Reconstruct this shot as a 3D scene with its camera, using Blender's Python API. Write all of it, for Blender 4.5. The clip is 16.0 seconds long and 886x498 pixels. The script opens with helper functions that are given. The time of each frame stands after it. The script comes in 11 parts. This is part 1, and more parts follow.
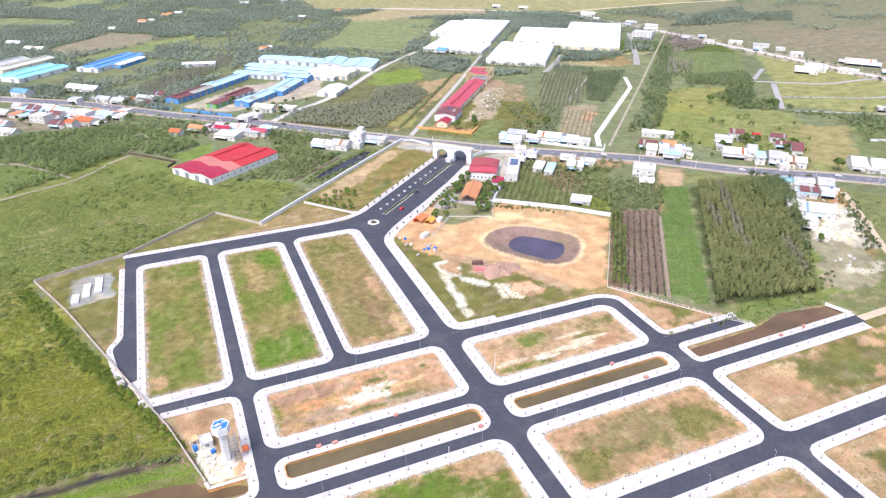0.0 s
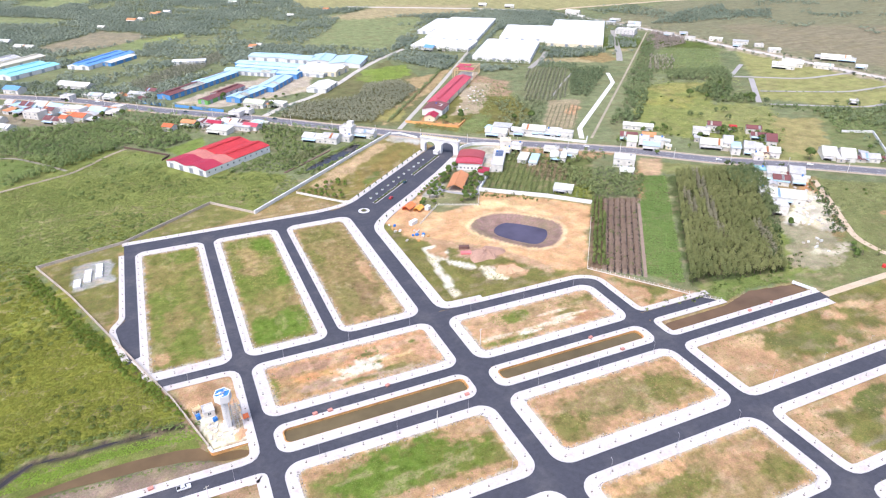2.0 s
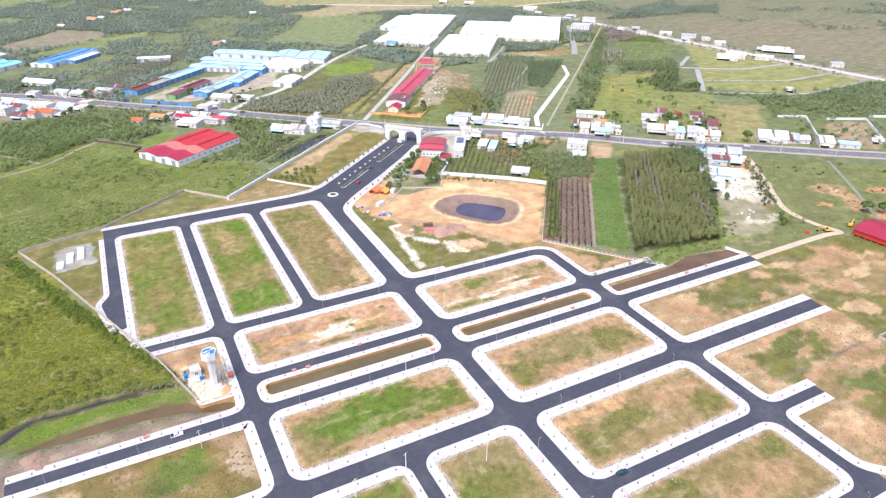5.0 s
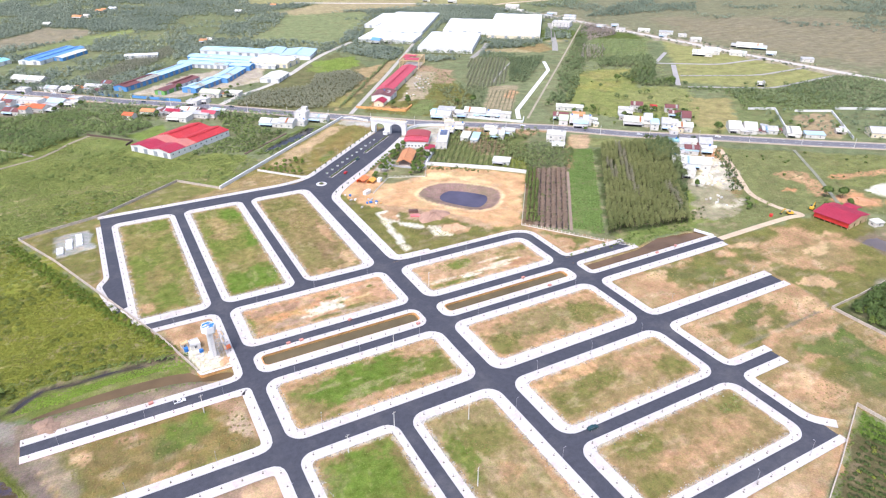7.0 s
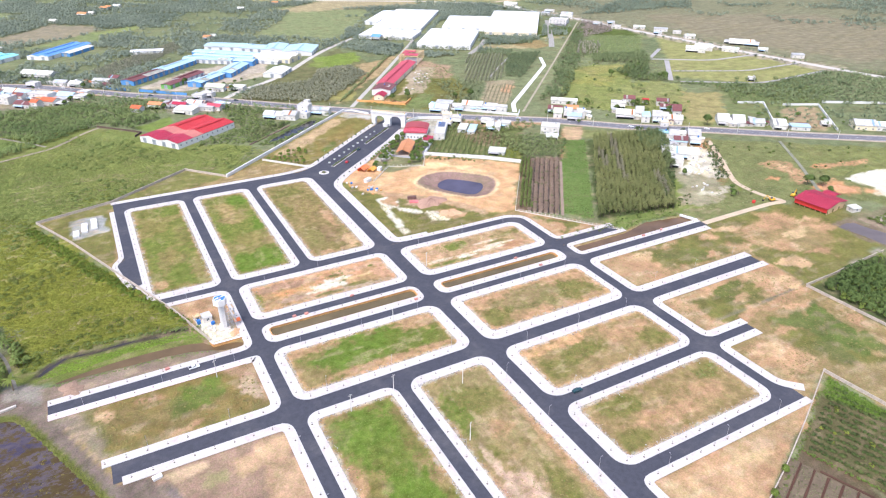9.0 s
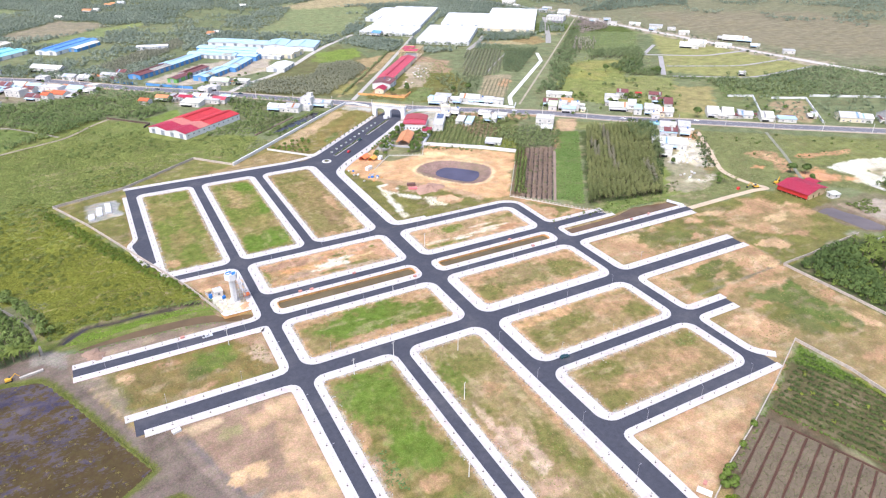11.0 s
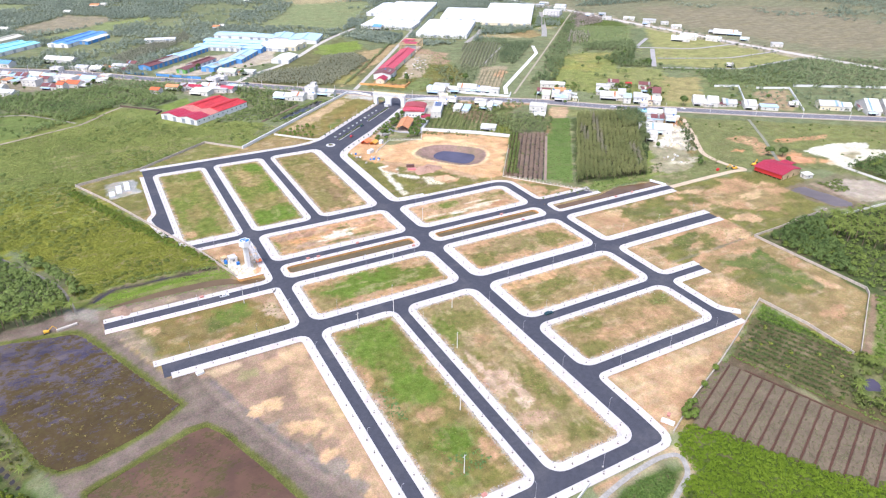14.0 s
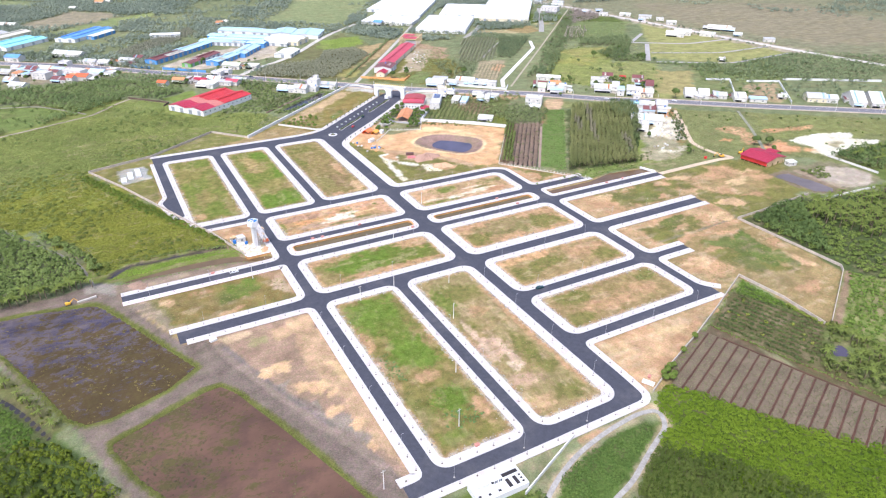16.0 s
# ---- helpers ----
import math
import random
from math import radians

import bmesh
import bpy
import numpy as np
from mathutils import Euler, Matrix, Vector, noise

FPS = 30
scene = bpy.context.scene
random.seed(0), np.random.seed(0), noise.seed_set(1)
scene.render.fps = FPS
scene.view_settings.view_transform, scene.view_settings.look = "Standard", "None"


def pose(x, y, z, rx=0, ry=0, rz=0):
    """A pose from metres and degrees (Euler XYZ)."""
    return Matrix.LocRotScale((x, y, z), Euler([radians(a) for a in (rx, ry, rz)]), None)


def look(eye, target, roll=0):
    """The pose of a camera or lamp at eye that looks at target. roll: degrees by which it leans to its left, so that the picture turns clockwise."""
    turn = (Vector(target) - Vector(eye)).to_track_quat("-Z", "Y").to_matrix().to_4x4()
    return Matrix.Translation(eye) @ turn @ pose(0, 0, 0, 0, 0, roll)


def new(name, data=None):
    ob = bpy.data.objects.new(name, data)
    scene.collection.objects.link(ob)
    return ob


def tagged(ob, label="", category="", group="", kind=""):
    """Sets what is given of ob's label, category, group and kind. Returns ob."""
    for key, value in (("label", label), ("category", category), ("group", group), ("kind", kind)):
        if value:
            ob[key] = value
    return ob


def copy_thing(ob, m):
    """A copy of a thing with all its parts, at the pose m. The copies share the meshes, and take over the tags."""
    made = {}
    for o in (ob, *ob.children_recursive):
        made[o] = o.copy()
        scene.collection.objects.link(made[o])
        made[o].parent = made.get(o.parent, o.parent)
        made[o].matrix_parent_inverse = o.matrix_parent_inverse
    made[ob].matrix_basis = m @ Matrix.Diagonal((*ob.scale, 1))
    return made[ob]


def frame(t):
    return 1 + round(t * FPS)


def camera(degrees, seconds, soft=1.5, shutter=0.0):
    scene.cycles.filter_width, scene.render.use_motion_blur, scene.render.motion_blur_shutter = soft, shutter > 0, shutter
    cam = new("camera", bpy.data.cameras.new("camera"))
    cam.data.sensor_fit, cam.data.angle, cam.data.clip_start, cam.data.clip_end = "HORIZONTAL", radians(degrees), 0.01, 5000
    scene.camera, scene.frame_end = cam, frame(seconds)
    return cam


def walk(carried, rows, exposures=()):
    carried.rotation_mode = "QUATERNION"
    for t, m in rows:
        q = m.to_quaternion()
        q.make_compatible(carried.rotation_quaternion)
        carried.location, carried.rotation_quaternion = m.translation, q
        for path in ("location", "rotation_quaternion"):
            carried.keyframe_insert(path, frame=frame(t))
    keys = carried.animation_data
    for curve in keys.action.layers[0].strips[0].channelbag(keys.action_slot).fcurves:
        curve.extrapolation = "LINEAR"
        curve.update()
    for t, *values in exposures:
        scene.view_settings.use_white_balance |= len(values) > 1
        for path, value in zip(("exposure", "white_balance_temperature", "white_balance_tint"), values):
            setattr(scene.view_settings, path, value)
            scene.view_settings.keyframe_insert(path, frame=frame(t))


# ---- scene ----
cam = camera(68.8, 16.0, soft=1.2)
PATH = [
    (0, (2.8, 0.8, 177.63), (106.3, 245.2, 37.7), 0.00),
    (0.5, (1.2, -3.3, 177.66), (104.8, 241.0, 37.6), 0.03),
    (1, (-0.6, -7.6, 177.62), (104.1, 236.3, 37.7), 0.05),
    (1.5, (-2.2, -11.8, 177.62), (104.1, 231.4, 37.7), 0.04),
    (2, (-3.6, -16.2, 177.60), (104.4, 226.1, 37.6), 0.04),
    (2.5, (-5.1, -20.7, 177.65), (104.8, 220.8, 37.6), 0.04),
    (3, (-6.6, -25.3, 177.88), (104.9, 215.4, 37.7), 0.05),
    (3.5, (-8.5, -29.9, 178.10), (104.8, 209.7, 37.8), 0.07),
    (4, (-10.6, -34.7, 178.22), (105.2, 203.8, 37.8), 0.11),
    (6.5, (-22.1, -59.3, 179.00), (104.9, 173.4, 38.4), 0.33),
    (7, (-24.3, -64.2, 179.35), (102.8, 168.3, 38.6), 0.35),
    (7.5, (-26.5, -69.2, 179.65), (100.6, 163.2, 38.7), 0.36),
    (8, (-28.7, -74.2, 179.90), (98.4, 158.1, 38.9), 0.36),
    (8.5, (-30.9, -79.3, 180.02), (96.1, 153.0, 38.9), 0.37),
    (9, (-33.3, -84.4, 180.12), (93.7, 147.8, 38.9), 0.38),
    (11.5, (-45.1, -110.2, 180.70), (81.8, 121.7, 38.9), 0.42),
    (12, (-47.4, -115.4, 180.85), (79.4, 116.5, 38.9), 0.42),
    (12.5, (-49.8, -120.4, 180.97), (77.0, 111.3, 38.7), 0.43),
    (13, (-52.1, -125.6, 181.08), (74.5, 106.0, 38.7), 0.43),
    (13.5, (-54.5, -130.6, 181.14), (72.1, 101.0, 38.5), 0.43),
    (14, (-56.8, -135.7, 181.15), (69.8, 95.9, 38.4), 0.44),
    (14.5, (-59.2, -140.8, 181.17), (67.3, 90.6, 38.2), 0.45),
    (15, (-61.5, -146.0, 181.18), (65.0, 85.3, 38.1), 0.45),
    (15.5, (-63.9, -151.1, 181.20), (62.6, 80.1, 37.9), 0.45),
    (16, (-66.3, -156.1, 181.19), (60.1, 75.1, 37.8), 0.45),
]
walk(cam, [(t, look(eye, target, roll)) for t, eye, target, roll in PATH], [(0.0, 0.77, 5950, 15), (8.0, 0.77, 5940, 14), (16.0, 0.8, 5850, 14)])

# ---- daylight: a thin bright overcast with a soft sun ----
SUN_EL, SUN_AZ = 58.0, 235.0            # degrees up, degrees clockwise from +y
world = bpy.data.worlds.new("sky")
scene.world = world
world.use_nodes = True
wt = world.node_tree
wt.nodes.clear()
w_out = wt.nodes.new("ShaderNodeOutputWorld")
w_bg = wt.nodes.new("ShaderNodeBackground")
w_sky = wt.nodes.new("ShaderNodeTexSky")
w_sky.sky_type = "NISHITA"
w_sky.sun_disc = False
w_sky.sun_elevation, w_sky.sun_rotation = radians(SUN_EL), radians(SUN_AZ)
w_sky.air_density, w_sky.dust_density, w_sky.ozone_density = 1.0, 4.0, 1.0
w_bg.inputs["Strength"].default_value = 0.15
wt.links.new(w_sky.outputs[0], w_bg.inputs["Color"])
wt.links.new(w_bg.outputs[0], w_out.inputs["Surface"])
sun = new("sun", bpy.data.lights.new("sun", "SUN"))
sun.data.energy, sun.data.angle, sun.data.color = 1.5, radians(24), (1.0, 0.97, 0.93)
az, el = radians(SUN_AZ), radians(SUN_EL)
sun.matrix_world = look((math.sin(az) * math.cos(el) * 500, math.cos(az) * math.cos(el) * 500, math.sin(el) * 500), (0, 0, 0))

# ---- numbers that vary over the land ----
_tab = np.random.RandomState(7).rand(256, 256)


def vnoise(x, y, size, seed=0):
    """Smooth value noise from 0 to 1, with cells of the given size in metres."""
    u, v = np.asarray(x, float) / size + seed * 17.3, np.asarray(y, float) / size + seed * 9.1
    i, j = np.floor(u).astype(int), np.floor(v).astype(int)
    f, g = u - i, v - j
    f, g = f * f * (3 - 2 * f), g * g * (3 - 2 * g)
    a, b = _tab[i % 256, j % 256], _tab[(i + 1) % 256, j % 256]
    c, d = _tab[i % 256, (j + 1) % 256], _tab[(i + 1) % 256, (j + 1) % 256]
    return (a * (1 - f) + b * f) * (1 - g) + (c * (1 - f) + d * f) * g


def fbm(x, y, size, seed=0):
    return 0.5 * vnoise(x, y, size, seed) + 0.3 * vnoise(x, y, size / 2.3, seed + 3) + 0.2 * vnoise(x, y, size / 5.1, seed + 5)


def sstep(a, b, v):
    t = np.clip((v - a) / (b - a), 0, 1)
    return t * t * (3 - 2 * t)


def inside(poly, x, y):
    """Metres inside a polygon (negative outside), for arrays of points."""
    p = np.array(poly, float)
    far, odd = np.full(np.shape(x), 1e9), np.zeros(np.shape(x), bool)
    for (ax, ay), (bx, by) in zip(p, np.roll(p, -1, 0)):
        ex, ey = bx - ax, by - ay
        t = np.clip(((x - ax) * ex + (y - ay) * ey) / (ex * ex + ey * ey + 1e-9), 0, 1)
        far = np.minimum(far, np.hypot(x - ax - t * ex, y - ay - t * ey))
        with np.errstate(divide="ignore", invalid="ignore"):
            odd ^= ((ay > y) != (by > y)) & (x < ex * (y - ay) / (ey if ey else 1e-9) + ax)
    return np.where(odd, far, -far)


def near_line(line, x, y):
    """Metres from a polyline."""
    far = np.full(np.shape(x), 1e9)
    for (ax, ay), (bx, by) in zip(line, line[1:]):
        ex, ey = bx - ax, by - ay
        t = np.clip(((x - ax) * ex + (y - ay) * ey) / (ex * ex + ey * ey + 1e-9), 0, 1)
        far = np.minimum(far, np.hypot(x - ax - t * ex, y - ay - t * ey))
    return far


# ---- materials ----
def nodes_of(name):
    m = bpy.data.materials.new(name)
    m.use_nodes = True
    nt = m.node_tree
    return m, nt, nt.nodes["Principled BSDF"], nt.links.new


def mix_node(nt, kind="MIX", fac=0.5):
    n = nt.nodes.new("ShaderNodeMix")
    n.data_type, n.blend_type = "RGBA", kind
    n.inputs[0].default_value = fac
    return n


def noise_node(nt, scale, detail=4, rough=0.6, coord=None):
    n = nt.nodes.new("ShaderNodeTexNoise")
    n.inputs["Scale"].default_value, n.inputs["Detail"].default_value, n.inputs["Roughness"].default_value = scale, detail, rough
    if coord is None:
        g = nt.nodes.new("ShaderNodeNewGeometry")
        nt.links.new(g.outputs["Position"], n.inputs["Vector"])
    else:
        nt.links.new(coord, n.inputs["Vector"])
    return n


def ramp_node(nt, lo, hi, a, b):
    r = nt.nodes.new("ShaderNodeMapRange")
    r.inputs[1].default_value, r.inputs[2].default_value = lo, hi
    r.inputs[3].default_value, r.inputs[4].default_value = a, b
    return r


def surface(name, color, rough=0.85, vary=0.25, grain=1.2, blotch=0.12, bump=0.0, metal=0.0, spec=0.3, attr="", island=0.0, per_object=0.0, wave=0.0, wave_axis="X", mottle=0.0):
    """A worn plain surface: a fine grain and a broad blotch vary its colour; attr names a colour attribute in place of the colour."""
    m, nt, bsdf, link = nodes_of(name)
    bsdf.inputs["Roughness"].default_value, bsdf.inputs["Metallic"].default_value = rough, metal
    bsdf.inputs["Specular IOR Level"].default_value = spec
    if attr:
        base = nt.nodes.new("ShaderNodeAttribute")
        base.attribute_name = attr
        col = base.outputs["Color"]
    else:
        base = nt.nodes.new("ShaderNodeRGB")
        base.outputs[0].default_value = (*color, 1)
        col = base.outputs[0]
    fine, broad = noise_node(nt, grain, 6, 0.7), noise_node(nt, blotch, 5, 0.65)
    if mottle:
        # patches of greener and barer growth, a few metres wide
        mid = noise_node(nt, 0.33, 6, 0.75)
        tone = mix_node(nt)
        tone.inputs[6].default_value, tone.inputs[7].default_value = (0.8, 0.98, 0.62, 1), (1.32, 1.12, 1.1, 1)
        r = ramp_node(nt, 0.36, 0.64, 0, 1)
        link(mid.outputs["Fac"], r.inputs[0])
        link(r.outputs[0], tone.inputs[0])
        mul = mix_node(nt, "MULTIPLY", mottle)
        link(col, mul.inputs[6])
        link(tone.outputs[2], mul.inputs[7])
        col = mul.outputs[2]
        # crisp small tufts and clods
        tuft = noise_node(nt, 0.95, 9, 0.82)
        r = ramp_node(nt, 0.5, 0.57, 0, mottle)
        link(tuft.outputs["Fac"], r.inputs[0])
        mul = mix_node(nt, "MULTIPLY")
        mul.inputs[7].default_value = (0.76, 0.83, 0.6, 1)
        link(r.outputs[0], mul.inputs[0])
        link(col, mul.inputs[6])
        col = mul.outputs[2]
        # clods, stalks and litter a hand or two wide
        clod = noise_node(nt, 1.9, 10, 0.88)
        r = ramp_node(nt, 0.4, 0.6, 1 - 0.42 * mottle, 1 + 0.42 * mottle)
        link(clod.outputs["Fac"], r.inputs[0])
        mul = mix_node(nt, "MULTIPLY", 1.0)
        link(col, mul.inputs[6])
        link(r.outputs[0], mul.inputs[7])
        col = mul.outputs[2]
    for tex, amount in ((fine, vary), (broad, vary)):
        r = ramp_node(nt, 0.25, 0.75, 1 - amount, 1 + amount)
        link(tex.outputs["Fac"], r.inputs[0])
        mul = mix_node(nt, "MULTIPLY", 1.0)
        link(col, mul.inputs[6])
        link(r.outputs[0], mul.inputs[7])
        col = mul.outputs[2]
    for amount, node, out in ((island, "ShaderNodeNewGeometry", "Random Per Island"), (per_object, "ShaderNodeObjectInfo", "Random")):
        if amount:
            g = nt.nodes.new(node)
            r = ramp_node(nt, 0, 1, 1 - amount, 1 + amount)
            link(g.outputs[out], r.inputs[0])
            mul = mix_node(nt, "MULTIPLY", 1.0)
            link(col, mul.inputs[6])
            link(r.outputs[0], mul.inputs[7])
            col = mul.outputs[2]
    link(col, bsdf.inputs["Base Color"])
    height = None
    if bump:
        height = fine.outputs["Fac"]
    if wave:
        tc = nt.nodes.new("ShaderNodeTexCoord")
        w = nt.nodes.new("ShaderNodeTexWave")
        w.wave_type, w.bands_direction = "BANDS", wave_axis
        w.inputs["Scale"].default_value = wave
        link(tc.outputs["Object"], w.inputs["Vector"])
        height = w.outputs["Fac"]
        bump = bump or 0.15
    if height is not None:
        b = nt.nodes.new("ShaderNodeBump")
        b.inputs["Strength"].default_value, b.inputs["Distance"].default_value = 0.8, bump
        link(height, b.inputs["Height"])
        link(b.outputs[0], bsdf.inputs["Normal"])
    return m


def leafy(name, rough=0.75):
    """Leaves: the plant's own tint, varied leaf by leaf, with a little light through them; each leaf is lit as part of its crown."""
    m, nt, bsdf, link = nodes_of(name)
    a = nt.nodes.new("ShaderNodeAttribute")
    a.attribute_name = "tint"
    g = nt.nodes.new("ShaderNodeNewGeometry")
    r = ramp_node(nt, 0, 1, 0.9, 1.1)
    link(g.outputs["Random Per Island"], r.inputs[0])
    mul = mix_node(nt, "MULTIPLY", 1.0)
    link(a.outputs["Color"], mul.inputs[6])
    link(r.outputs[0], mul.inputs[7])
    link(mul.outputs[2], bsdf.inputs["Base Color"])
    puff = nt.nodes.new("ShaderNodeAttribute")
    puff.attribute_name = "puff"
    turn = nt.nodes.new("ShaderNodeVectorTransform")
    turn.vector_type, turn.convert_from, turn.convert_to = "NORMAL", "OBJECT", "WORLD"
    link(puff.outputs["Vector"], turn.inputs[0])
    link(turn.outputs[0], bsdf.inputs["Normal"])
    bsdf.inputs["Roughness"].default_value = rough
    bsdf.inputs["Specular IOR Level"].default_value = 0.06
    t = nt.nodes.new("ShaderNodeBsdfTranslucent")
    link(mul.outputs[2], t.inputs["Color"])
    link(turn.outputs[0], t.inputs["Normal"])
    ms = nt.nodes.new("ShaderNodeMixShader")
    ms.inputs[0].default_value = 0.25
    link(bsdf.outputs[0], ms.inputs[1])
    link(t.outputs[0], ms.inputs[2])
    link(ms.outputs[0], nt.nodes["Material Output"].inputs["Surface"])
    return m


def water_mat(name, color, rough=0.08):
    m, nt, bsdf, link = nodes_of(name)
    n = noise_node(nt, 0.05, 4)
    r = ramp_node(nt, 0.3, 0.7, 0.75, 1.25)
    link(n.outputs["Fac"], r.inputs[0])
    mul = mix_node(nt, "MULTIPLY", 1.0)
    mul.inputs[6].default_value = (*color, 1)
    link(r.outputs[0], mul.inputs[7])
    link(mul.outputs[2], bsdf.inputs["Base Color"])
    bsdf.inputs["Roughness"].default_value = rough
    bsdf.inputs["IOR"].default_value = 1.33
    f = noise_node(nt, 1.5, 3)
    b = nt.nodes.new("ShaderNodeBump")
    b.inputs["Strength"].default_value, b.inputs["Distance"].default_value = 0.15, 0.05
    link(f.outputs["Fac"], b.inputs["Height"])
    link(b.outputs[0], bsdf.inputs["Normal"])
    return m


def weedy_water(name, water_color, deep_color, mat_color, cover, rough=0.14, thicker=(0.0, 0.0, 0.0), tufts=0.6):
    """Shallow standing water, clearer and bluer in places, with floating mats of weed; cover: the share of the mats, 0 to 1; thicker: how it grows per metre along x and y, and from where; tufts: the share of yellowed tips."""
    m, nt, bsdf, link = nodes_of(name)
    where = nt.nodes.new("ShaderNodeNewGeometry")
    drift = nt.nodes.new("ShaderNodeMapping")          # the wind has drawn the mats out a little
    drift.inputs["Rotation"].default_value = (0, 0, radians(22))
    drift.inputs["Scale"].default_value = (0.75, 1.15, 1)
    link(where.outputs["Position"], drift.inputs["Vector"])
    big, fine, tone = noise_node(nt, 0.16, 7, 0.72, drift.outputs[0]), noise_node(nt, 0.62, 7, 0.78, drift.outputs[0]), noise_node(nt, 0.035, 4)
    add = nt.nodes.new("ShaderNodeMath")
    add.operation = "MULTIPLY_ADD"
    add.inputs[1].default_value = 0.95
    link(fine.outputs["Fac"], add.inputs[0])
    link(big.outputs["Fac"], add.inputs[2])
    r = ramp_node(nt, 1.07 - 0.35 * cover, 1.16 - 0.35 * cover, 0, 0.95)
    dot = nt.nodes.new("ShaderNodeVectorMath")
    dot.operation = "DOT_PRODUCT"
    dot.inputs[1].default_value = (thicker[0], thicker[1], 0)
    link(where.outputs["Position"], dot.inputs[0])
    grown_by = nt.nodes.new("ShaderNodeMath")
    grown_by.inputs[1].default_value = thicker[2]
    link(dot.outputs["Value"], grown_by.inputs[0])
    both = nt.nodes.new("ShaderNodeMath")
    link(grown_by.outputs[0], both.inputs[0])
    link(add.outputs[0], both.inputs[1])
    link(both.outputs[0], r.inputs[0])
    # open water: shallow over mud, or deeper and bluer
    pools = noise_node(nt, 0.085, 6, 0.7, drift.outputs[0])
    p = ramp_node(nt, 0.46, 0.6, 0, 1)
    link(pools.outputs["Fac"], p.inputs[0])
    open_water = mix_node(nt)
    open_water.inputs[6].default_value, open_water.inputs[7].default_value = (*water_color, 1), (*deep_color, 1)
    link(p.outputs[0], open_water.inputs[0])
    # the mats: brown, with yellowed tips
    tips = noise_node(nt, 0.6, 8, 0.8)
    p = ramp_node(nt, 0.44, 0.6, 0, tufts)
    link(tips.outputs["Fac"], p.inputs[0])
    mats = mix_node(nt)
    mats.inputs[6].default_value, mats.inputs[7].default_value = (*mat_color, 1), (mat_color[0] * 1.3, mat_color[1] * 1.6, mat_color[2] * 1.1, 1)
    link(p.outputs[0], mats.inputs[0])
    mx = mix_node(nt)
    link(r.outputs[0], mx.inputs[0])
    link(open_water.outputs[2], mx.inputs[6])
    link(mats.outputs[2], mx.inputs[7])
    q = ramp_node(nt, 0.32, 0.68, 0.75, 1.25)
    link(tone.outputs["Fac"], q.inputs[0])
    mul = mix_node(nt, "MULTIPLY", 1.0)
    link(mx.outputs[2], mul.inputs[6])
    link(q.outputs[0], mul.inputs[7])
    link(mul.outputs[2], bsdf.inputs["Base Color"])
    w = ramp_node(nt, 0.0, 0.9, rough, 0.85)
    link(r.outputs[0], w.inputs[0])
    link(w.outputs[0], bsdf.inputs["Roughness"])
    bsdf.inputs["IOR"].default_value = 1.33
    bsdf.inputs["Specular IOR Level"].default_value = 0.4
    return m


def asphalt_mat():
    """Fresh dark asphalt with tyre-polished, dusty streaks."""
    m, nt, bsdf, link = nodes_of("asphalt")
    broad, mid, fine = noise_node(nt, 0.06, 5), noise_node(nt, 0.45, 5, 0.7), noise_node(nt, 9.0, 3)
    dust = mix_node(nt)
    dust.inputs[6].default_value, dust.inputs[7].default_value = (0.062, 0.063, 0.078, 1), (0.12, 0.115, 0.118, 1)
    r = ramp_node(nt, 0.5, 0.8, 0, 0.8)
    link(broad.outputs["Fac"], r.inputs[0])
    link(r.outputs[0], dust.inputs[0])
    col = dust.outputs[2]
    for tex, amount in ((mid, 0.18), (fine, 0.2)):
        q = ramp_node(nt, 0.3, 0.7, 1 - amount, 1 + amount)
        link(tex.outputs["Fac"], q.inputs[0])
        mul = mix_node(nt, "MULTIPLY", 1.0)
        link(col, mul.inputs[6])
        link(q.outputs[0], mul.inputs[7])
        col = mul.outputs[2]
    link(col, bsdf.inputs["Base Color"])
    bsdf.inputs["Roughness"].default_value = 0.8
    bsdf.inputs["Specular IOR Level"].default_value = 0.3
    return m


M_ASPHALT = asphalt_mat()
M_OLD_ROAD = surface("worn_highway_asphalt", (0.17, 0.165, 0.18), vary=0.12, blotch=0.03)
M_GROUND = surface("open_land", (0.2, 0.2, 0.1), rough=0.95, vary=0.3, grain=1.5, blotch=0.09, bump=0.4, spec=0.05, attr="cover", mottle=0.5)
M_LOT = surface("lot_soil_and_grass", (0.2, 0.2, 0.1), rough=0.95, vary=0.3, grain=2.4, blotch=0.2, bump=0.3, spec=0.05, attr="cover", mottle=0.5)


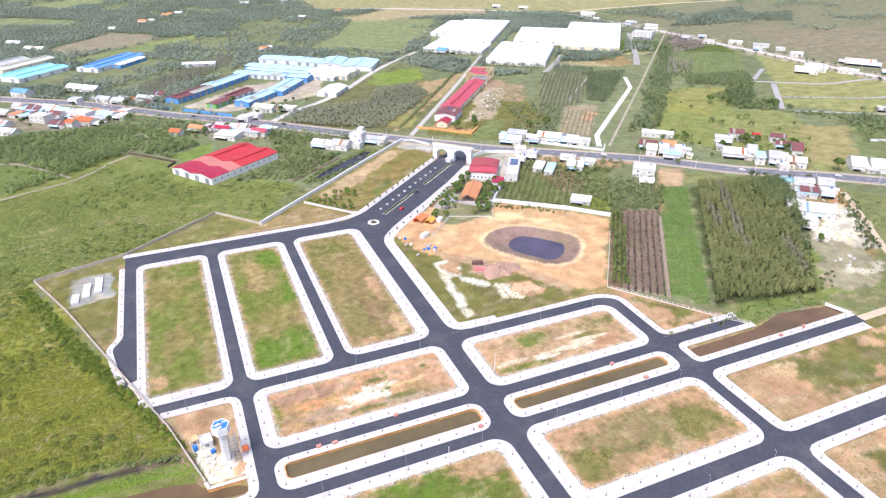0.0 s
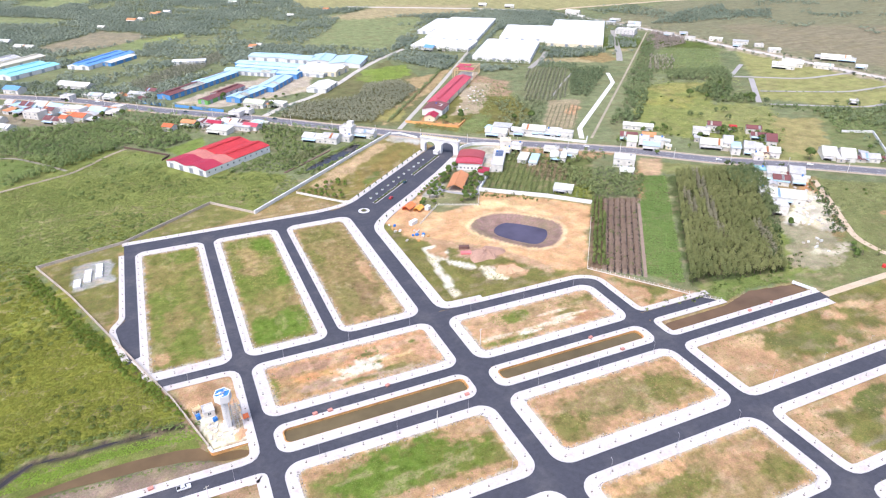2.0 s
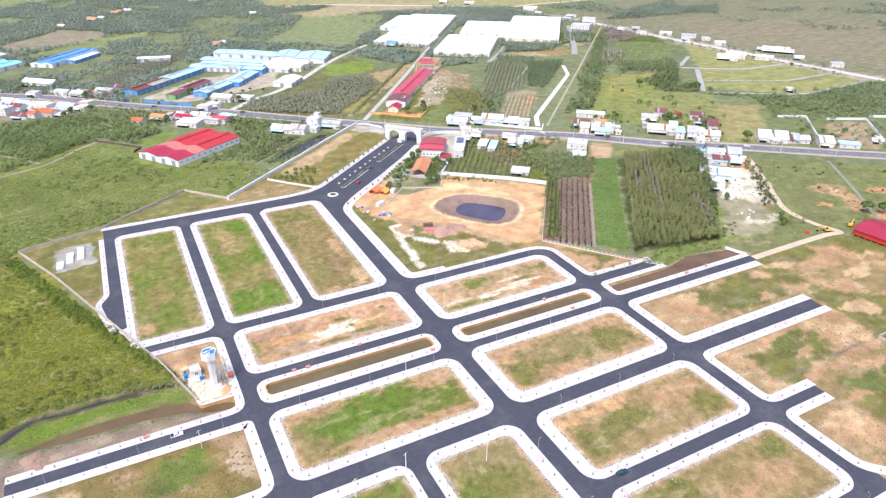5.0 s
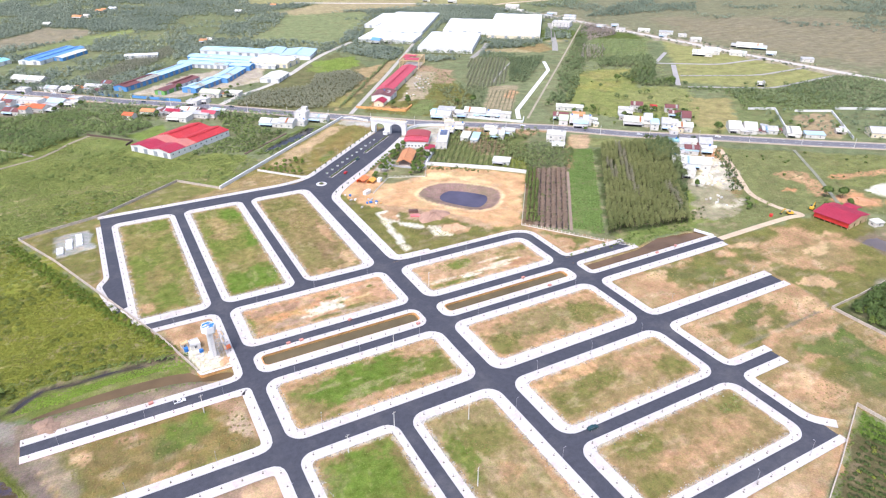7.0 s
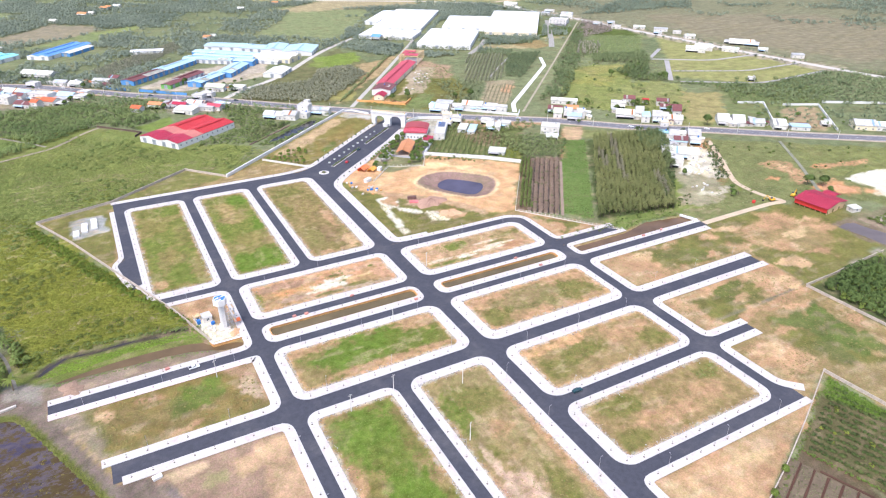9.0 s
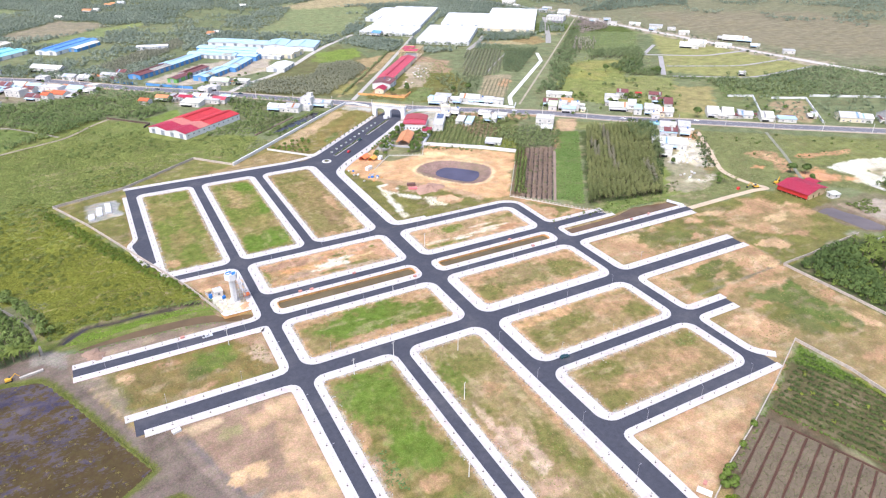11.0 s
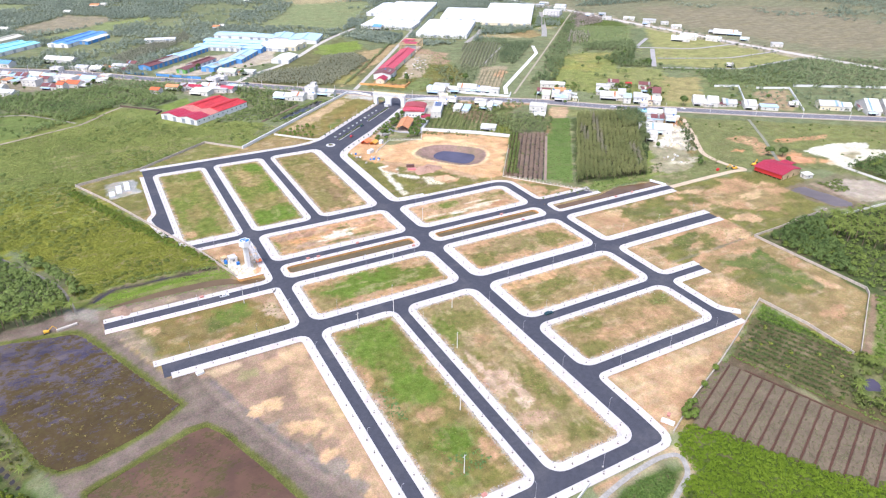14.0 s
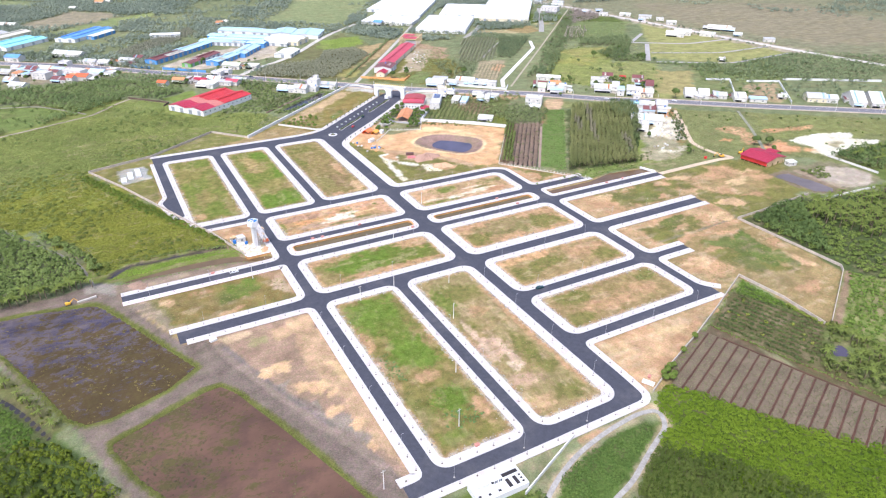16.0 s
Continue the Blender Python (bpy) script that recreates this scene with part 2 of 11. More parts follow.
def pave_mat():
    """Pale paving slabs, pinkish where the sand bed's dust still lies, with dirty joints and spots."""
    m, nt, bsdf, link = nodes_of("pale_paving")
    dust, spots_, broad = noise_node(nt, 0.22, 6, 0.75), noise_node(nt, 0.9, 7, 0.8), noise_node(nt, 0.05, 4)
    mx = mix_node(nt)
    mx.inputs[6].default_value, mx.inputs[7].default_value = (0.59, 0.55, 0.515, 1), (0.54, 0.43, 0.39, 1)
    r = ramp_node(nt, 0.52, 0.68, 0, 0.85)
    link(dust.outputs["Fac"], r.inputs[0])
    link(r.outputs[0], mx.inputs[0])
    col = mx.outputs[2]
    for tex, lo, hi, a, b in ((spots_, 0.52, 0.7, 1.0, 0.72), (broad, 0.35, 0.65, 0.93, 1.05)):
        q = ramp_node(nt, lo, hi, a, b)
        link(tex.outputs["Fac"], q.inputs[0])
        mul = mix_node(nt, "MULTIPLY", 1.0)
        link(col, mul.inputs[6])
        link(q.outputs[0], mul.inputs[7])
        col = mul.outputs[2]
    link(col, bsdf.inputs["Base Color"])
    bsdf.inputs["Roughness"].default_value = 0.85
    bsdf.inputs["Specular IOR Level"].default_value = 0.2
    return m


M_PAVE = pave_mat()
M_PAVE_PINK = surface("pinkish_paving", (0.74, 0.6, 0.6), vary=0.1, grain=1.2, blotch=0.25)
M_KERB = surface("kerb_concrete", (0.55, 0.53, 0.51), vary=0.1, grain=3.0)
M_WALL = surface("white_rendered_wall", (0.72, 0.69, 0.64), vary=0.12, grain=0.8, blotch=0.15)
M_CONC = surface("bare_concrete", (0.54, 0.49, 0.43), vary=0.18, grain=1.5)
M_OLD_WALL = surface("weathered_brown_concrete", (0.49, 0.42, 0.35), vary=0.22, grain=1.2, blotch=0.3)
M_WHITE = surface("white_paint", (0.74, 0.73, 0.71), vary=0.07, grain=0.7)
M_CREAM = surface("cream_paint", (0.75, 0.66, 0.48), vary=0.08, grain=0.7)
M_RUST_WALL = surface("rust_stained_concrete", (0.62, 0.33, 0.12), vary=0.3, grain=0.7, blotch=0.3)
M_DARK = surface("near_black", (0.03, 0.03, 0.035), rough=0.5, vary=0.2)
M_GLASS = surface("window_glass", (0.1, 0.115, 0.13), rough=0.12, vary=0.1, spec=0.6)
M_METAL = surface("galvanised_steel", (0.5, 0.5, 0.52), rough=0.45, metal=0.6, vary=0.08)
M_LEAF = leafy("leaves")
M_RUBBLE = surface("loose_rubble", (0.4, 0.38, 0.35), vary=0.2, grain=3.0, attr="tint")
M_BARK = surface("bark", (0.2, 0.15, 0.1), vary=0.25, grain=4)
M_SOIL = surface("pit_soil", (0.11, 0.08, 0.06), vary=0.3, grain=4)
M_CANAL = water_mat("brown_canal_water", (0.14, 0.108, 0.055), 0.15)
M_CANAL_RED = water_mat("orange_brown_canal_water", (0.15, 0.092, 0.048), 0.07)
M_POND = water_mat("dark_pond_water", (0.08, 0.068, 0.1), 0.09)
M_DITCH = water_mat("grey_ditch_water", (0.045, 0.04, 0.04), 0.08)
M_FLOOD = weedy_water("shallow_flood_water", (0.112, 0.09, 0.094), (0.062, 0.051, 0.074), (0.07, 0.045, 0.017), 0.6, 0.22, (0.0006, -0.0022, 0.3), 0.7)
M_FLOOD_RED = weedy_water("reddish_flood_water", (0.135, 0.076, 0.05), (0.1, 0.057, 0.041), (0.082, 0.066, 0.026), 0.46, 0.35, (-0.0018, 0.0006, -0.2), 0.5)
M_GOLD = surface("gilded_ornament", (0.75, 0.55, 0.2), rough=0.4, vary=0.15)
M_TIMBER = surface("pale_timber", (0.66, 0.48, 0.28), vary=0.2, grain=2)


def roof_mat(name, color, wave=2.2, axis="X", vary=0.1):
    return surface(name, color, rough=0.55, vary=vary, grain=0.5, blotch=0.12, wave=wave, wave_axis=axis, bump=0.06)


R_RED = roof_mat("red_roof_sheet", (0.52, 0.042, 0.048))
R_PINK = roof_mat("faded_red_roof_sheet", (0.56, 0.2, 0.16))
R_CRIMSON = roof_mat("crimson_roof_sheet", (0.4, 0.032, 0.066))
R_ROSE = roof_mat("rose_roof_sheet", (0.52, 0.085, 0.115))
R_MAROON = roof_mat("maroon_roof_sheet", (0.2, 0.078, 0.075))
R_TILE = roof_mat("orange_tile_roof", (0.62, 0.27, 0.12), 3.0)
R_BRIGHT = roof_mat("bright_orange_tile_roof", (0.6, 0.14, 0.055), 3.0)
R_WHITE = roof_mat("white_roof_sheet", (0.78, 0.78, 0.79), vary=0.05)
R_GREY = roof_mat("grey_roof_sheet", (0.5, 0.49, 0.48), vary=0.22)
R_WORN = surface("streaked_pale_roof_sheet", (0.68, 0.67, 0.65), rough=0.6, vary=0.22, grain=0.35, blotch=0.3, wave=2.2, bump=0.06, mottle=0.4)
M_PLASTER = surface("stained_house_plaster", (0.66, 0.63, 0.58), vary=0.16, grain=0.5, blotch=0.3)
M_FLAT_ROOF = surface("weathered_flat_roof", (0.58, 0.56, 0.53), vary=0.2, grain=0.5, blotch=0.3)
R_SKY = roof_mat("pale_blue_roof_sheet", (0.45, 0.63, 0.76))
R_CREAM = roof_mat("cream_roof_sheet", (0.62, 0.58, 0.47))
# blue paled in the colour itself, for the haze before far roofs
R_BLUE = roof_mat("blue_roof_sheet", (0.15, 0.33, 0.64))
R_CYAN = roof_mat("turquoise_roof_sheet", (0.3, 0.68, 0.74))
R_YELLOW = roof_mat("pale_green_roof_sheet", (0.52, 0.58, 0.4))
# paled for haze like the blue roof sheets
M_BLUE_WALL = surface("blue_paint", (0.12, 0.31, 0.62), vary=0.1)
M_GREEN_WALL = surface("green_paint", (0.18, 0.42, 0.12), vary=0.1)
M_RED_PAINT = surface("red_paint", (0.6, 0.05, 0.04), vary=0.12)
M_ORANGE = surface("orange_sheeting", (0.85, 0.22, 0.08), vary=0.15)
M_TARP_BLUE = surface("blue_plastic", (0.05, 0.2, 0.55), vary=0.1)
M_CAR_WHITE = surface("white_car_paint", (0.8, 0.8, 0.8), rough=0.25, vary=0.03, spec=0.5)
M_CAR_DARK = surface("dark_car_paint", (0.03, 0.07, 0.08), rough=0.25, vary=0.05, spec=0.5)
M_RUBBER = surface("rubber", (0.03, 0.03, 0.03), vary=0.1)
M_YELLOW = surface("yellow_machine_paint", (0.75, 0.42, 0.05), vary=0.1)


# ---- mesh helpers ----
def obj(name, me, mat, parent=None, label=""):
    o = new(name, me)
    if mat is not None:
        me.materials.append(mat)
    if parent is not None:
        o.parent = parent
    if label:
        tagged(o, label)
    return o


def part(name, bm, material, parent, label=""):
    me = bpy.data.meshes.new(name)
    bm.to_mesh(me)
    bm.free()
    return obj(name, me, material, parent, label)


def raw(name, verts, faces, color=None, attr="tint"):
    """A mesh from numpy arrays: verts (n, 3), faces (m, 3 or 4), and a colour for each vertex, with the way its leaf faces after it."""
    me = bpy.data.meshes.new(name)
    k = faces.shape[1]
    me.vertices.add(len(verts))
    me.vertices.foreach_set("co", np.ascontiguousarray(verts, np.float32).ravel())
    me.loops.add(faces.size)
    me.loops.foreach_set("vertex_index", np.ascontiguousarray(faces, np.int32).ravel())
    me.polygons.add(len(faces))
    me.polygons.foreach_set("loop_start", np.arange(0, faces.size, k, dtype=np.int32))
    me.polygons.foreach_set("loop_total", np.full(len(faces), k, np.int32))
    if color is not None:
        a = me.color_attributes.new(attr, "FLOAT_COLOR", "POINT")
        a.data.foreach_set("color", np.ascontiguousarray(np.c_[color[:, :3], np.ones(len(color))], np.float32).ravel())
        if color.shape[1] == 6:
            a = me.attributes.new("puff", "FLOAT_VECTOR", "POINT")
            a.data.foreach_set("vector", np.ascontiguousarray(color[:, 3:], np.float32).ravel())
    me.update(calc_edges=True)
    return me


def box(bm, x0, y0, z0, x1, y1, z1, m=None, taper=0.0):
    """A box between two corners; taper draws its top in."""
    t = taper
    pts = [(x0, y0, z0), (x1, y0, z0), (x1, y1, z0), (x0, y1, z0), (x0 + t, y0 + t, z1), (x1 - t, y0 + t, z1), (x1 - t, y1 - t, z1), (x0 + t, y1 - t, z1)]
    vs = [bm.verts.new(m @ Vector(p) if m is not None else p) for p in pts]
    for f in ((3, 2, 1, 0), (4, 5, 6, 7), (0, 1, 5, 4), (1, 2, 6, 5), (2, 3, 7, 6), (3, 0, 4, 7)):
        bm.faces.new([vs[i] for i in f])


def prism(bm, pts, z0, z1, m=None):
    """A prism over a plan polygon that runs anticlockwise."""
    a = [bm.verts.new(m @ Vector((x, y, z0)) if m is not None else (x, y, z0)) for x, y in pts]
    b = [bm.verts.new(m @ Vector((x, y, z1)) if m is not None else (x, y, z1)) for x, y in pts]
    bm.faces.new(b)
    bm.faces.new(a[::-1])
    n = len(pts)
    for i in range(n):
        bm.faces.new((a[i], a[(i + 1) % n], b[(i + 1) % n], b[i]))


def tube(bm, p, q, r0, r1, sides=8):
    """A tapered round bar from p to q."""
    p, q = Vector(p), Vector(q)
    turn = (q - p).to_track_quat("Z", "Y").to_matrix()
    rings = []
    for c, r in ((p, r0), (q, r1)):
        rings.append([bm.verts.new(c + turn @ Vector((r * math.cos(6.2832 * i / sides), r * math.sin(6.2832 * i / sides), 0))) for i in range(sides)])
    for i in range(sides):
        j = (i + 1) % sides
        bm.faces.new((rings[0][i], rings[0][j], rings[1][j], rings[1][i]))
    bm.faces.new(rings[1])
    bm.faces.new(rings[0][::-1])


def rounded(x0, y0, x1, y1, r, n=7):
    """A rectangle's plan with round corners, anticlockwise."""
    out = []
    for cx, cy, a in ((x1 - r, y0 + r, -90), (x1 - r, y1 - r, 0), (x0 + r, y1 - r, 90), (x0 + r, y0 + r, 180)):
        for i in range(n):
            b = radians(a + 90 * i / (n - 1))
            out.append((cx + r * math.cos(b), cy + r * math.sin(b)))
    return out


def ring(bm, outer, inner, z0, z1):
    """A flat ring with upright sides between two plans of as many points."""
    n = len(outer)
    v = [[bm.verts.new((x, y, z)) for x, y in plan] for plan, z in ((outer, z0), (outer, z1), (inner, z1), (inner, z0))]
    for a, b in zip(v, v[1:]):
        for i in range(n):
            j = (i + 1) % n
            bm.faces.new((a[i], a[j], b[j], b[i]))


def bend(line, r=4.0, n=5):
    """A polyline with its corners rounded."""
    out = [line[0]]
    for a, b, c in zip(line, line[1:], line[2:]):
        a, b, c = Vector(a), Vector(b), Vector(c)
        u, v = (a - b), (c - b)
        k = min(r, u.length * 0.45, v.length * 0.45)
        p, q = b + u.normalized() * k, b + v.normalized() * k
        for i in range(n):
            t = i / (n - 1)
            w = p * (1 - t) ** 2 + b * 2 * t * (1 - t) + q * t * t
            out.append((w.x, w.y))
    return out + [line[-1]]


def offset(line, d):
    """A polyline moved d metres to its left."""
    out = []
    for i, p in enumerate(line):
        p = Vector(p)
        a = (p - Vector(line[i - 1])).normalized() if i else None
        b = (Vector(line[i + 1]) - p).normalized() if i + 1 < len(line) else None
        u = (a or b) + (b or a)
        u = u.normalized()
        k = max(0.5, u.dot(a or b))
        out.append((p.x - u.y * d / k, p.y + u.x * d / k))
    return out


def ribbon(bm, line, left, right, z0, z1):
    """A long slab along a polyline, from right to left metres beside it."""
    l, r = offset(line, left), offset(line, right)
    v = [[bm.verts.new((x, y, z)) for x, y in plan] for plan, z in ((r, z0), (r, z1), (l, z1), (l, z0))]
    n = len(line)
    for a, b in ((0, 1), (1, 2), (2, 3)):
        for i in range(n - 1):
            bm.faces.new((v[a][i], v[a][i + 1], v[b][i + 1], v[b][i]))
    bm.faces.new([v[k][0] for k in range(4)])
    bm.faces.new([v[k][n - 1] for k in (3, 2, 1, 0)])


def along(line, step, start=0.0):
    """Points and headings (radians) every step metres along a polyline."""
    out, want, done = [], start, 0.0
    for a, b in zip(line, line[1:]):
        a, b = Vector(a), Vector(b)
        d = (b - a).length
        while want <= done + d and d > 0:
            p = a + (b - a) * ((want - done) / d)
            out.append((p.x, p.y, math.atan2(b.y - a.y, b.x - a.x)))
            want += step
        done += d
    return out


def thing(name, x, y, z, rz, label, category, group="", kind=""):
    e = new(name)
    e.empty_display_size = 0.5
    e.matrix_world = pose(x, y, z, 0, 0, rz)
    return tagged(e, label, category, group, kind)

# ---- the land: one sheet, with basins for ponds and canals ----
C_GREEN, C_VIVID, C_OLIVE = (0.105, 0.135, 0.04), (0.12, 0.185, 0.032), (0.17, 0.16, 0.055)
C_DRY, C_TAN, C_SAND, C_ORANGE = (0.28, 0.205, 0.105), (0.41, 0.255, 0.155), (0.55, 0.33, 0.19), (0.52, 0.27, 0.15)
C_PALE = (0.5, 0.335, 0.205)
GRASS = (0.145, 0.175, 0.042)
CLAY = (0.55, 0.36, 0.225)
C_BUND = (0.18, 0.14, 0.125)
C_WHITE, C_SOIL = (0.68, 0.63, 0.56), (0.17, 0.115, 0.085)
C_WOOD, C_GREY = (0.085, 0.11, 0.045), (0.42, 0.4, 0.39)

CANAL_1, CANAL_2 = (16.5, 172.2, 92.5, 180.0), (109.0, 171.8, 183.5, 178.6)
W_CANAL = [(4.5, 171.2), (4.5, 178.3), (-9, 180.3), (-14, 187.5), (-45, 189.5), (-66, 187), (-80, 184), (-79, 180.5), (-62, 181), (-45, 180), (-26, 179), (-14, 176), (-6, 171.6)]
W_DITCH = [(-12, 195), (-20, 200.6), (-33, 200), (-46, 201.4), (-58, 200.4), (-70, 202), (-78, 197), (-84, 190), (-80, 189), (-74, 195), (-69, 198.6), (-57, 197), (-45, 198), (-33, 196.6), (-20, 197.4), (-13, 192.4)]
E_CANAL = [(199.5, 170.8), (292, 170.8), (291, 180), (262, 185), (241, 179.6), (199.5, 179)]
POND_A = [(-145, 175), (-116, 172.5), (-89, 167), (-84, 161), (-69, 128), (-52, 91), (-66, 81), (-88, 73.4), (-98, 73.4), (-105, 82), (-116, 110), (-130, 141)]
POND_B = [(-46, 75), (-54, 74.5), (-90, 60.5), (-91, 57), (-84, 37), (-75, 20), (-28, -118), (24, -116), (-14, -6), (-22, 18), (-30, 40), (-41, 68)]
SAND_POND = [(160, 307), (165, 316), (175, 322), (189, 322), (201, 313), (209, 304), (215, 295), (212, 284), (203, 274), (193, 269), (183, 271), (174, 281), (165, 295)]
def smooth_plan(plan, times=2):
    """A plan with its corners cut again and again."""
    for _ in range(times):
        plan = [q for a, b in zip(plan, plan[1:] + plan[:1]) for q in ((a[0] * 0.75 + b[0] * 0.25, a[1] * 0.75 + b[1] * 0.25), (a[0] * 0.25 + b[0] * 0.75, a[1] * 0.25 + b[1] * 0.75))]
    return plan


SAND_POND, W_CANAL = smooth_plan(SAND_POND, 1), smooth_plan(W_CANAL, 1)
BUNDS = [(-160, 184), (-130, 183.5), (-106, 183.5), (-85, 188), (-78, 181), (-78, 166), (-62, 126), (-54, 110), (5, 110), (5, -20), (16, -60), (34, -130), (-30, -130), (-86, 29), (-102, 75), (-129, 131), (-160, 178)]
NW_WATER = [(83, 446), (97, 449), (114, 459), (138, 476), (149, 494), (143, 499), (126, 486), (110, 474), (94, 461)]
BROWN_POND = [(366, 122), (375, 123), (383, 121), (384.5, 104), (386, 86), (379, 82), (369, 88), (367, 101)]
SW_DITCH = [(-142, 129), (-129, 110.6), (-123.6, 102.6), (-116.4, 89.6), (-109.6, 74), (-111.2, 73.4), (-118, 88), (-125.2, 101.4), (-131, 110.8), (-144, 128.4)]
WOOD_POOL = [(-34, 616), (-25, 615), (-24.5, 603), (-32, 604)]
PALM_POND = [(207, -29), (216, -32), (210, -39), (200, -37)]
HIGHWAY = [(-900, 1330), (-420, 975), (-162, 803), (-80, 748), (-1, 671), (71, 614), (136, 553), (196, 500), (240, 461), (292, 426), (343, 391), (391, 344), (450, 303), (510, 255), (640, 160), (900, -30)]
FAR_ROAD = [(380, 1330), (604, 1204), (716, 1120), (743, 982), (750, 920), (760, 850), (761, 770), (767, 700), (774, 640), (778, 560), (782, 500), (790, 440), (796, 390), (824, 240), (900, -100)]
def grown(plan, d):
    c = np.mean(plan, 0)
    return [(x + (x - c[0]) / max(1, math.hypot(x - c[0], y - c[1])) * d, y + (y - c[1]) / max(1, math.hypot(x - c[0], y - c[1])) * d) for x, y in plan]


BASINS = [  # plan, depth, bank
    ([(14, 169.4), (95, 169.4), (95, 182.6), (14, 182.6)], 2.8, 1.6), ([(106.5, 169.2), (186.5, 169.2), (186.5, 181.2), (106.5, 181.2)], 2.8, 1.6),
    (W_CANAL, 1.5, 3.0), (W_DITCH, 1.0, 2.5), (E_CANAL, 2.0, 2.0), (POND_A, 0.6, 2.5), (POND_B, 0.6, 2.5), (SAND_POND, 2.9, 12.0),
    (NW_WATER, 1.0, 4.0), (BROWN_POND, 0.8, 2.0), (PALM_POND, 0.8, 2.0), (WOOD_POOL, 0.8, 2.0), (grown(SW_DITCH, 1.2), 1.3, 1.2),
]
SITE = [(-82, 361), (-38, 374), (16, 415), (41, 386), (179, 509), (215, 440), (194, 362), (252, 310), (197, 238), (240, 182), (292, 182), (292, 160), (283, 82), (281, 12), (225, -18), (221, 34), (110, -14), (0, -20), (4, 105), (-62, 108), (-80, 160), (-78, 172), (-10, 171), (-10, 182), (-46, 278)]
def spread(plan, d):
    """A convex anticlockwise or clockwise plan, its corners pushed out by d."""
    c = np.mean(plan, 0)
    return [(x + (x - c[0]) / math.hypot(x - c[0], y - c[1]) * d * 1.25, y + (y - c[1]) / math.hypot(x - c[0], y - c[1]) * d * 1.25) for x, y in plan]


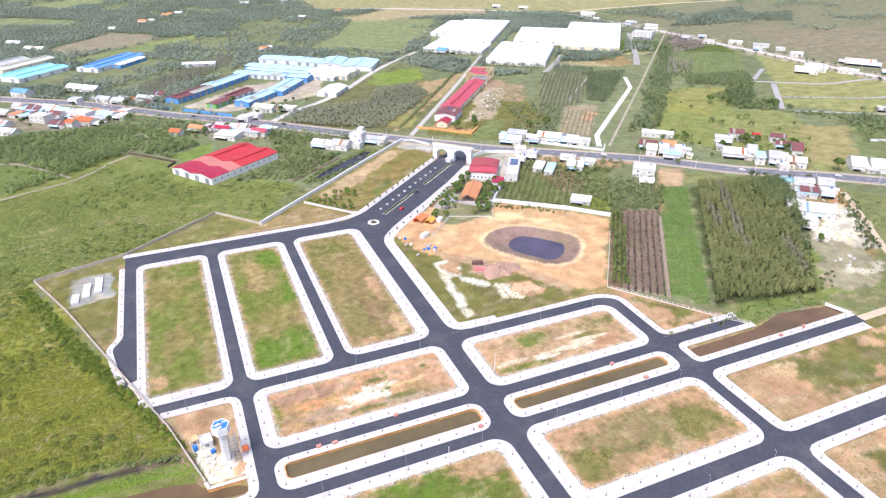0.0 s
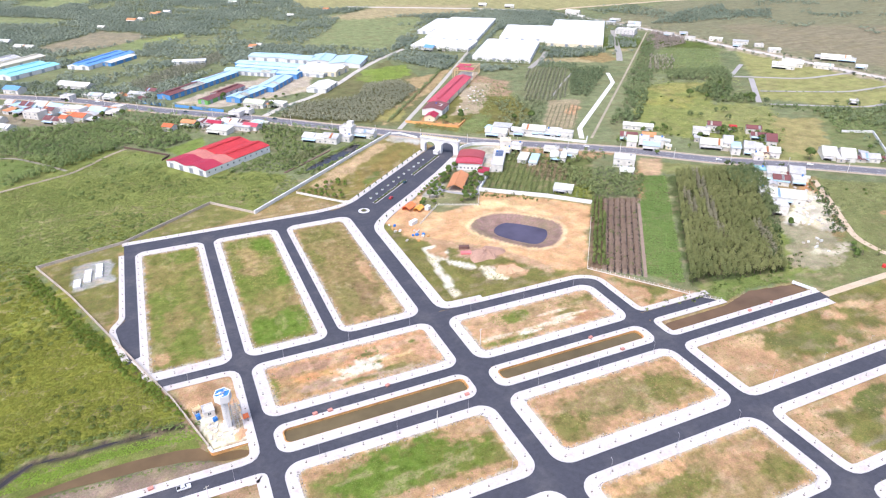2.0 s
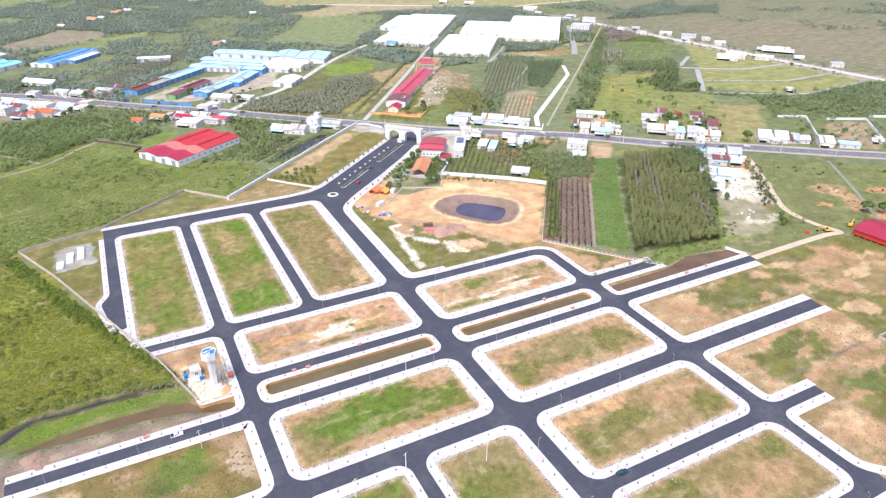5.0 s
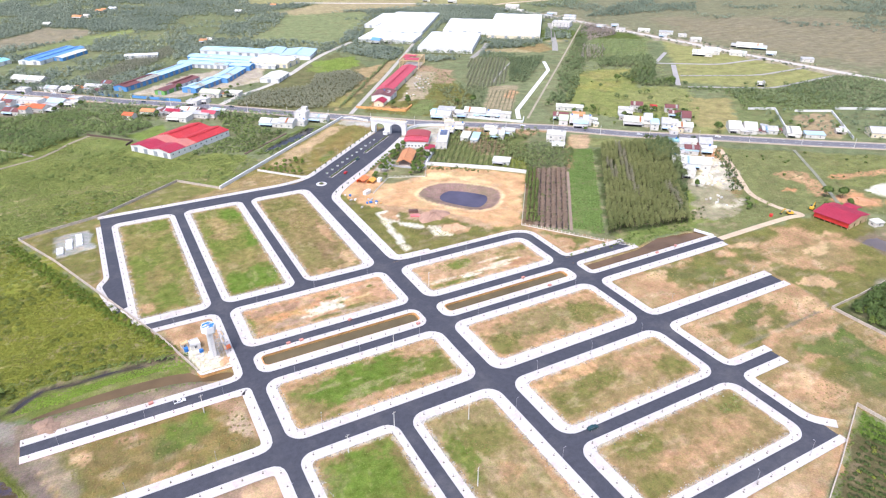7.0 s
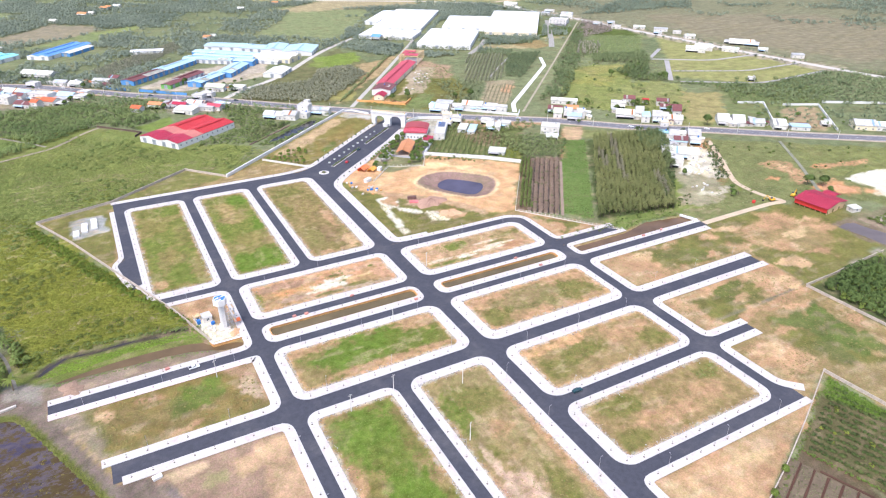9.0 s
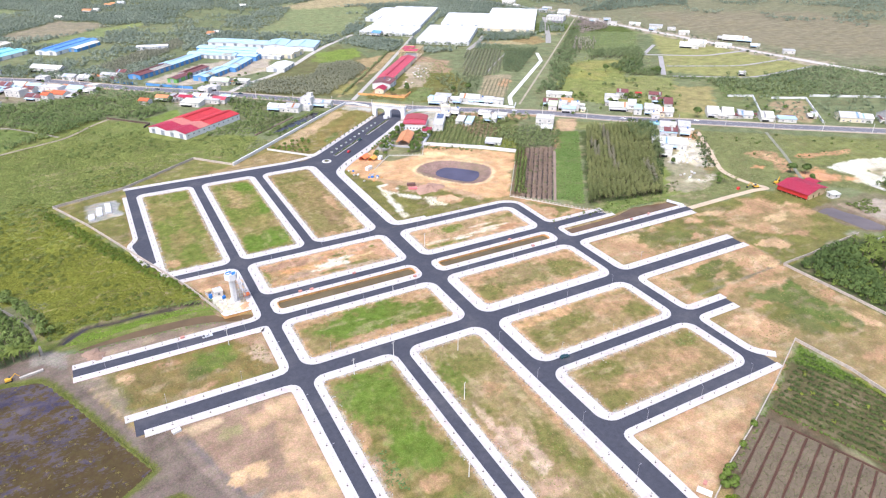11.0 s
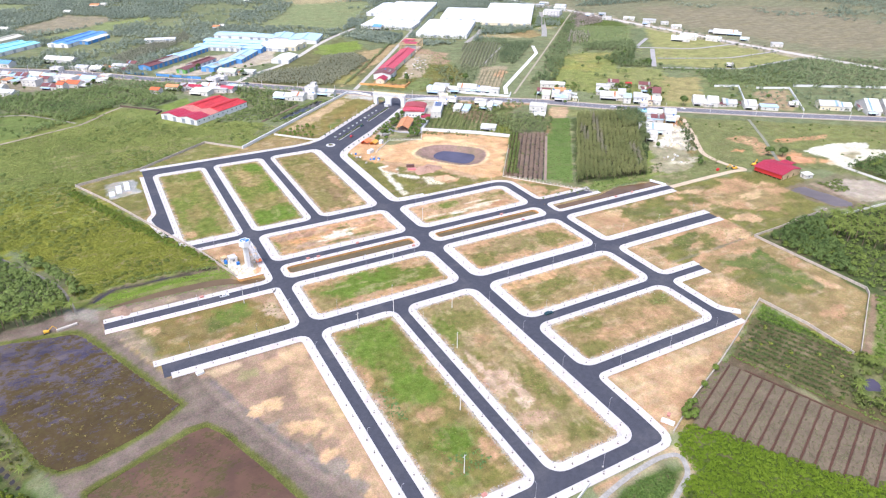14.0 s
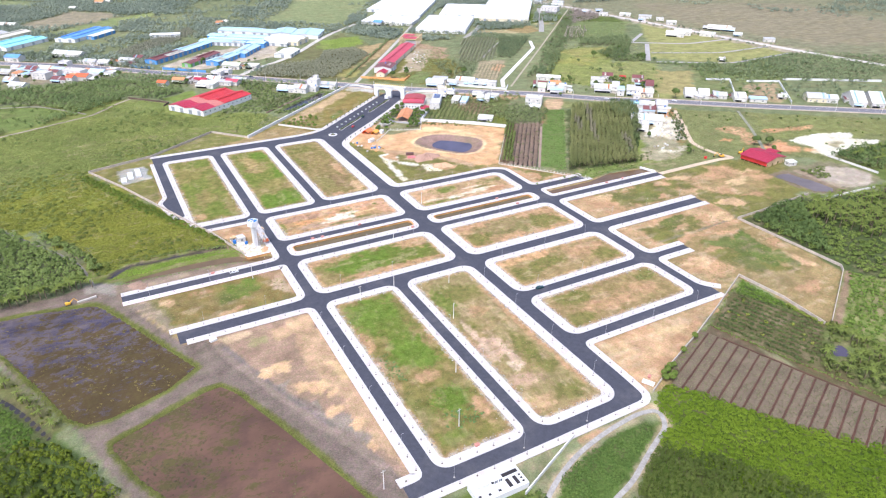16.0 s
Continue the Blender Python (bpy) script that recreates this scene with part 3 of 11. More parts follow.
CLEARING_W, CLEARING_E = [(-129, 588), (-92, 541), (-118, 505), (-210, 465), (-215, 600)], [(-6, 546), (26, 568), (28, 548), (6, 524)]
COVERS = [  # plan, colour, how ragged its edge is (below 0: ragged but crisp)
    (SITE, C_DRY, 0.6),
    ([(-400, 620), (-36, 562), (-3, 527), (40, 470), (78, 450), (41, 387), (16, 416), (-38, 375), (-83, 361), (-46, 277), (-10, 184), (-14, 192), (-80, 204), (-95, 262), (-160, 330), (-400, 420)], (0.18, 0.205, 0.065), 4), ([(-65, 509), (-36, 556), (-4, 521), (-42, 482)], (0.205, 0.245, 0.085), 3), (CLEARING_W, (0.14, 0.18, 0.06), 2), (CLEARING_E, (0.165, 0.215, 0.06), 2), ([(-152, 765), (-42, 672), (-58, 646), (-90, 650), (-152, 690)], (0.25, 0.215, 0.165), 3), ([(28, 614), (84, 590), (76, 562), (28, 576)], (0.27, 0.235, 0.19), 3),
    ([(-160, 330), (-84, 358), (-46, 275), (-12, 190), (-80, 204), (-118, 272), (-150, 290)], (0.2, 0.21, 0.042), 14),
    ([(-400, 200), (-80, 180), (-130, 165), (-400, 100)], C_WOOD, 4),
    ([(-98, 216), (-60, 206), (-12, 204), (-11, 181), (-64, 182), (-80, 184), (-95, 192)], (0.15, 0.175, 0.05), 1), (W_DITCH, (0.07, 0.06, 0.05), 1.0),
    (BUNDS, C_BUND, 0.8), ([(-94, 190), (-78, 183), (-76, 170), (-82, 172), (-93, 180)], (0.27, 0.24, 0.22), 1.5), ([(-140, 184), (-140, 196), (-300, 230), (-300, 212)], C_BUND, 1.5), ([(-150, 172), (-129, 130), (-114, 100), (-104, 76), (-110, 74), (-122, 98), (-150, 140)], (0.14, 0.14, 0.06), 2), ([(-200, 170), (-124, 106), (-117, 88), (-112, 74), (-180, 60)], (0.1, 0.14, 0.035), 2),
    ([(-46, 110), (4, 110), (4, -8), (0, -9), (-5, 11), (-14, 42), (-28, 65), (-36, 85)], (0.305, 0.21, 0.16), 1.5), ([(-10, 108), (4, 108), (4, -6), (-2, 12), (-6, 40), (-10, 70)], (0.42, 0.285, 0.19), 3),
    ([(-22, 104), (2, 106), (2, 94), (-16, 93)], (0.47, 0.32, 0.21), 4), ([(-42, 108), (-26, 108), (-24, 104), (-38, 103)], (0.52, 0.38, 0.26), 1.5), ([(-28, 101), (-20, 101), (-20, 94), (-27, 94)], (0.27, 0.23, 0.13), 3),
    ([(-3, 68), (4, 68), (4, 54), (0, 54)], (0.52, 0.37, 0.22), -2.5), ([(-20, 64), (-24, 60), (-18, 44), (-6, 26), (-3, 15), (-6, 17), (-13, 30), (-20, 46), (-27, 62)], (0.27, 0.22, 0.195), 1.6),
    ([(-44, 104), (-40, 104), (-31, 76), (-22, 51), (-12, 29), (-5, 12), (-1, -1), (-4, -2), (-10, 12), (-18, 30), (-27, 52), (-36, 76)], (0.245, 0.19, 0.165), 1.0), ([(-40.5, 100), (-38.5, 100), (-30, 75.5), (-21.5, 51), (-12, 29), (-13.5, 29), (-23.2, 50), (-31.8, 75)], (0.19, 0.155, 0.15), 0.6),
    ([(-78, 166), (4, 166), (-4, 171), (-14, 176), (-28, 179), (-46, 180), (-64, 181), (-80, 181)], (0.25, 0.19, 0.155), 1.2), ([(-76, 160), (-56, 161), (-50, 126), (-60, 126)], (0.23, 0.185, 0.155), 2),
    ([(-66, 159), (4, 159), (4, 126), (-58, 126)], C_OLIVE, 3),
    ([(-60, 158), (4, 158), (4, 128), (-56, 128)], (0.215, 0.16, 0.065), 3), ([(-32, 152), (-14, 152), (-10, 145), (-16, 136), (-32, 136)], (0.135, 0.175, 0.04), 5), ([(-8, 158), (5, 158), (5, 132), (-3, 132)], (0.33, 0.215, 0.14), 3),
    ([(-20, 223), (4, 223), (4, 180), (-9, 183)], C_TAN, 2), ([(-13, 202), (-6.5, 204), (-4.5, 193), (1.2, 187), (4.5, 181), (-9, 181.5), (-12.5, 194)], (0.74, 0.7, 0.64), 0.8), ([(-2, 203), (3.5, 204), (4.5, 188), (0, 188), (-3.5, 194)], (0.34, 0.28, 0.23), 1.2), ([(-34, 243), (-25.5, 228), (-17.5, 211), (-13.5, 197), (-10.5, 182), (-13, 182), (-17.6, 199), (-24, 218), (-35.5, 240)], (0.27, 0.19, 0.14), 1.0),
    ([(-66, 357), (-43, 358), (-43, 329), (-63, 322)], (0.36, 0.36, 0.36), 1.5), ([(-80, 360), (-41, 370), (-41, 290), (-47, 282)], C_OLIVE, 2), ([(-60, 365), (-38, 373), (15, 412), (39, 388), (10, 376), (-30, 362)], (0.185, 0.18, 0.065), 3),
    ([(-64, 356), (-44, 358), (-44, 330), (-62, 324)], (0.33, 0.33, 0.34), 2),
    ([(104, 335), (140, 372), (192, 361), (252, 310), (197, 238), (112, 232), (104, 240)], C_OLIVE, 2),
    ([(112, 348), (150, 372), (192, 361), (252, 310), (198, 240), (186, 238), (166, 255), (150, 290), (132, 300), (118, 320)], C_SAND, 3),
    ([(150, 290), (168, 258), (186, 240), (170, 238), (130, 246), (128, 276)], C_OLIVE, 5),
    ([(124, 298), (131, 298), (136, 288), (131, 279), (125, 280), (122.5, 266), (122.5, 256), (121.5, 241.5), (117, 240), (117, 251), (119.5, 267), (120.5, 284)], C_WHITE, -1.2), ([(129.5, 278.5), (140.5, 269), (142.5, 262), (138, 263), (129, 274)], C_WHITE, -1.0), ([(144, 264.5), (151, 261), (154.5, 248.5), (150.5, 245), (141, 249.5)], C_WHITE, -1.2), ([(150, 262), (162, 258), (164, 249), (156, 247)], C_SAND, 2), ([(126, 292), (133, 290), (132, 283), (126, 284)], C_GREY, 1.2),
    (spread(SAND_POND, 3.0), (0.68, 0.47, 0.3), -0.8), (spread(SAND_POND, 0.6), (0.27, 0.18, 0.165), -0.5), ([(127, 316), (135, 306), (153, 289), (162, 281), (177, 258), (181, 241), (176, 241), (162, 270), (147, 284), (129, 299)], (0.4, 0.26, 0.17), 1.2), ([(143, 291), (163, 278), (160, 267), (147, 269), (138, 280)], (0.34, 0.22, 0.17), 2), ([(150, 330), (190, 345), (200, 336), (225, 305), (220, 300), (196, 330), (168, 336)], (0.72, 0.47, 0.28), 4),
    ([(41, 387), (93, 373), (104, 382), (190, 460), (179, 507)], (0.21, 0.18, 0.065), 2), ([(41, 387), (73, 406), (98, 380), (93, 373)], (0.3, 0.215, 0.11), 2), ([(84, 417), (105, 438), (139, 469), (166, 493), (171, 484), (135, 448), (112, 424), (92, 410)], (0.46, 0.33, 0.21), 3), ([(125, 432), (150, 452), (172, 466), (160, 440), (130, 405), (112, 398)], (0.24, 0.18, 0.07), 4), ([(120, 412), (140, 428), (134, 412), (122, 400)], (0.13, 0.16, 0.045), 3), ([(168, 496), (192, 474), (200, 484), (186, 506)], C_GREY, 3),
    ([(142, 352), (152, 340), (182, 342), (194, 361), (212, 384), (200, 412), (182, 402), (164, 382)], (0.2, 0.2, 0.11), 2), ([(150, 368), (172, 388), (178, 384), (158, 362)], C_GREY, 1.5), ([(188, 412), (214, 442), (262, 454), (216, 386)], C_GREY, 1),
    ([(193, 361), (254, 438), (312, 394), (258, 313)], (0.135, 0.155, 0.06), 2), ([(245, 385), (252, 397), (270, 397), (274, 372), (260, 354), (244, 364)], (0.2, 0.165, 0.095), 3), ([(242, 340), (270, 340), (256, 314), (236, 330)], (0.2, 0.22, 0.06), 2), ([(262, 440), (330, 390), (312, 385), (250, 420)], C_TAN, 4),
    ([(258, 318), (288, 306), (220, 219), (199, 238)], C_SOIL, 1), ([(312, 342), (335, 332), (234, 201), (222, 219), (288, 306)], (0.15, 0.21, 0.065), 2), ([(315, 342), (332, 334), (351, 361), (337, 368)], C_TAN, 2), ([(288, 306), (314, 342), (317, 338), (292, 303)], C_TAN, 1.5),
    ([(336, 331), (400, 315), (294, 186), (236, 200)], C_WOOD, 2), ([(338, 366), (400, 322), (390, 314), (335, 332)], (0.2, 0.205, 0.09), 3), ([(318, 338), (331, 332), (356, 362), (340, 371)], (0.45, 0.31, 0.21), 2),
    ([(200, 236), (238, 188), (240, 183), (238, 193), (198, 193), (197, 220)], C_TAN, 3), ([(204, 222), (225, 200), (205, 196)], C_OLIVE, 4),
    ([(200, 158), (296, 158), (284, 127), (200, 127)], C_TAN, 4), ([(225, 156), (288, 157), (278, 128), (232, 130)], C_OLIVE, 7),
    ([(200, 109), (284, 109), (282, 80), (226, 76), (200, 78)], C_TAN, 4), ([(210, 106), (250, 100), (270, 108), (244, 84), (214, 80)], C_OLIVE, 5),
    ([(200, 66), (282, 79), (282, 12), (226, -18), (221, 34), (202, 32)], C_DRY, 4), ([(232, 70), (262, 60), (255, 20), (240, 30), (228, 50)], C_OLIVE, 8), ([(204, 64), (224, 60), (226, 40), (204, 36)], C_TAN, 5), ([(284, 84), (292, 120), (268, 112), (266, 88)], C_TAN, 9), ([(212, 83.2), (245, 83.2), (263, 83.8), (282, 85), (282, 86.6), (263, 85), (245, 84.2), (212, 84.2)], (0.2, 0.175, 0.135), 0.4), ([(282, 85), (305, 85), (331, 87), (358, 88), (358, 91), (331, 90), (305, 88), (282, 88)], (0.3, 0.27, 0.25), 0.5), ([(291, 111), (306, 109), (302, 94), (288, 90), (284, 100)], (0.45, 0.34, 0.26), 2),
    ([(110, 23), (200, 23), (220, 33), (186, 17), (132, -5), (110, -14)], C_TAN, 2), ([(114, 20), (170, 20), (140, 2), (116, -4)], (0.47, 0.31, 0.19), -7),
    ([(286, 168), (296, 166), (372, 160), (410, 164), (372, 92), (320, 86), (284, 80), (286, 120)], C_OLIVE, 5), ([(300, 150), (350, 156), (366, 120), (330, 110), (300, 122)], C_TAN, 9), ([(310, 140), (345, 135), (350, 105), (320, 100)], C_DRY, 9),
    ([(380, 126), (440, 126), (441, 78), (374, 78)], (0.2, 0.18, 0.115), 2), ([(399, 118), (422, 115), (435, 102), (436, 89), (421, 79), (399, 79), (389, 90), (393, 105)], (0.38, 0.32, 0.28), -2), (spread(BROWN_POND, 2.6), (0.2, 0.155, 0.115), 0.8), ([(388, 122), (393, 122), (392, 80), (388, 80)], (0.3, 0.225, 0.18), 1), ([(440, 112), (600, 60), (540, 0), (430, 76)], C_GREEN, 4),
    ([(286, 182), (350, 200), (432, 282), (600, 160), (540, 130), (440, 110), (405, 158), (372, 164), (300, 168)], (0.17, 0.18, 0.08), 3), ([(368, 196), (432, 280), (486, 240), (420, 160)], (0.185, 0.195, 0.085), 5), ([(486, 242), (580, 165), (540, 138), (460, 172), (440, 180)], (0.19, 0.2, 0.08), 5),
    ([(240, 180), (262, 186), (292, 181), (300, 186), (296, 192), (240, 199)], (0.15, 0.19, 0.06), 1.5), ([(340, 240), (318, 216), (292, 187), (312, 183), (324, 208), (343, 232)], (0.19, 0.23, 0.07), 1.5), ([(420, 222), (440, 221), (442, 212), (424, 179), (408, 179), (421, 198), (417, 211)], (0.4, 0.25, 0.15), -3), ([(420, 206), (432, 214), (434, 206), (424, 196)], (0.5, 0.32, 0.2), -2), ([(447, 170), (466, 171), (490, 171), (517, 158), (500, 148), (519, 134), (499, 127), (472, 134), (443, 127), (441, 143), (453, 148)], (0.62, 0.58, 0.52), -1.5), ([(470, 150), (490, 158), (500, 152), (480, 143)], (0.56, 0.5, 0.42), -2), ([(468, 146), (486, 150), (484, 142), (470, 140)], (0.34, 0.3, 0.2), 3), ([(415, 168), (440, 172), (444, 145), (420, 150)], C_ORANGE, 6), ([(455, 200), (505, 187), (495, 181), (450, 192)], (0.44, 0.26, 0.15), -2.5),
    ([(366, 262), (396, 308), (432, 284), (366, 204), (330, 206)], C_DRY, 4), ([(326, 203), (334, 213), (347, 213), (358, 200), (347, 189)], (0.5, 0.44, 0.37), -3), ([(332, 233), (384, 261), (407, 269), (390, 247), (366, 227), (358, 207), (341, 187), (324, 183), (304, 192), (322, 212), (339, 222)], (0.3, 0.27, 0.19), -4), ([(328, 202), (346, 198), (344, 191), (332, 194)], (0.54, 0.5, 0.44), -4), ([(357, 247), (370, 247), (405, 261), (384, 235), (373, 212), (362, 216), (355, 231)], (0.5, 0.45, 0.39), -3), ([(345, 236), (384, 258), (380, 246), (352, 226)], (0.64, 0.6, 0.53), -4), ([(404, 272), (424, 284), (410, 262), (398, 262)], C_ORANGE, 5),
    ([(112, -17), (188, -37), (260, -80), (240, -200), (60, -140), (70, -50), (104, -26)], (0.085, 0.125, 0.028), 2), ([(112, -14), (134, -4), (124, -18)], C_DRY, 3),
    ([(38, -38), (78, -25), (98, -28), (88, -38), (60, -52), (40, -60)], (0.085, 0.13, 0.035), 2), ([(0, -18), (40, -32), (40, -60), (10, -60)], C_GREEN, 2),
    ([(172, 9), (128, -6), (121, -17), (166, -82), (240, -150), (300, -130), (205, -86), (190, -62), (178, -30), (176, -8)], (0.13, 0.1, 0.068), 0.6), ([(219, 30), (172, 9), (177, -15), (182, -45), (192, -62), (224, -20)], (0.118, 0.105, 0.055), 1), ([(221, 31), (206, 25), (214, 6), (221, -10)], (0.12, 0.175, 0.04), 1.2), ([(196, -32), (222, -19), (236, -26), (226, -60), (196, -62)], (0.13, 0.16, 0.055), 2), ([(170, 7.6), (178.6, -21), (184, -37), (193, -64), (195, -63), (186, -36), (180.6, -21), (172, 8.6)], (0.13, 0.085, 0.055), 0.5), ([(66, -20.4), (106, -20), (106, -23), (84, -21.5), (66, -25)], C_TAN, 1), ([(30, -44), (46, -32), (62, -25), (80, -21), (98, -19.5), (109, -22), (106, -32), (88, -41), (70, -49), (62, -50), (84, -38), (101, -31), (103, -24.5), (97, -23.6), (80, -25), (62, -29), (49, -35), (36, -44)], (0.37, 0.295, 0.21), 0.8),
    ([(284, 80), (340, 88), (420, 66), (420, -60), (276, -16)], C_WOOD, 2), ([(226, -20), (280, 10), (330, -60), (200, -90)], (0.165, 0.2, 0.065), 3), ([(226, -19), (281, 10), (283, 7.6), (228, -21.6)], (0.24, 0.17, 0.12), 0.6),
    ([(-150, 134), (-131, 116), (-122, 101), (-113.5, 85), (-107, 73), (-103, 64), (-95, 45), (-87, 26), (-70, -20), (-200, -20), (-200, 134)], (0.09, 0.125, 0.04), 1), (grown(SW_DITCH, 1.2), (0.1, 0.085, 0.055), 0.6),
    (spread(POND_A, 1.2), (0.13, 0.14, 0.045), 0.7), (spread(POND_B, 1.3), (0.125, 0.13, 0.045), 0.7),
    # north of the highway
    ([(92, 592), (196, 528), (292, 652), (280, 806), (170, 690)], (0.15, 0.15, 0.075), 3), ([(269, 695), (317, 714), (339, 728), (279, 644), (223, 584), (184, 538), (183, 551), (228, 604), (255, 641)], (0.36, 0.265, 0.155), 5), ([(176, 556), (196, 540), (222, 575), (206, 590)], (0.27, 0.245, 0.1), 4), ([(237, 764), (296, 773), (279, 715), (233, 699), (211, 714)], (0.2, 0.265, 0.065), 5),
    ([(205, 520), (250, 480), (276, 466), (330, 520), (360, 640), (340, 690), (300, 640)], C_OLIVE, 4), ([(257, 518), (277, 535), (291, 526), (262, 489), (244, 481), (236, 489)], (0.165, 0.2, 0.08), 2), ([(212, 532), (238, 506), (250, 512), (228, 545)], C_ORANGE, 4), ([(300, 600), (340, 580), (370, 640), (350, 690)], (0.34, 0.24, 0.17), 6), ([(252, 540), (282, 536), (350, 640), (332, 652)], (0.36, 0.29, 0.22), -4), ([(285, 590), (300, 585), (325, 630), (312, 636)], (0.4, 0.33, 0.26), -5),
    ([(306, 462), (370, 550), (402, 540), (338, 458)], (0.31, 0.26, 0.18), 2), ([(360, 510), (382, 526), (388, 518), (362, 492)], (0.44, 0.27, 0.17), 2),
    ([(396, 442), (440, 500), (490, 554), (536, 562), (583, 542), (516, 471), (560, 440), (480, 350), (410, 395)], (0.215, 0.235, 0.082), 4), ([(490, 548), (535, 556), (578, 540), (545, 520), (500, 520)], (0.27, 0.255, 0.095), 6), ([(450, 500), (480, 520), (520, 500), (480, 470)], (0.27, 0.265, 0.085), 7), ([(450, 392), (480, 360), (560, 440), (540, 470)], (0.23, 0.24, 0.1), 9), ([(470, 400), (520, 440), (500, 470), (450, 430)], (0.24, 0.25, 0.1), 9),
    ([(480, 300), (560, 240), (720, 400), (640, 460)], (0.17, 0.195, 0.09), 4), ([(510, 405), (570, 395), (528, 349), (467, 305), (434, 322), (476, 365)], (0.235, 0.235, 0.1), 6), ([(569, 317), (548, 287), (525, 270), (547, 250), (562, 260), (611, 306)], (0.36, 0.27, 0.18), 3), ([(530, 400), (566, 392), (540, 368), (515, 385)], (0.36, 0.26, 0.14), 5), ([(555, 600), (672, 735), (740, 690), (630, 566)], (0.17, 0.2, 0.095), 3),
    ([(576, 470), (645, 540), (768, 690), (776, 560), (792, 410), (640, 395)], (0.27, 0.265, 0.115), 3), ([(735, 985), (782, 985), (800, 640), (820, 400), (770, 400), (752, 640)], (0.36, 0.31, 0.25), -6),
    ([(10, 696), (87, 766), (175, 770), (150, 690), (52, 660)], (0.42, 0.36, 0.31), 2), ([(-30, 704), (60, 632), (55, 622), (-40, 692)], C_ORANGE, 2),
    ([(300, 1340), (760, 1120), (1060, 1140), (1200, 1600), (300, 1700)], (0.3, 0.28, 0.15), 25), ([(790, 700), (806, 420), (900, 60), (1900, 0), (1900, 900), (1060, 1130), (770, 1000)], (0.2, 0.195, 0.13), 25), ([(820, 640), (860, 420), (1100, 300), (1200, 700), (900, 860)], (0.23, 0.2, 0.145), 30), ([(672, 733), (746, 693), (645, 592), (575, 621)], (0.185, 0.225, 0.095), 3), ([(758, 847), (764, 790), (722, 735), (651, 720), (690, 790)], (0.27, 0.22, 0.19), 5), ([(606, 761), (635, 748), (617, 726), (589, 738)], (0.36, 0.3, 0.19), 2), ([(471, 736), (546, 712), (526, 683), (462, 721)], (0.34, 0.28, 0.17), 3), ([(535, 410), (566, 388), (516, 332), (475, 314), (463, 339)], (0.29, 0.25, 0.12), -7),
    ([(560, 900), (760, 740), (740, 690), (660, 740), (520, 760)], C_GREEN, 8), ([(520, 720), (575, 735), (570, 690), (530, 680)], C_DRY, 4),
    ([(-149, 1089), (-101, 1146), (-68, 1208), (-10, 1161), (2, 1123), (-46, 1059), (-96, 1049), (-123, 1040)], (0.26, 0.225, 0.17), 8), ([(-20, 1090), (56, 1133), (54, 1101), (3, 1050)], (0.23, 0.27, 0.11), 5), ([(-125, 981), (-87, 1012), (-60, 1043), (-23, 1083), (1, 1088), (-9, 1000), (-38, 1042), (-92, 967), (-110, 953)], (0.2, 0.235, 0.11), 8),
    ([(189, 938), (269, 1054), (331, 1190), (460, 1140), (454, 1101), (335, 922), (292, 872), (250, 921)], (0.21, 0.235, 0.125), 14), ([(-230, 1614), (-165, 1706), (-74, 1667), (-173, 1536)], (0.22, 0.25, 0.13), 16), ([(-320, 1400), (-140, 1310), (-100, 1350), (-240, 1450)], (0.21, 0.24, 0.13), 16), ([(307, 1198), (458, 1322), (627, 1251), (581, 1158), (339, 1164)], (0.35, 0.29, 0.185), 12),
]


def blob(x, y, rx, ry, turn=0.0):
    """A lobed plan round a point."""
    c, s = math.cos(turn), math.sin(turn)
    out = []
    for i in range(12):
        a = i * math.pi / 6
        k = 1 + 0.22 * math.sin(3 * a + x) + 0.15 * math.sin(5 * a + y)
        u, v = rx * k * math.cos(a), ry * k * math.sin(a)
        out.append((x + u * c - v * s, y + u * s + v * c))
    return out


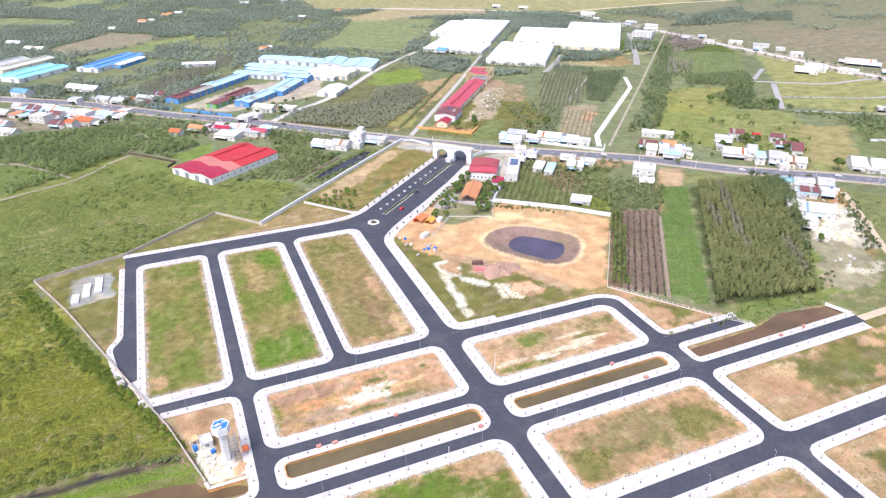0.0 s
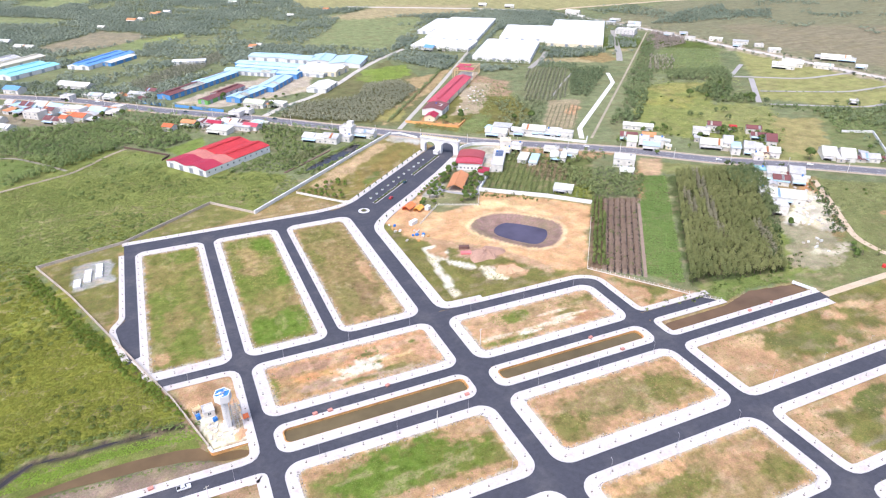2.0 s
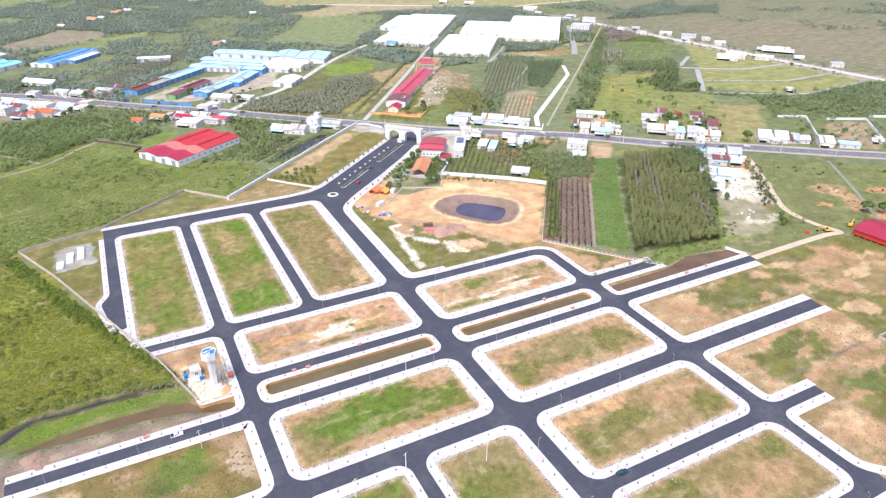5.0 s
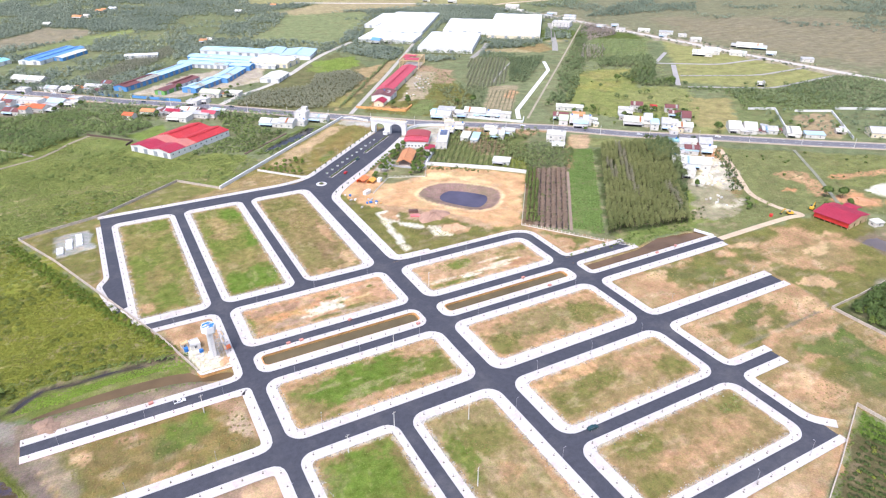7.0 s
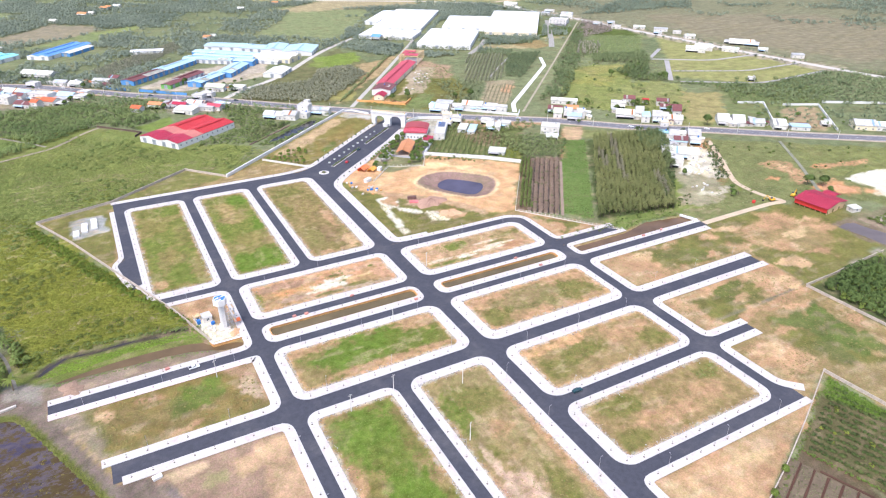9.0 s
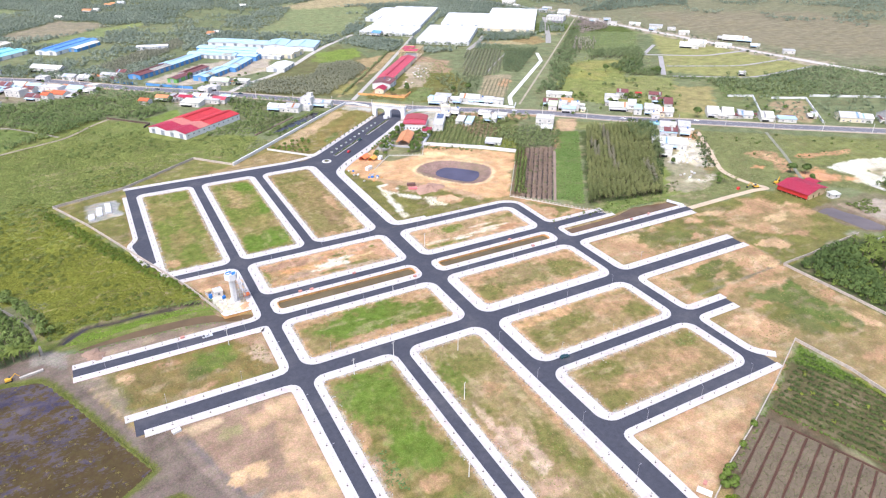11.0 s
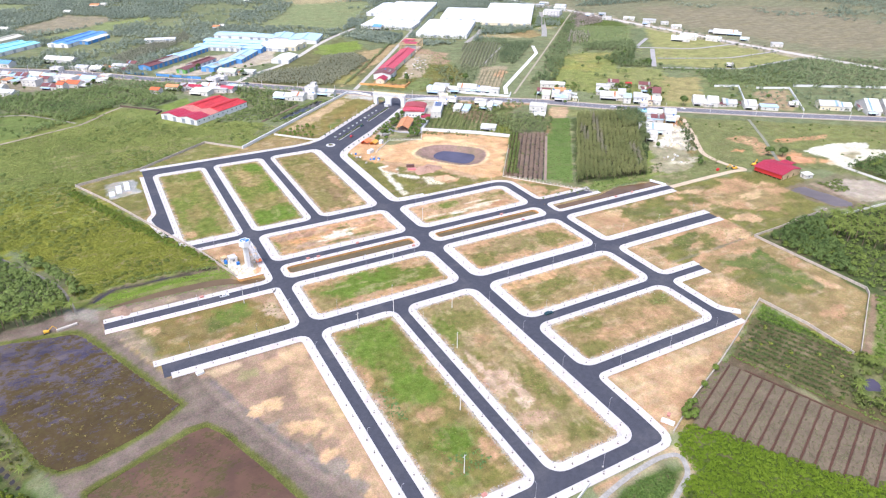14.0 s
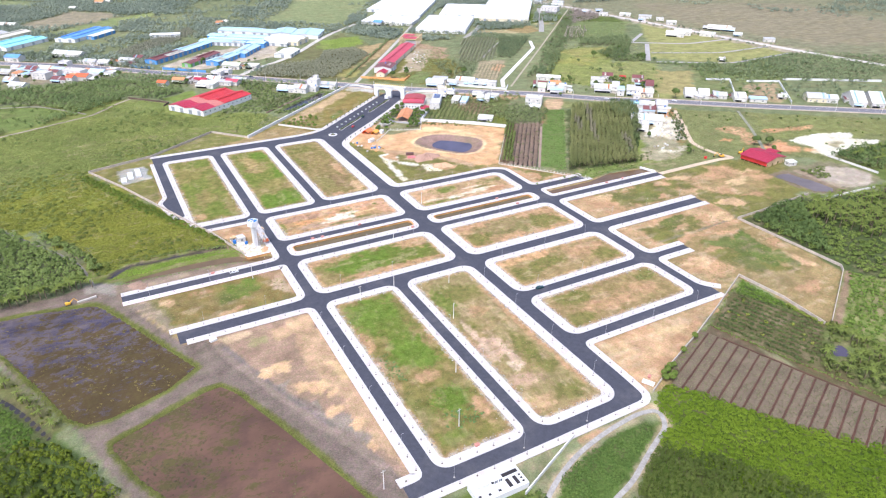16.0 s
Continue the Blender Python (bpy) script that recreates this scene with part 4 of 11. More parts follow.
# bare soil breaking through the grass of the open eastern land
for bx, by, rx, ry, tone in (
    (-19.7, 74.6, 4.6, 4.2, CLAY), (-27.9, 73, 3, 3.2, CLAY), (-16, 57.5, 3.6, 5, CLAY), (-11, 54.5, 4.4, 6, CLAY), (-7, 47, 3.2, 3.8, CLAY), (-9.5, 38.5, 3.4, 3.2, CLAY), (-4.7, 26.2, 3.4, 3.6, CLAY), (-3.6, 12.4, 1.8, 2.6, CLAY),
    (-14.4, 45.4, 2.4, 3.2, (0.27, 0.22, 0.19)), (-8, 31, 2.6, 3, (0.27, 0.22, 0.19)), (-3.8, 18.4, 2, 2.4, (0.28, 0.23, 0.2)), (-1, 143, 3.5, 6, (0.36, 0.27, 0.21)), (-40, 153, 7, 2, (0.32, 0.2, 0.12)),
    (214, 142, 10, 9, C_TAN), (226, 150, 9, 4, C_PALE), (262, 134, 8, 3, C_TAN), (280, 150, 7, 4, C_TAN), (208, 96, 6, 8, C_TAN), (262, 104, 8, 4, C_PALE), (276, 92, 8, 6, C_PALE), (240, 92, 7, 3, C_TAN),
    (300, 152, 12, 3, C_PALE), (318, 142, 10, 4, C_TAN), (334, 128, 12, 5, C_PALE), (312, 120, 9, 6, C_TAN), (340, 150, 10, 3, C_TAN), (352, 138, 8, 3, C_PALE), (300, 104, 9, 6, C_PALE), (326, 106, 9, 3, C_TAN), (290, 130, 6, 6, C_TAN),
    (214, 54, 8, 7, C_PALE), (212, 42, 6, 5, C_TAN), (236, 62, 7, 3, C_TAN), (262, 72, 9, 3, C_TAN), (268, 30, 5, 8, C_PALE), (246, 8, 8, 4, C_TAN), (274, 50, 4, 8, C_TAN), (-56, 150, 4, 4, C_TAN), (-30, 128.5, 9, 1.6, C_TAN), (0, 150, 4, 5, (0.42, 0.29, 0.2)), (-1, 138, 4, 4, (0.36, 0.27, 0.2)),
    (256, 52, 11, 20, (0.12, 0.15, 0.045)), (262, 34, 7, 10, (0.135, 0.155, 0.05)), (246, 66, 9, 5, (0.14, 0.16, 0.055)), (240, 40, 5, 9, (0.15, 0.155, 0.06)), (250, 140, 16, 6, (0.15, 0.155, 0.055)), (240, 100, 16, 5, (0.14, 0.15, 0.05)), (388, 246, 12, 8, (0.64, 0.58, 0.5)), (400, 260, 9, 7, (0.58, 0.52, 0.45)),
    (130, 290, 5, 8, C_TAN), (160, 250, 8, 4, C_TAN), (206, 206, 5, 6, C_TAN), (226, 192, 7, 3, C_TAN), (124, 6, 6, 5, C_PALE), (150, 14, 12, 4, C_PALE), (180, 20, 8, 3, C_TAN), (400, 196, 7, 4, C_ORANGE), (456, 196, 9, 3, C_ORANGE), (392, 240, 6, 9, (0.6, 0.54, 0.46)), (376, 232, 5, 6, (0.62, 0.56, 0.48)),
):
    COVERS.append((blob(bx, by, rx, ry, 0.3 * math.sin(bx)), tone, -2.5))
FLAT = [(-80, 378), (-40, 378), (16, 415), (41, 386), (180, 510), (262, 454), (194, 362), (252, 310), (240, 182), (300, 182), (300, 60), (222, 34), (112, -18), (-6, -18), (-10, 105), (-80, 105)]


def spaced(*stretches):
    out = []
    for a, b, step in stretches:
        out += list(np.arange(a, b, step))
    return np.array(out + [stretches[-1][1]])


def land():
    xs = spaced((-4000, -900, 310), (-900, -300, 15), (-300, -150, 5), (-150, -50, 1.8), (-50, 6, 1.0), (6, 300, 1.8), (300, 540, 3.2), (540, 900, 8), (900, 1500, 20), (1500, 4000, 250))
    ys = spaced((-4000, -300, 300), (-300, -110, 4), (-110, -20, 2.6), (-20, 110, 1.2), (110, 420, 1.6), (420, 720, 3.2), (720, 1150, 8), (1150, 1800, 18), (1800, 4200, 240))
    x, y = [a.ravel() for a in np.meshgrid(xs, ys)]
    col = np.empty((len(x), 3))
    n = fbm(x, y, 90, 1)[:, None]
    # the uncovered land's two tones are raised to stand for distance haze
    col[:] = np.array((0.13, 0.155, 0.085)) * (1 - n) + np.array((0.23, 0.245, 0.14)) * n
    wob = fbm(x, y, 9, 2) - 0.5
    for plan, c, rag in COVERS:
        crisp, rag = rag < 0, abs(rag)
        p = np.array(plan)
        lo, hi = p.min(0) - 3 * rag - 4, p.max(0) + 3 * rag + 4
        k = np.nonzero((x > lo[0]) & (x < hi[0]) & (y > lo[1]) & (y < hi[1]))[0]
        d = inside(plan, x[k], y[k]) + wob[k] * rag * 3.0
        soft = 0.5 if crisp else 0.3 + rag * 0.35
        w = sstep(-soft, soft, d)[:, None]
        col[k] = col[k] * (1 - w) + np.array(c) * w
    # weeds and bare spots at the scale of a few metres
    m = sstep(0.5, 0.75, fbm(x, y, 14, 8))[:, None] * np.where(inside(BUNDS, x, y) > 0, 0.1, 0.35)[:, None]
    grey = col.mean(1, keepdims=True)
    col = col * (1 - m) + (grey * np.array((1.25, 1.05, 0.6))) * m
    near = (np.abs(x - 80) < 240) & (y < 440)
    soil = sstep(0.56, 0.7, fbm(x, y, 5.5, 21) * 0.6 + 0.4 * vnoise(x * 0.35 + y * 0.2, y, 2.4, 22))[:, None] * 0.45 * (near & (x > -98) & (inside(BUNDS, x, y) < 0) & (inside(SAND_POND, x, y) < -4))[:, None]
    col = col * (1 - soil) + np.array((0.5, 0.38, 0.27)) * soil * np.clip(grey / 0.2, 0.5, 1.1) + col * soil * (1 - np.clip(grey / 0.2, 0.5, 1.0)) * 0
    col *= 0.86 + 0.28 * vnoise(x, y, 4.0, 4)[:, None]
    z = -0.14 + np.where(inside(FLAT, x, y) > 0, 0.0, 0.35 * (fbm(x, y, 30, 6) - 0.5))
    for plan, depth, bank in BASINS:
        z -= depth * sstep(0.0, bank, inside(plan, x, y))
    nx, ny = len(xs), len(ys)
    i = (np.arange(ny - 1)[:, None] * nx + np.arange(nx - 1)).ravel()
    me = raw("ground", np.c_[x, y, z], np.c_[i, i + 1, i + 1 + nx, i + nx], col, "cover")
    me.polygons.foreach_set("use_smooth", np.ones(len(me.polygons), bool))
    return tagged(obj("ground", me, M_GROUND), "flat open land of grass, scrub, bare soil and sand", "ground", kind="structure")


land()


def water(name, plan, z, mat, label):
    bm = bmesh.new()
    bm.faces.new([bm.verts.new((x, y, z)) for x, y in plan])
    bmesh.ops.triangulate(bm, faces=bm.faces[:])
    return tagged(part(name, bm, mat, None), label, "water", kind="structure")


water("water_canal_west", W_CANAL, -0.95, water_mat("muddy_canal_water", (0.15, 0.1, 0.05), 0.12), "still brown water of an earth canal")
water("water_ditch", W_DITCH, -0.6, M_DITCH, "narrow grey water in a weedy ditch")
water("water_canal_east", E_CANAL, -0.9, M_CANAL_RED, "brown canal water beside the paved road")
water("water_flooded_field", POND_A, -0.5, M_FLOOD, "shallow purple-grey flood water in a weedy field")
water("water_flooded_plot", POND_B, -0.5, M_FLOOD_RED, "shallow reddish-brown flood water in a bare plot")
SAND_WATER = [(191.5 + (x - 187.5) * 0.68, 293 + (y - 296) * 0.74) for x, y in SAND_POND]
water("water_sand_pond", SAND_WATER, -2.5, M_POND, "dark blue pond water in a sand pit")
water("water_pool", NW_WATER, -0.6, M_DITCH, "dark pool among shrubs beside the wall")
water("water_mud_pond", BROWN_POND, -0.5, water_mat("muddy_pond_water", (0.15, 0.122, 0.115), 0.42), "grey muddy pond behind the red barn")
water("water_dyke_ditch", SW_DITCH, -0.65, M_DITCH, "narrow dark ditch between dyke and green field")
water("water_wood_pool", WOOD_POOL, -0.4, M_DITCH, "small dark pool in a clearing of the wood")
water("water_palm_pool", PALM_POND, -0.5, M_POND, "small dark pool among palms")
water("water_far_pond", [(708, 867), (726, 848), (686, 811), (680, 833)], 0.1, M_POND, "far blue pond by the white factory")

# ---- the estate's roads: asphalt sheets that butt end to end ----
def slab(name, rects, mat, z0, z1, label, category):
    bm = bmesh.new()
    for x0, y0, x1, y1 in rects:
        box(bm, x0, y0, z0, x1, y1, z1)
    return tagged(part(name, bm, mat, None), label, category, kind="structure")


ROADS = [
    (-38, 248, 104.7, 371), (-26, 224.5, 104.7, 248), (104.7, 224.5, 195, 231), (6.3, 182, 195, 224.5),
    (6.3, 168.6, 15, 182), (93.5, 168.6, 107.5, 182), (184.8, 168.6, 199, 182), (6.3, 111.5, 199, 168.6), (195, 183, 238, 189.4),
    (-77, 161.3, 6.3, 167.6), (-57, 111.8, 6.3, 122.6), (6.3, -17.4, 107.6, 111.5), (-2, -17.4, 6.3, -10), (107.6, 26, 199.5, 111.5),
    (199, 161.3, 294, 167.4), (199, 111.5, 283, 122.4), (199.5, 68.6, 223, 75),
]
slab("road", ROADS, M_ASPHALT, -0.3, 0.0, "fresh dark asphalt estate roads between white pavements", "road")
bm = bmesh.new()
prism(bm, [(-38, 250), (-38, 286), (-42.6, 278.5), (-40, 264), (-36.5, 249)], -0.3, 0.0)
tagged(part("road_turning_place", bm, M_ASPHALT, None), "small asphalt turning place at a road's end", "road", kind="structure")
bm = bmesh.new()
prism(bm, [(90, 371.0), (104.7, 371.0), (104.7, 336), (118, 352), (152, 382), (178, 406), (205, 434), (224, 458), (214, 474), (196, 460), (150, 419), (103, 376)], -0.3, 0.004)
tagged(part("road_avenue", bm, M_ASPHALT, None), "broad entrance avenue of dark asphalt", "road", kind="structure")

TOP, KERB = 0.17, 0.3
PITS = []          # where street saplings stand: x, y
CORNERS = []       # road corners that the footways round off


def pave_block(x0, y0, x1, y1, r, wide, label="raised block edge of pale paving slabs"):
    """A raised block's paved rim with its kerb; wide: the rim's widths west, south, east, north."""
    w, s, e, n = wide
    outer = rounded(x0, y0, x1, y1, r)
    rim = rounded(x0 + KERB, y0 + KERB, x1 - KERB, y1 - KERB, r - KERB)
    inner = rounded(x0 + w, y0 + s, x1 - e, y1 - n, max(1.5, r - 3.2))
    root = new("pavement")
    tagged(root, label, "pavement", kind="structure")
    bm = bmesh.new()
    ring(bm, rim, inner, -0.05, TOP)
    part("paving", bm, M_PAVE, root)
    bm = bmesh.new()
    ring(bm, outer, rim, -0.3, TOP + 0.012)
    part("kerb", bm, M_KERB, root)
    mid = [((1.25 * a + 0.75 * c) / 2, (1.25 * b + 0.75 * d) / 2) for (a, b), (c, d) in zip(outer, inner)]
    PITS.extend((x, y) for x, y, _ in along(mid + mid[:1], 7.2, 3.0))
    return x0 + w, y0 + s, x1 - e, y1 - n


def pave_strip(line, wide, side, r=4.0, label="pale paved footway along the asphalt road", mat=None):
    """A raised footway along the road's edge; side: 1 if it lies left of the line, else -1."""
    CORNERS.extend((b, bend([a, b, c], r)[1:-1]) for a, b, c in zip(line, line[1:], line[2:]))
    line = bend(line, r)
    root = new("pavement")
    tagged(root, label, "pavement", kind="structure")
    a, b = sorted((side * KERB, side * wide))
    bm = bmesh.new()
    ribbon(bm, line, b, a, -0.05, TOP)
    part("paving", bm, mat or M_PAVE, root)
    a, b = sorted((0, side * KERB))
    bm = bmesh.new()
    ribbon(bm, line, b, a, -0.3, TOP + 0.012)
    part("kerb", bm, M_KERB, root)
    PITS.extend((x, y) for x, y, _ in along(offset(line, side * wide * 0.4), 7.2, 3.0))


LOTS = []


def lot(x0, y0, x1, y1, base, patches, seed, label, edge=C_TAN, scrape=0.28):
    """A plot of soil and grass inside a paved rim. patches: x, y, half-width, half-depth, colour."""
    LOTS.append((x0, y0, x1, y1))
    step = 0.6
    xs, ys = np.linspace(x0 - 0.2, x1 + 0.2, int((x1 - x0) / step)), np.linspace(y0 - 0.2, y1 + 0.2, int((y1 - y0) / step))
    x, y = [a.ravel() for a in np.meshgrid(xs, ys)]
    col = np.tile(np.array(base), (len(x), 1))
    n = fbm(x, y, 12, seed)
    m = sstep(0.42, 0.66, n)[:, None] * 0.6
    col = col * (1 - m) + np.array(C_DRY) * m
    for px, py, rx, ry, c in patches:
        d = 1 - np.hypot((x - px) / rx, (y - py) / ry) + 1.3 * (fbm(x, y, 7, seed + 11) - 0.5) + 0.9 * (fbm(x, y, 2.2, seed + 12) - 0.5)
        w = sstep(-0.2, 0.4, d)[:, None] * 0.88
        col = col * (1 - w) + np.array(c) * w
    # scraped soil in streaks, dry stalks and darker weeds at a metre or two
    sx, sy = (0.35, 1.0) if (x1 - x0) > (y1 - y0) else (1.0, 0.35)
    bare = sstep(0.56, 0.66, 0.55 * fbm(x * sx, y * sy, 3.2, seed + 20) + 0.45 * fbm(x, y, 9, seed + 21))[:, None] * scrape
    col = col * (1 - bare) + np.array((0.54, 0.395, 0.285)) * bare
    weed = sstep(0.58, 0.74, fbm(x, y, 2.8, seed + 22))[:, None] * 0.45
    col = col * (1 - weed) + col * np.array((0.6, 0.72, 0.42)) * weed
    rim = np.minimum(np.minimum(x - x0, x1 - x), np.minimum(y - y0, y1 - y))
    w = (1 - sstep(0.2, 3.2, rim + 4.0 * (fbm(x, y, 4, seed + 2) - 0.45)))[:, None] * 0.7
    col = col * (1 - w) + np.array(edge) * w
    w = (1 - sstep(0.0, 1.5, rim + 2.2 * (vnoise(x, y, 1.7, seed + 4) - 0.5)))[:, None] * 0.65
    col = col * (1 - w) + np.array((0.48, 0.45, 0.4)) * w
    col *= 0.84 + 0.32 * vnoise(x, y, 2.2, seed + 6)[:, None]
    z = TOP - 0.05 + 0.22 * (fbm(x, y, 6, seed + 7) - 0.45) * sstep(0, 2, rim)
    nx, ny = len(xs), len(ys)
    i = (np.arange(ny - 1)[:, None] * nx + np.arange(nx - 1)).ravel()
    me = raw("lot", np.c_[x, y, z], np.c_[i, i + 1, i + 1 + nx, i + nx], col, "cover")
    me.polygons.foreach_set("use_smooth", np.ones(len(me.polygons), bool))
    tagged(obj("lot", me, M_LOT), label, "building plot", "estate plots", "structure")


# north-western long blocks
q = pave_block(-32.2, 231.0, 5.5, 358.8, 6, (3.4, 5.6, 3.3, 5.4))
lot(*q, (0.17, 0.182, 0.052), [(-18.5, 321, 8, 13, (0.225, 0.19, 0.075)), (-14.7, 276, 6, 9, (0.24, 0.19, 0.08)), (-23.3, 245, 5, 5, C_TAN), (-6, 342, 9, 8, GRASS), (-21, 293, 7, 12, GRASS), (-10.8, 256, 8, 11, GRASS), (-2, 300, 5, 12, C_OLIVE), (-22, 345, 6, 6, C_OLIVE)], 1, "grassy green building plot with dry patches", C_TAN, 0.16)
q = pave_block(11.0, 231.5, 49.2, 358.6, 6, (3.8, 5.1, 4.2, 5.2))
lot(*q, (0.165, 0.178, 0.05), [(27, 325, 7, 17, (0.32, 0.235, 0.115)), (30, 278, 10, 8, (0.24, 0.2, 0.08)), (37.4, 339, 7, 8, C_VIVID), (42, 297, 5, 15, C_VIVID), (29, 251, 15, 13, C_VIVID), (20, 300, 5, 16, GRASS), (41, 272, 4, 7, C_DRY), (24, 310, 5, 6, C_DRY)], 2, "grassy plot with vivid green patches", C_TAN, 0.16)
q = pave_block(54.6, 232.0, 95.9, 358.6, 7, (3.0, 4.8, 6.1, 5.6))
lot(*q, (0.225, 0.18, 0.08), [(76, 262, 9, 16, (0.24, 0.165, 0.095)), (76, 300, 10, 22, (0.25, 0.185, 0.09)), (66, 262, 7, 14, (0.22, 0.19, 0.08)), (85.5, 252, 4.5, 11, C_PALE), (80, 240.5, 6, 2.6, C_PALE), (67.6, 240.5, 4, 2.4, C_TAN), (84, 285, 3, 14, C_TAN), (70, 338, 12, 12, C_OLIVE), (62, 310, 5, 16, C_OLIVE)], 3, "dry olive plot with brown worn patches", C_TAN, 0.2)
# middle blocks
q = pave_block(11.4, 188.5, 96.1, 225.2, 6, (5.2, 4.9, 4.5, 4.4))
lot(*q, (0.49, 0.275, 0.165), [(34, 214, 15, 4, (0.36, 0.225, 0.165)), (32, 207, 9, 3, (0.54, 0.28, 0.14)), (36, 200, 14, 3.2, (0.38, 0.265, 0.205)), (60, 196, 24, 3, (0.4, 0.3, 0.235)), (45, 206, 6, 3, (0.54, 0.33, 0.17)), (57, 204.5, 9.5, 4.2, C_WHITE), (65, 208, 5, 2, C_WHITE), (48, 201, 7, 1.6, (0.7, 0.6, 0.48)), (72, 206, 9, 1.8, (0.62, 0.42, 0.24)), (86, 206, 5, 7, (0.5, 0.3, 0.2)), (74, 214, 14, 3, (0.5, 0.32, 0.22)), (17.5, 205, 2.6, 8, GRASS), (52, 196.4, 8, 2, C_OLIVE), (70, 199, 6, 1.6, C_OLIVE), (61, 212.4, 3.6, 1.4, (0.13, 0.14, 0.05)), (64.6, 205, 1.3, 1.1, (0.12, 0.14, 0.05)), (82.7, 213.5, 1.6, 1.2, GRASS)], 4, "bare orange plot with white rubble and few weeds", C_SAND, 0.34)
q = pave_block(104.4, 187.6, 188.4, 224.2, 7, (5.2, 5.0, 4.8, 4.6))
lot(*q, (0.46, 0.3, 0.195), [(172, 198, 9, 3.4, (0.44, 0.24, 0.15)), (116, 206, 6, 8, (0.5, 0.31, 0.19)), (137, 212, 8, 5.5, GRASS), (174, 212, 11, 4.6, C_OLIVE), (127, 194.6, 13, 3.4, GRASS), (163, 205, 6, 2.6, C_OLIVE), (148, 200, 13, 1.8, (0.72, 0.62, 0.52)), (139, 197.6, 8, 1.2, C_WHITE), (160, 202.6, 12, 1.2, (0.68, 0.56, 0.46)), (122, 200, 9, 1.4, (0.64, 0.52, 0.42)), (154, 208, 9, 1.2, (0.64, 0.5, 0.4))], 5, "sandy plot with green weeds and pale streaks", C_SAND, 0.36)
q = pave_block(12.2, 121.7, 96.6, 161.8, 7, (4.4, 4.7, 5.4, 4.8))
lot(*q, C_OLIVE, [(52, 144, 30, 11, C_VIVID), (72, 140, 14, 10, (0.14, 0.165, 0.04)), (82, 152, 10, 6, C_TAN), (28, 154, 12, 4, C_TAN), (22, 134, 7, 8, (0.26, 0.2, 0.1)), (60, 130, 30, 3, C_TAN)], 6, "green overgrown plot with sandy margins", C_SAND)
q = pave_block(103.6, 120.7, 188.9, 162.4, 7, (6.0, 6.1, 3.9, 5.2))
lot(*q, C_TAN, [(145, 143, 30, 10, (0.2, 0.18, 0.08)), (170, 140, 14, 10, C_OLIVE), (140, 146, 16, 6, (0.27, 0.2, 0.11)), (118, 136, 10, 8, C_OLIVE), (178, 152, 8, 5, C_TAN)], 7, "olive-brown plot with a sandy rim", C_SAND)
q = pave_block(105.2, 74.9, 188.9, 113.4, 7, (5.4, 3.7, 4.5, 4.8))
lot(*q, C_DRY, [(140, 96, 16, 7, C_OLIVE), (165, 98, 14, 8, C_TAN), (122, 90, 10, 7, C_OLIVE), (130, 104, 20, 3, C_SAND), (175, 88, 9, 6, C_OLIVE)], 8, "dry grassy plot with sandy edges", C_SAND)
q = pave_block(105.8, 32.0, 190.0, 69.3, 7, (5.4, 3.4, 4.8, 3.3))
lot(*q, C_DRY, [(150, 52, 30, 10, C_DRY), (128, 58, 14, 6, C_OLIVE), (176, 58, 9, 5, C_OLIVE), (140, 46, 20, 6, C_TAN), (120, 42, 9, 5, C_OLIVE), (165, 50, 10, 6, C_TAN)], 9, "dry straw-coloured grassy plot", C_TAN)
# southern long blocks
q = pave_block(12.4, -10.5, 51.9, 113.9, 6, (3.6, 4.4, 3.1, 4.7))
lot(*q, (0.19, 0.165, 0.06), [(31, 93, 17, 18, C_VIVID), (35, 60, 11, 17, C_VIVID), (35, 22, 9, 9, C_VIVID), (36, 76, 9, 10, GRASS), (18.6, 71, 3.6, 9, C_TAN), (32, 39, 7, 4, C_TAN), (17.4, 55, 3, 8, (0.34, 0.24, 0.17)), (46, 88, 3.6, 12, C_OLIVE), (46, 61, 3.4, 8, C_DRY), (44, 10, 4, 9, C_TAN), (20, 24, 5, 12, (0.17, 0.165, 0.06)), (18, 38, 3, 8, C_DRY), (26, 2, 8, 4, GRASS)], 10, "plot with lush green grass and a few tall weeds", C_TAN, 0.14)
q = pave_block(57.3, -10.5, 98.2, 113.9, 7, (3.5, 4.0, 5.4, 4.9))
lot(*q, (0.27, 0.215, 0.11), [(77, 92, 13, 11, C_OLIVE), (66, 84, 5, 14, GRASS), (78, 71, 7, 6, C_TAN), (67, 62, 6, 5, C_OLIVE), (69, 43, 8, 10, (0.48, 0.33, 0.25)), (66, 52, 2.4, 17, (0.5, 0.36, 0.28)), (73, 36, 2.2, 14, (0.5, 0.36, 0.28)), (70, 26, 3, 4, (0.5, 0.38, 0.3)), (82, 36, 5, 11, C_OLIVE), (70, 17, 7, 6, (0.46, 0.31, 0.23)), (67, 2, 5, 4, C_PALE), (82, 3, 7, 5, C_OLIVE), (84, 22, 5, 6, C_OLIVE), (91, 50, 2.6, 46, C_TAN)], 11, "dry olive plot with reddish raked soil", C_TAN, 0.3)

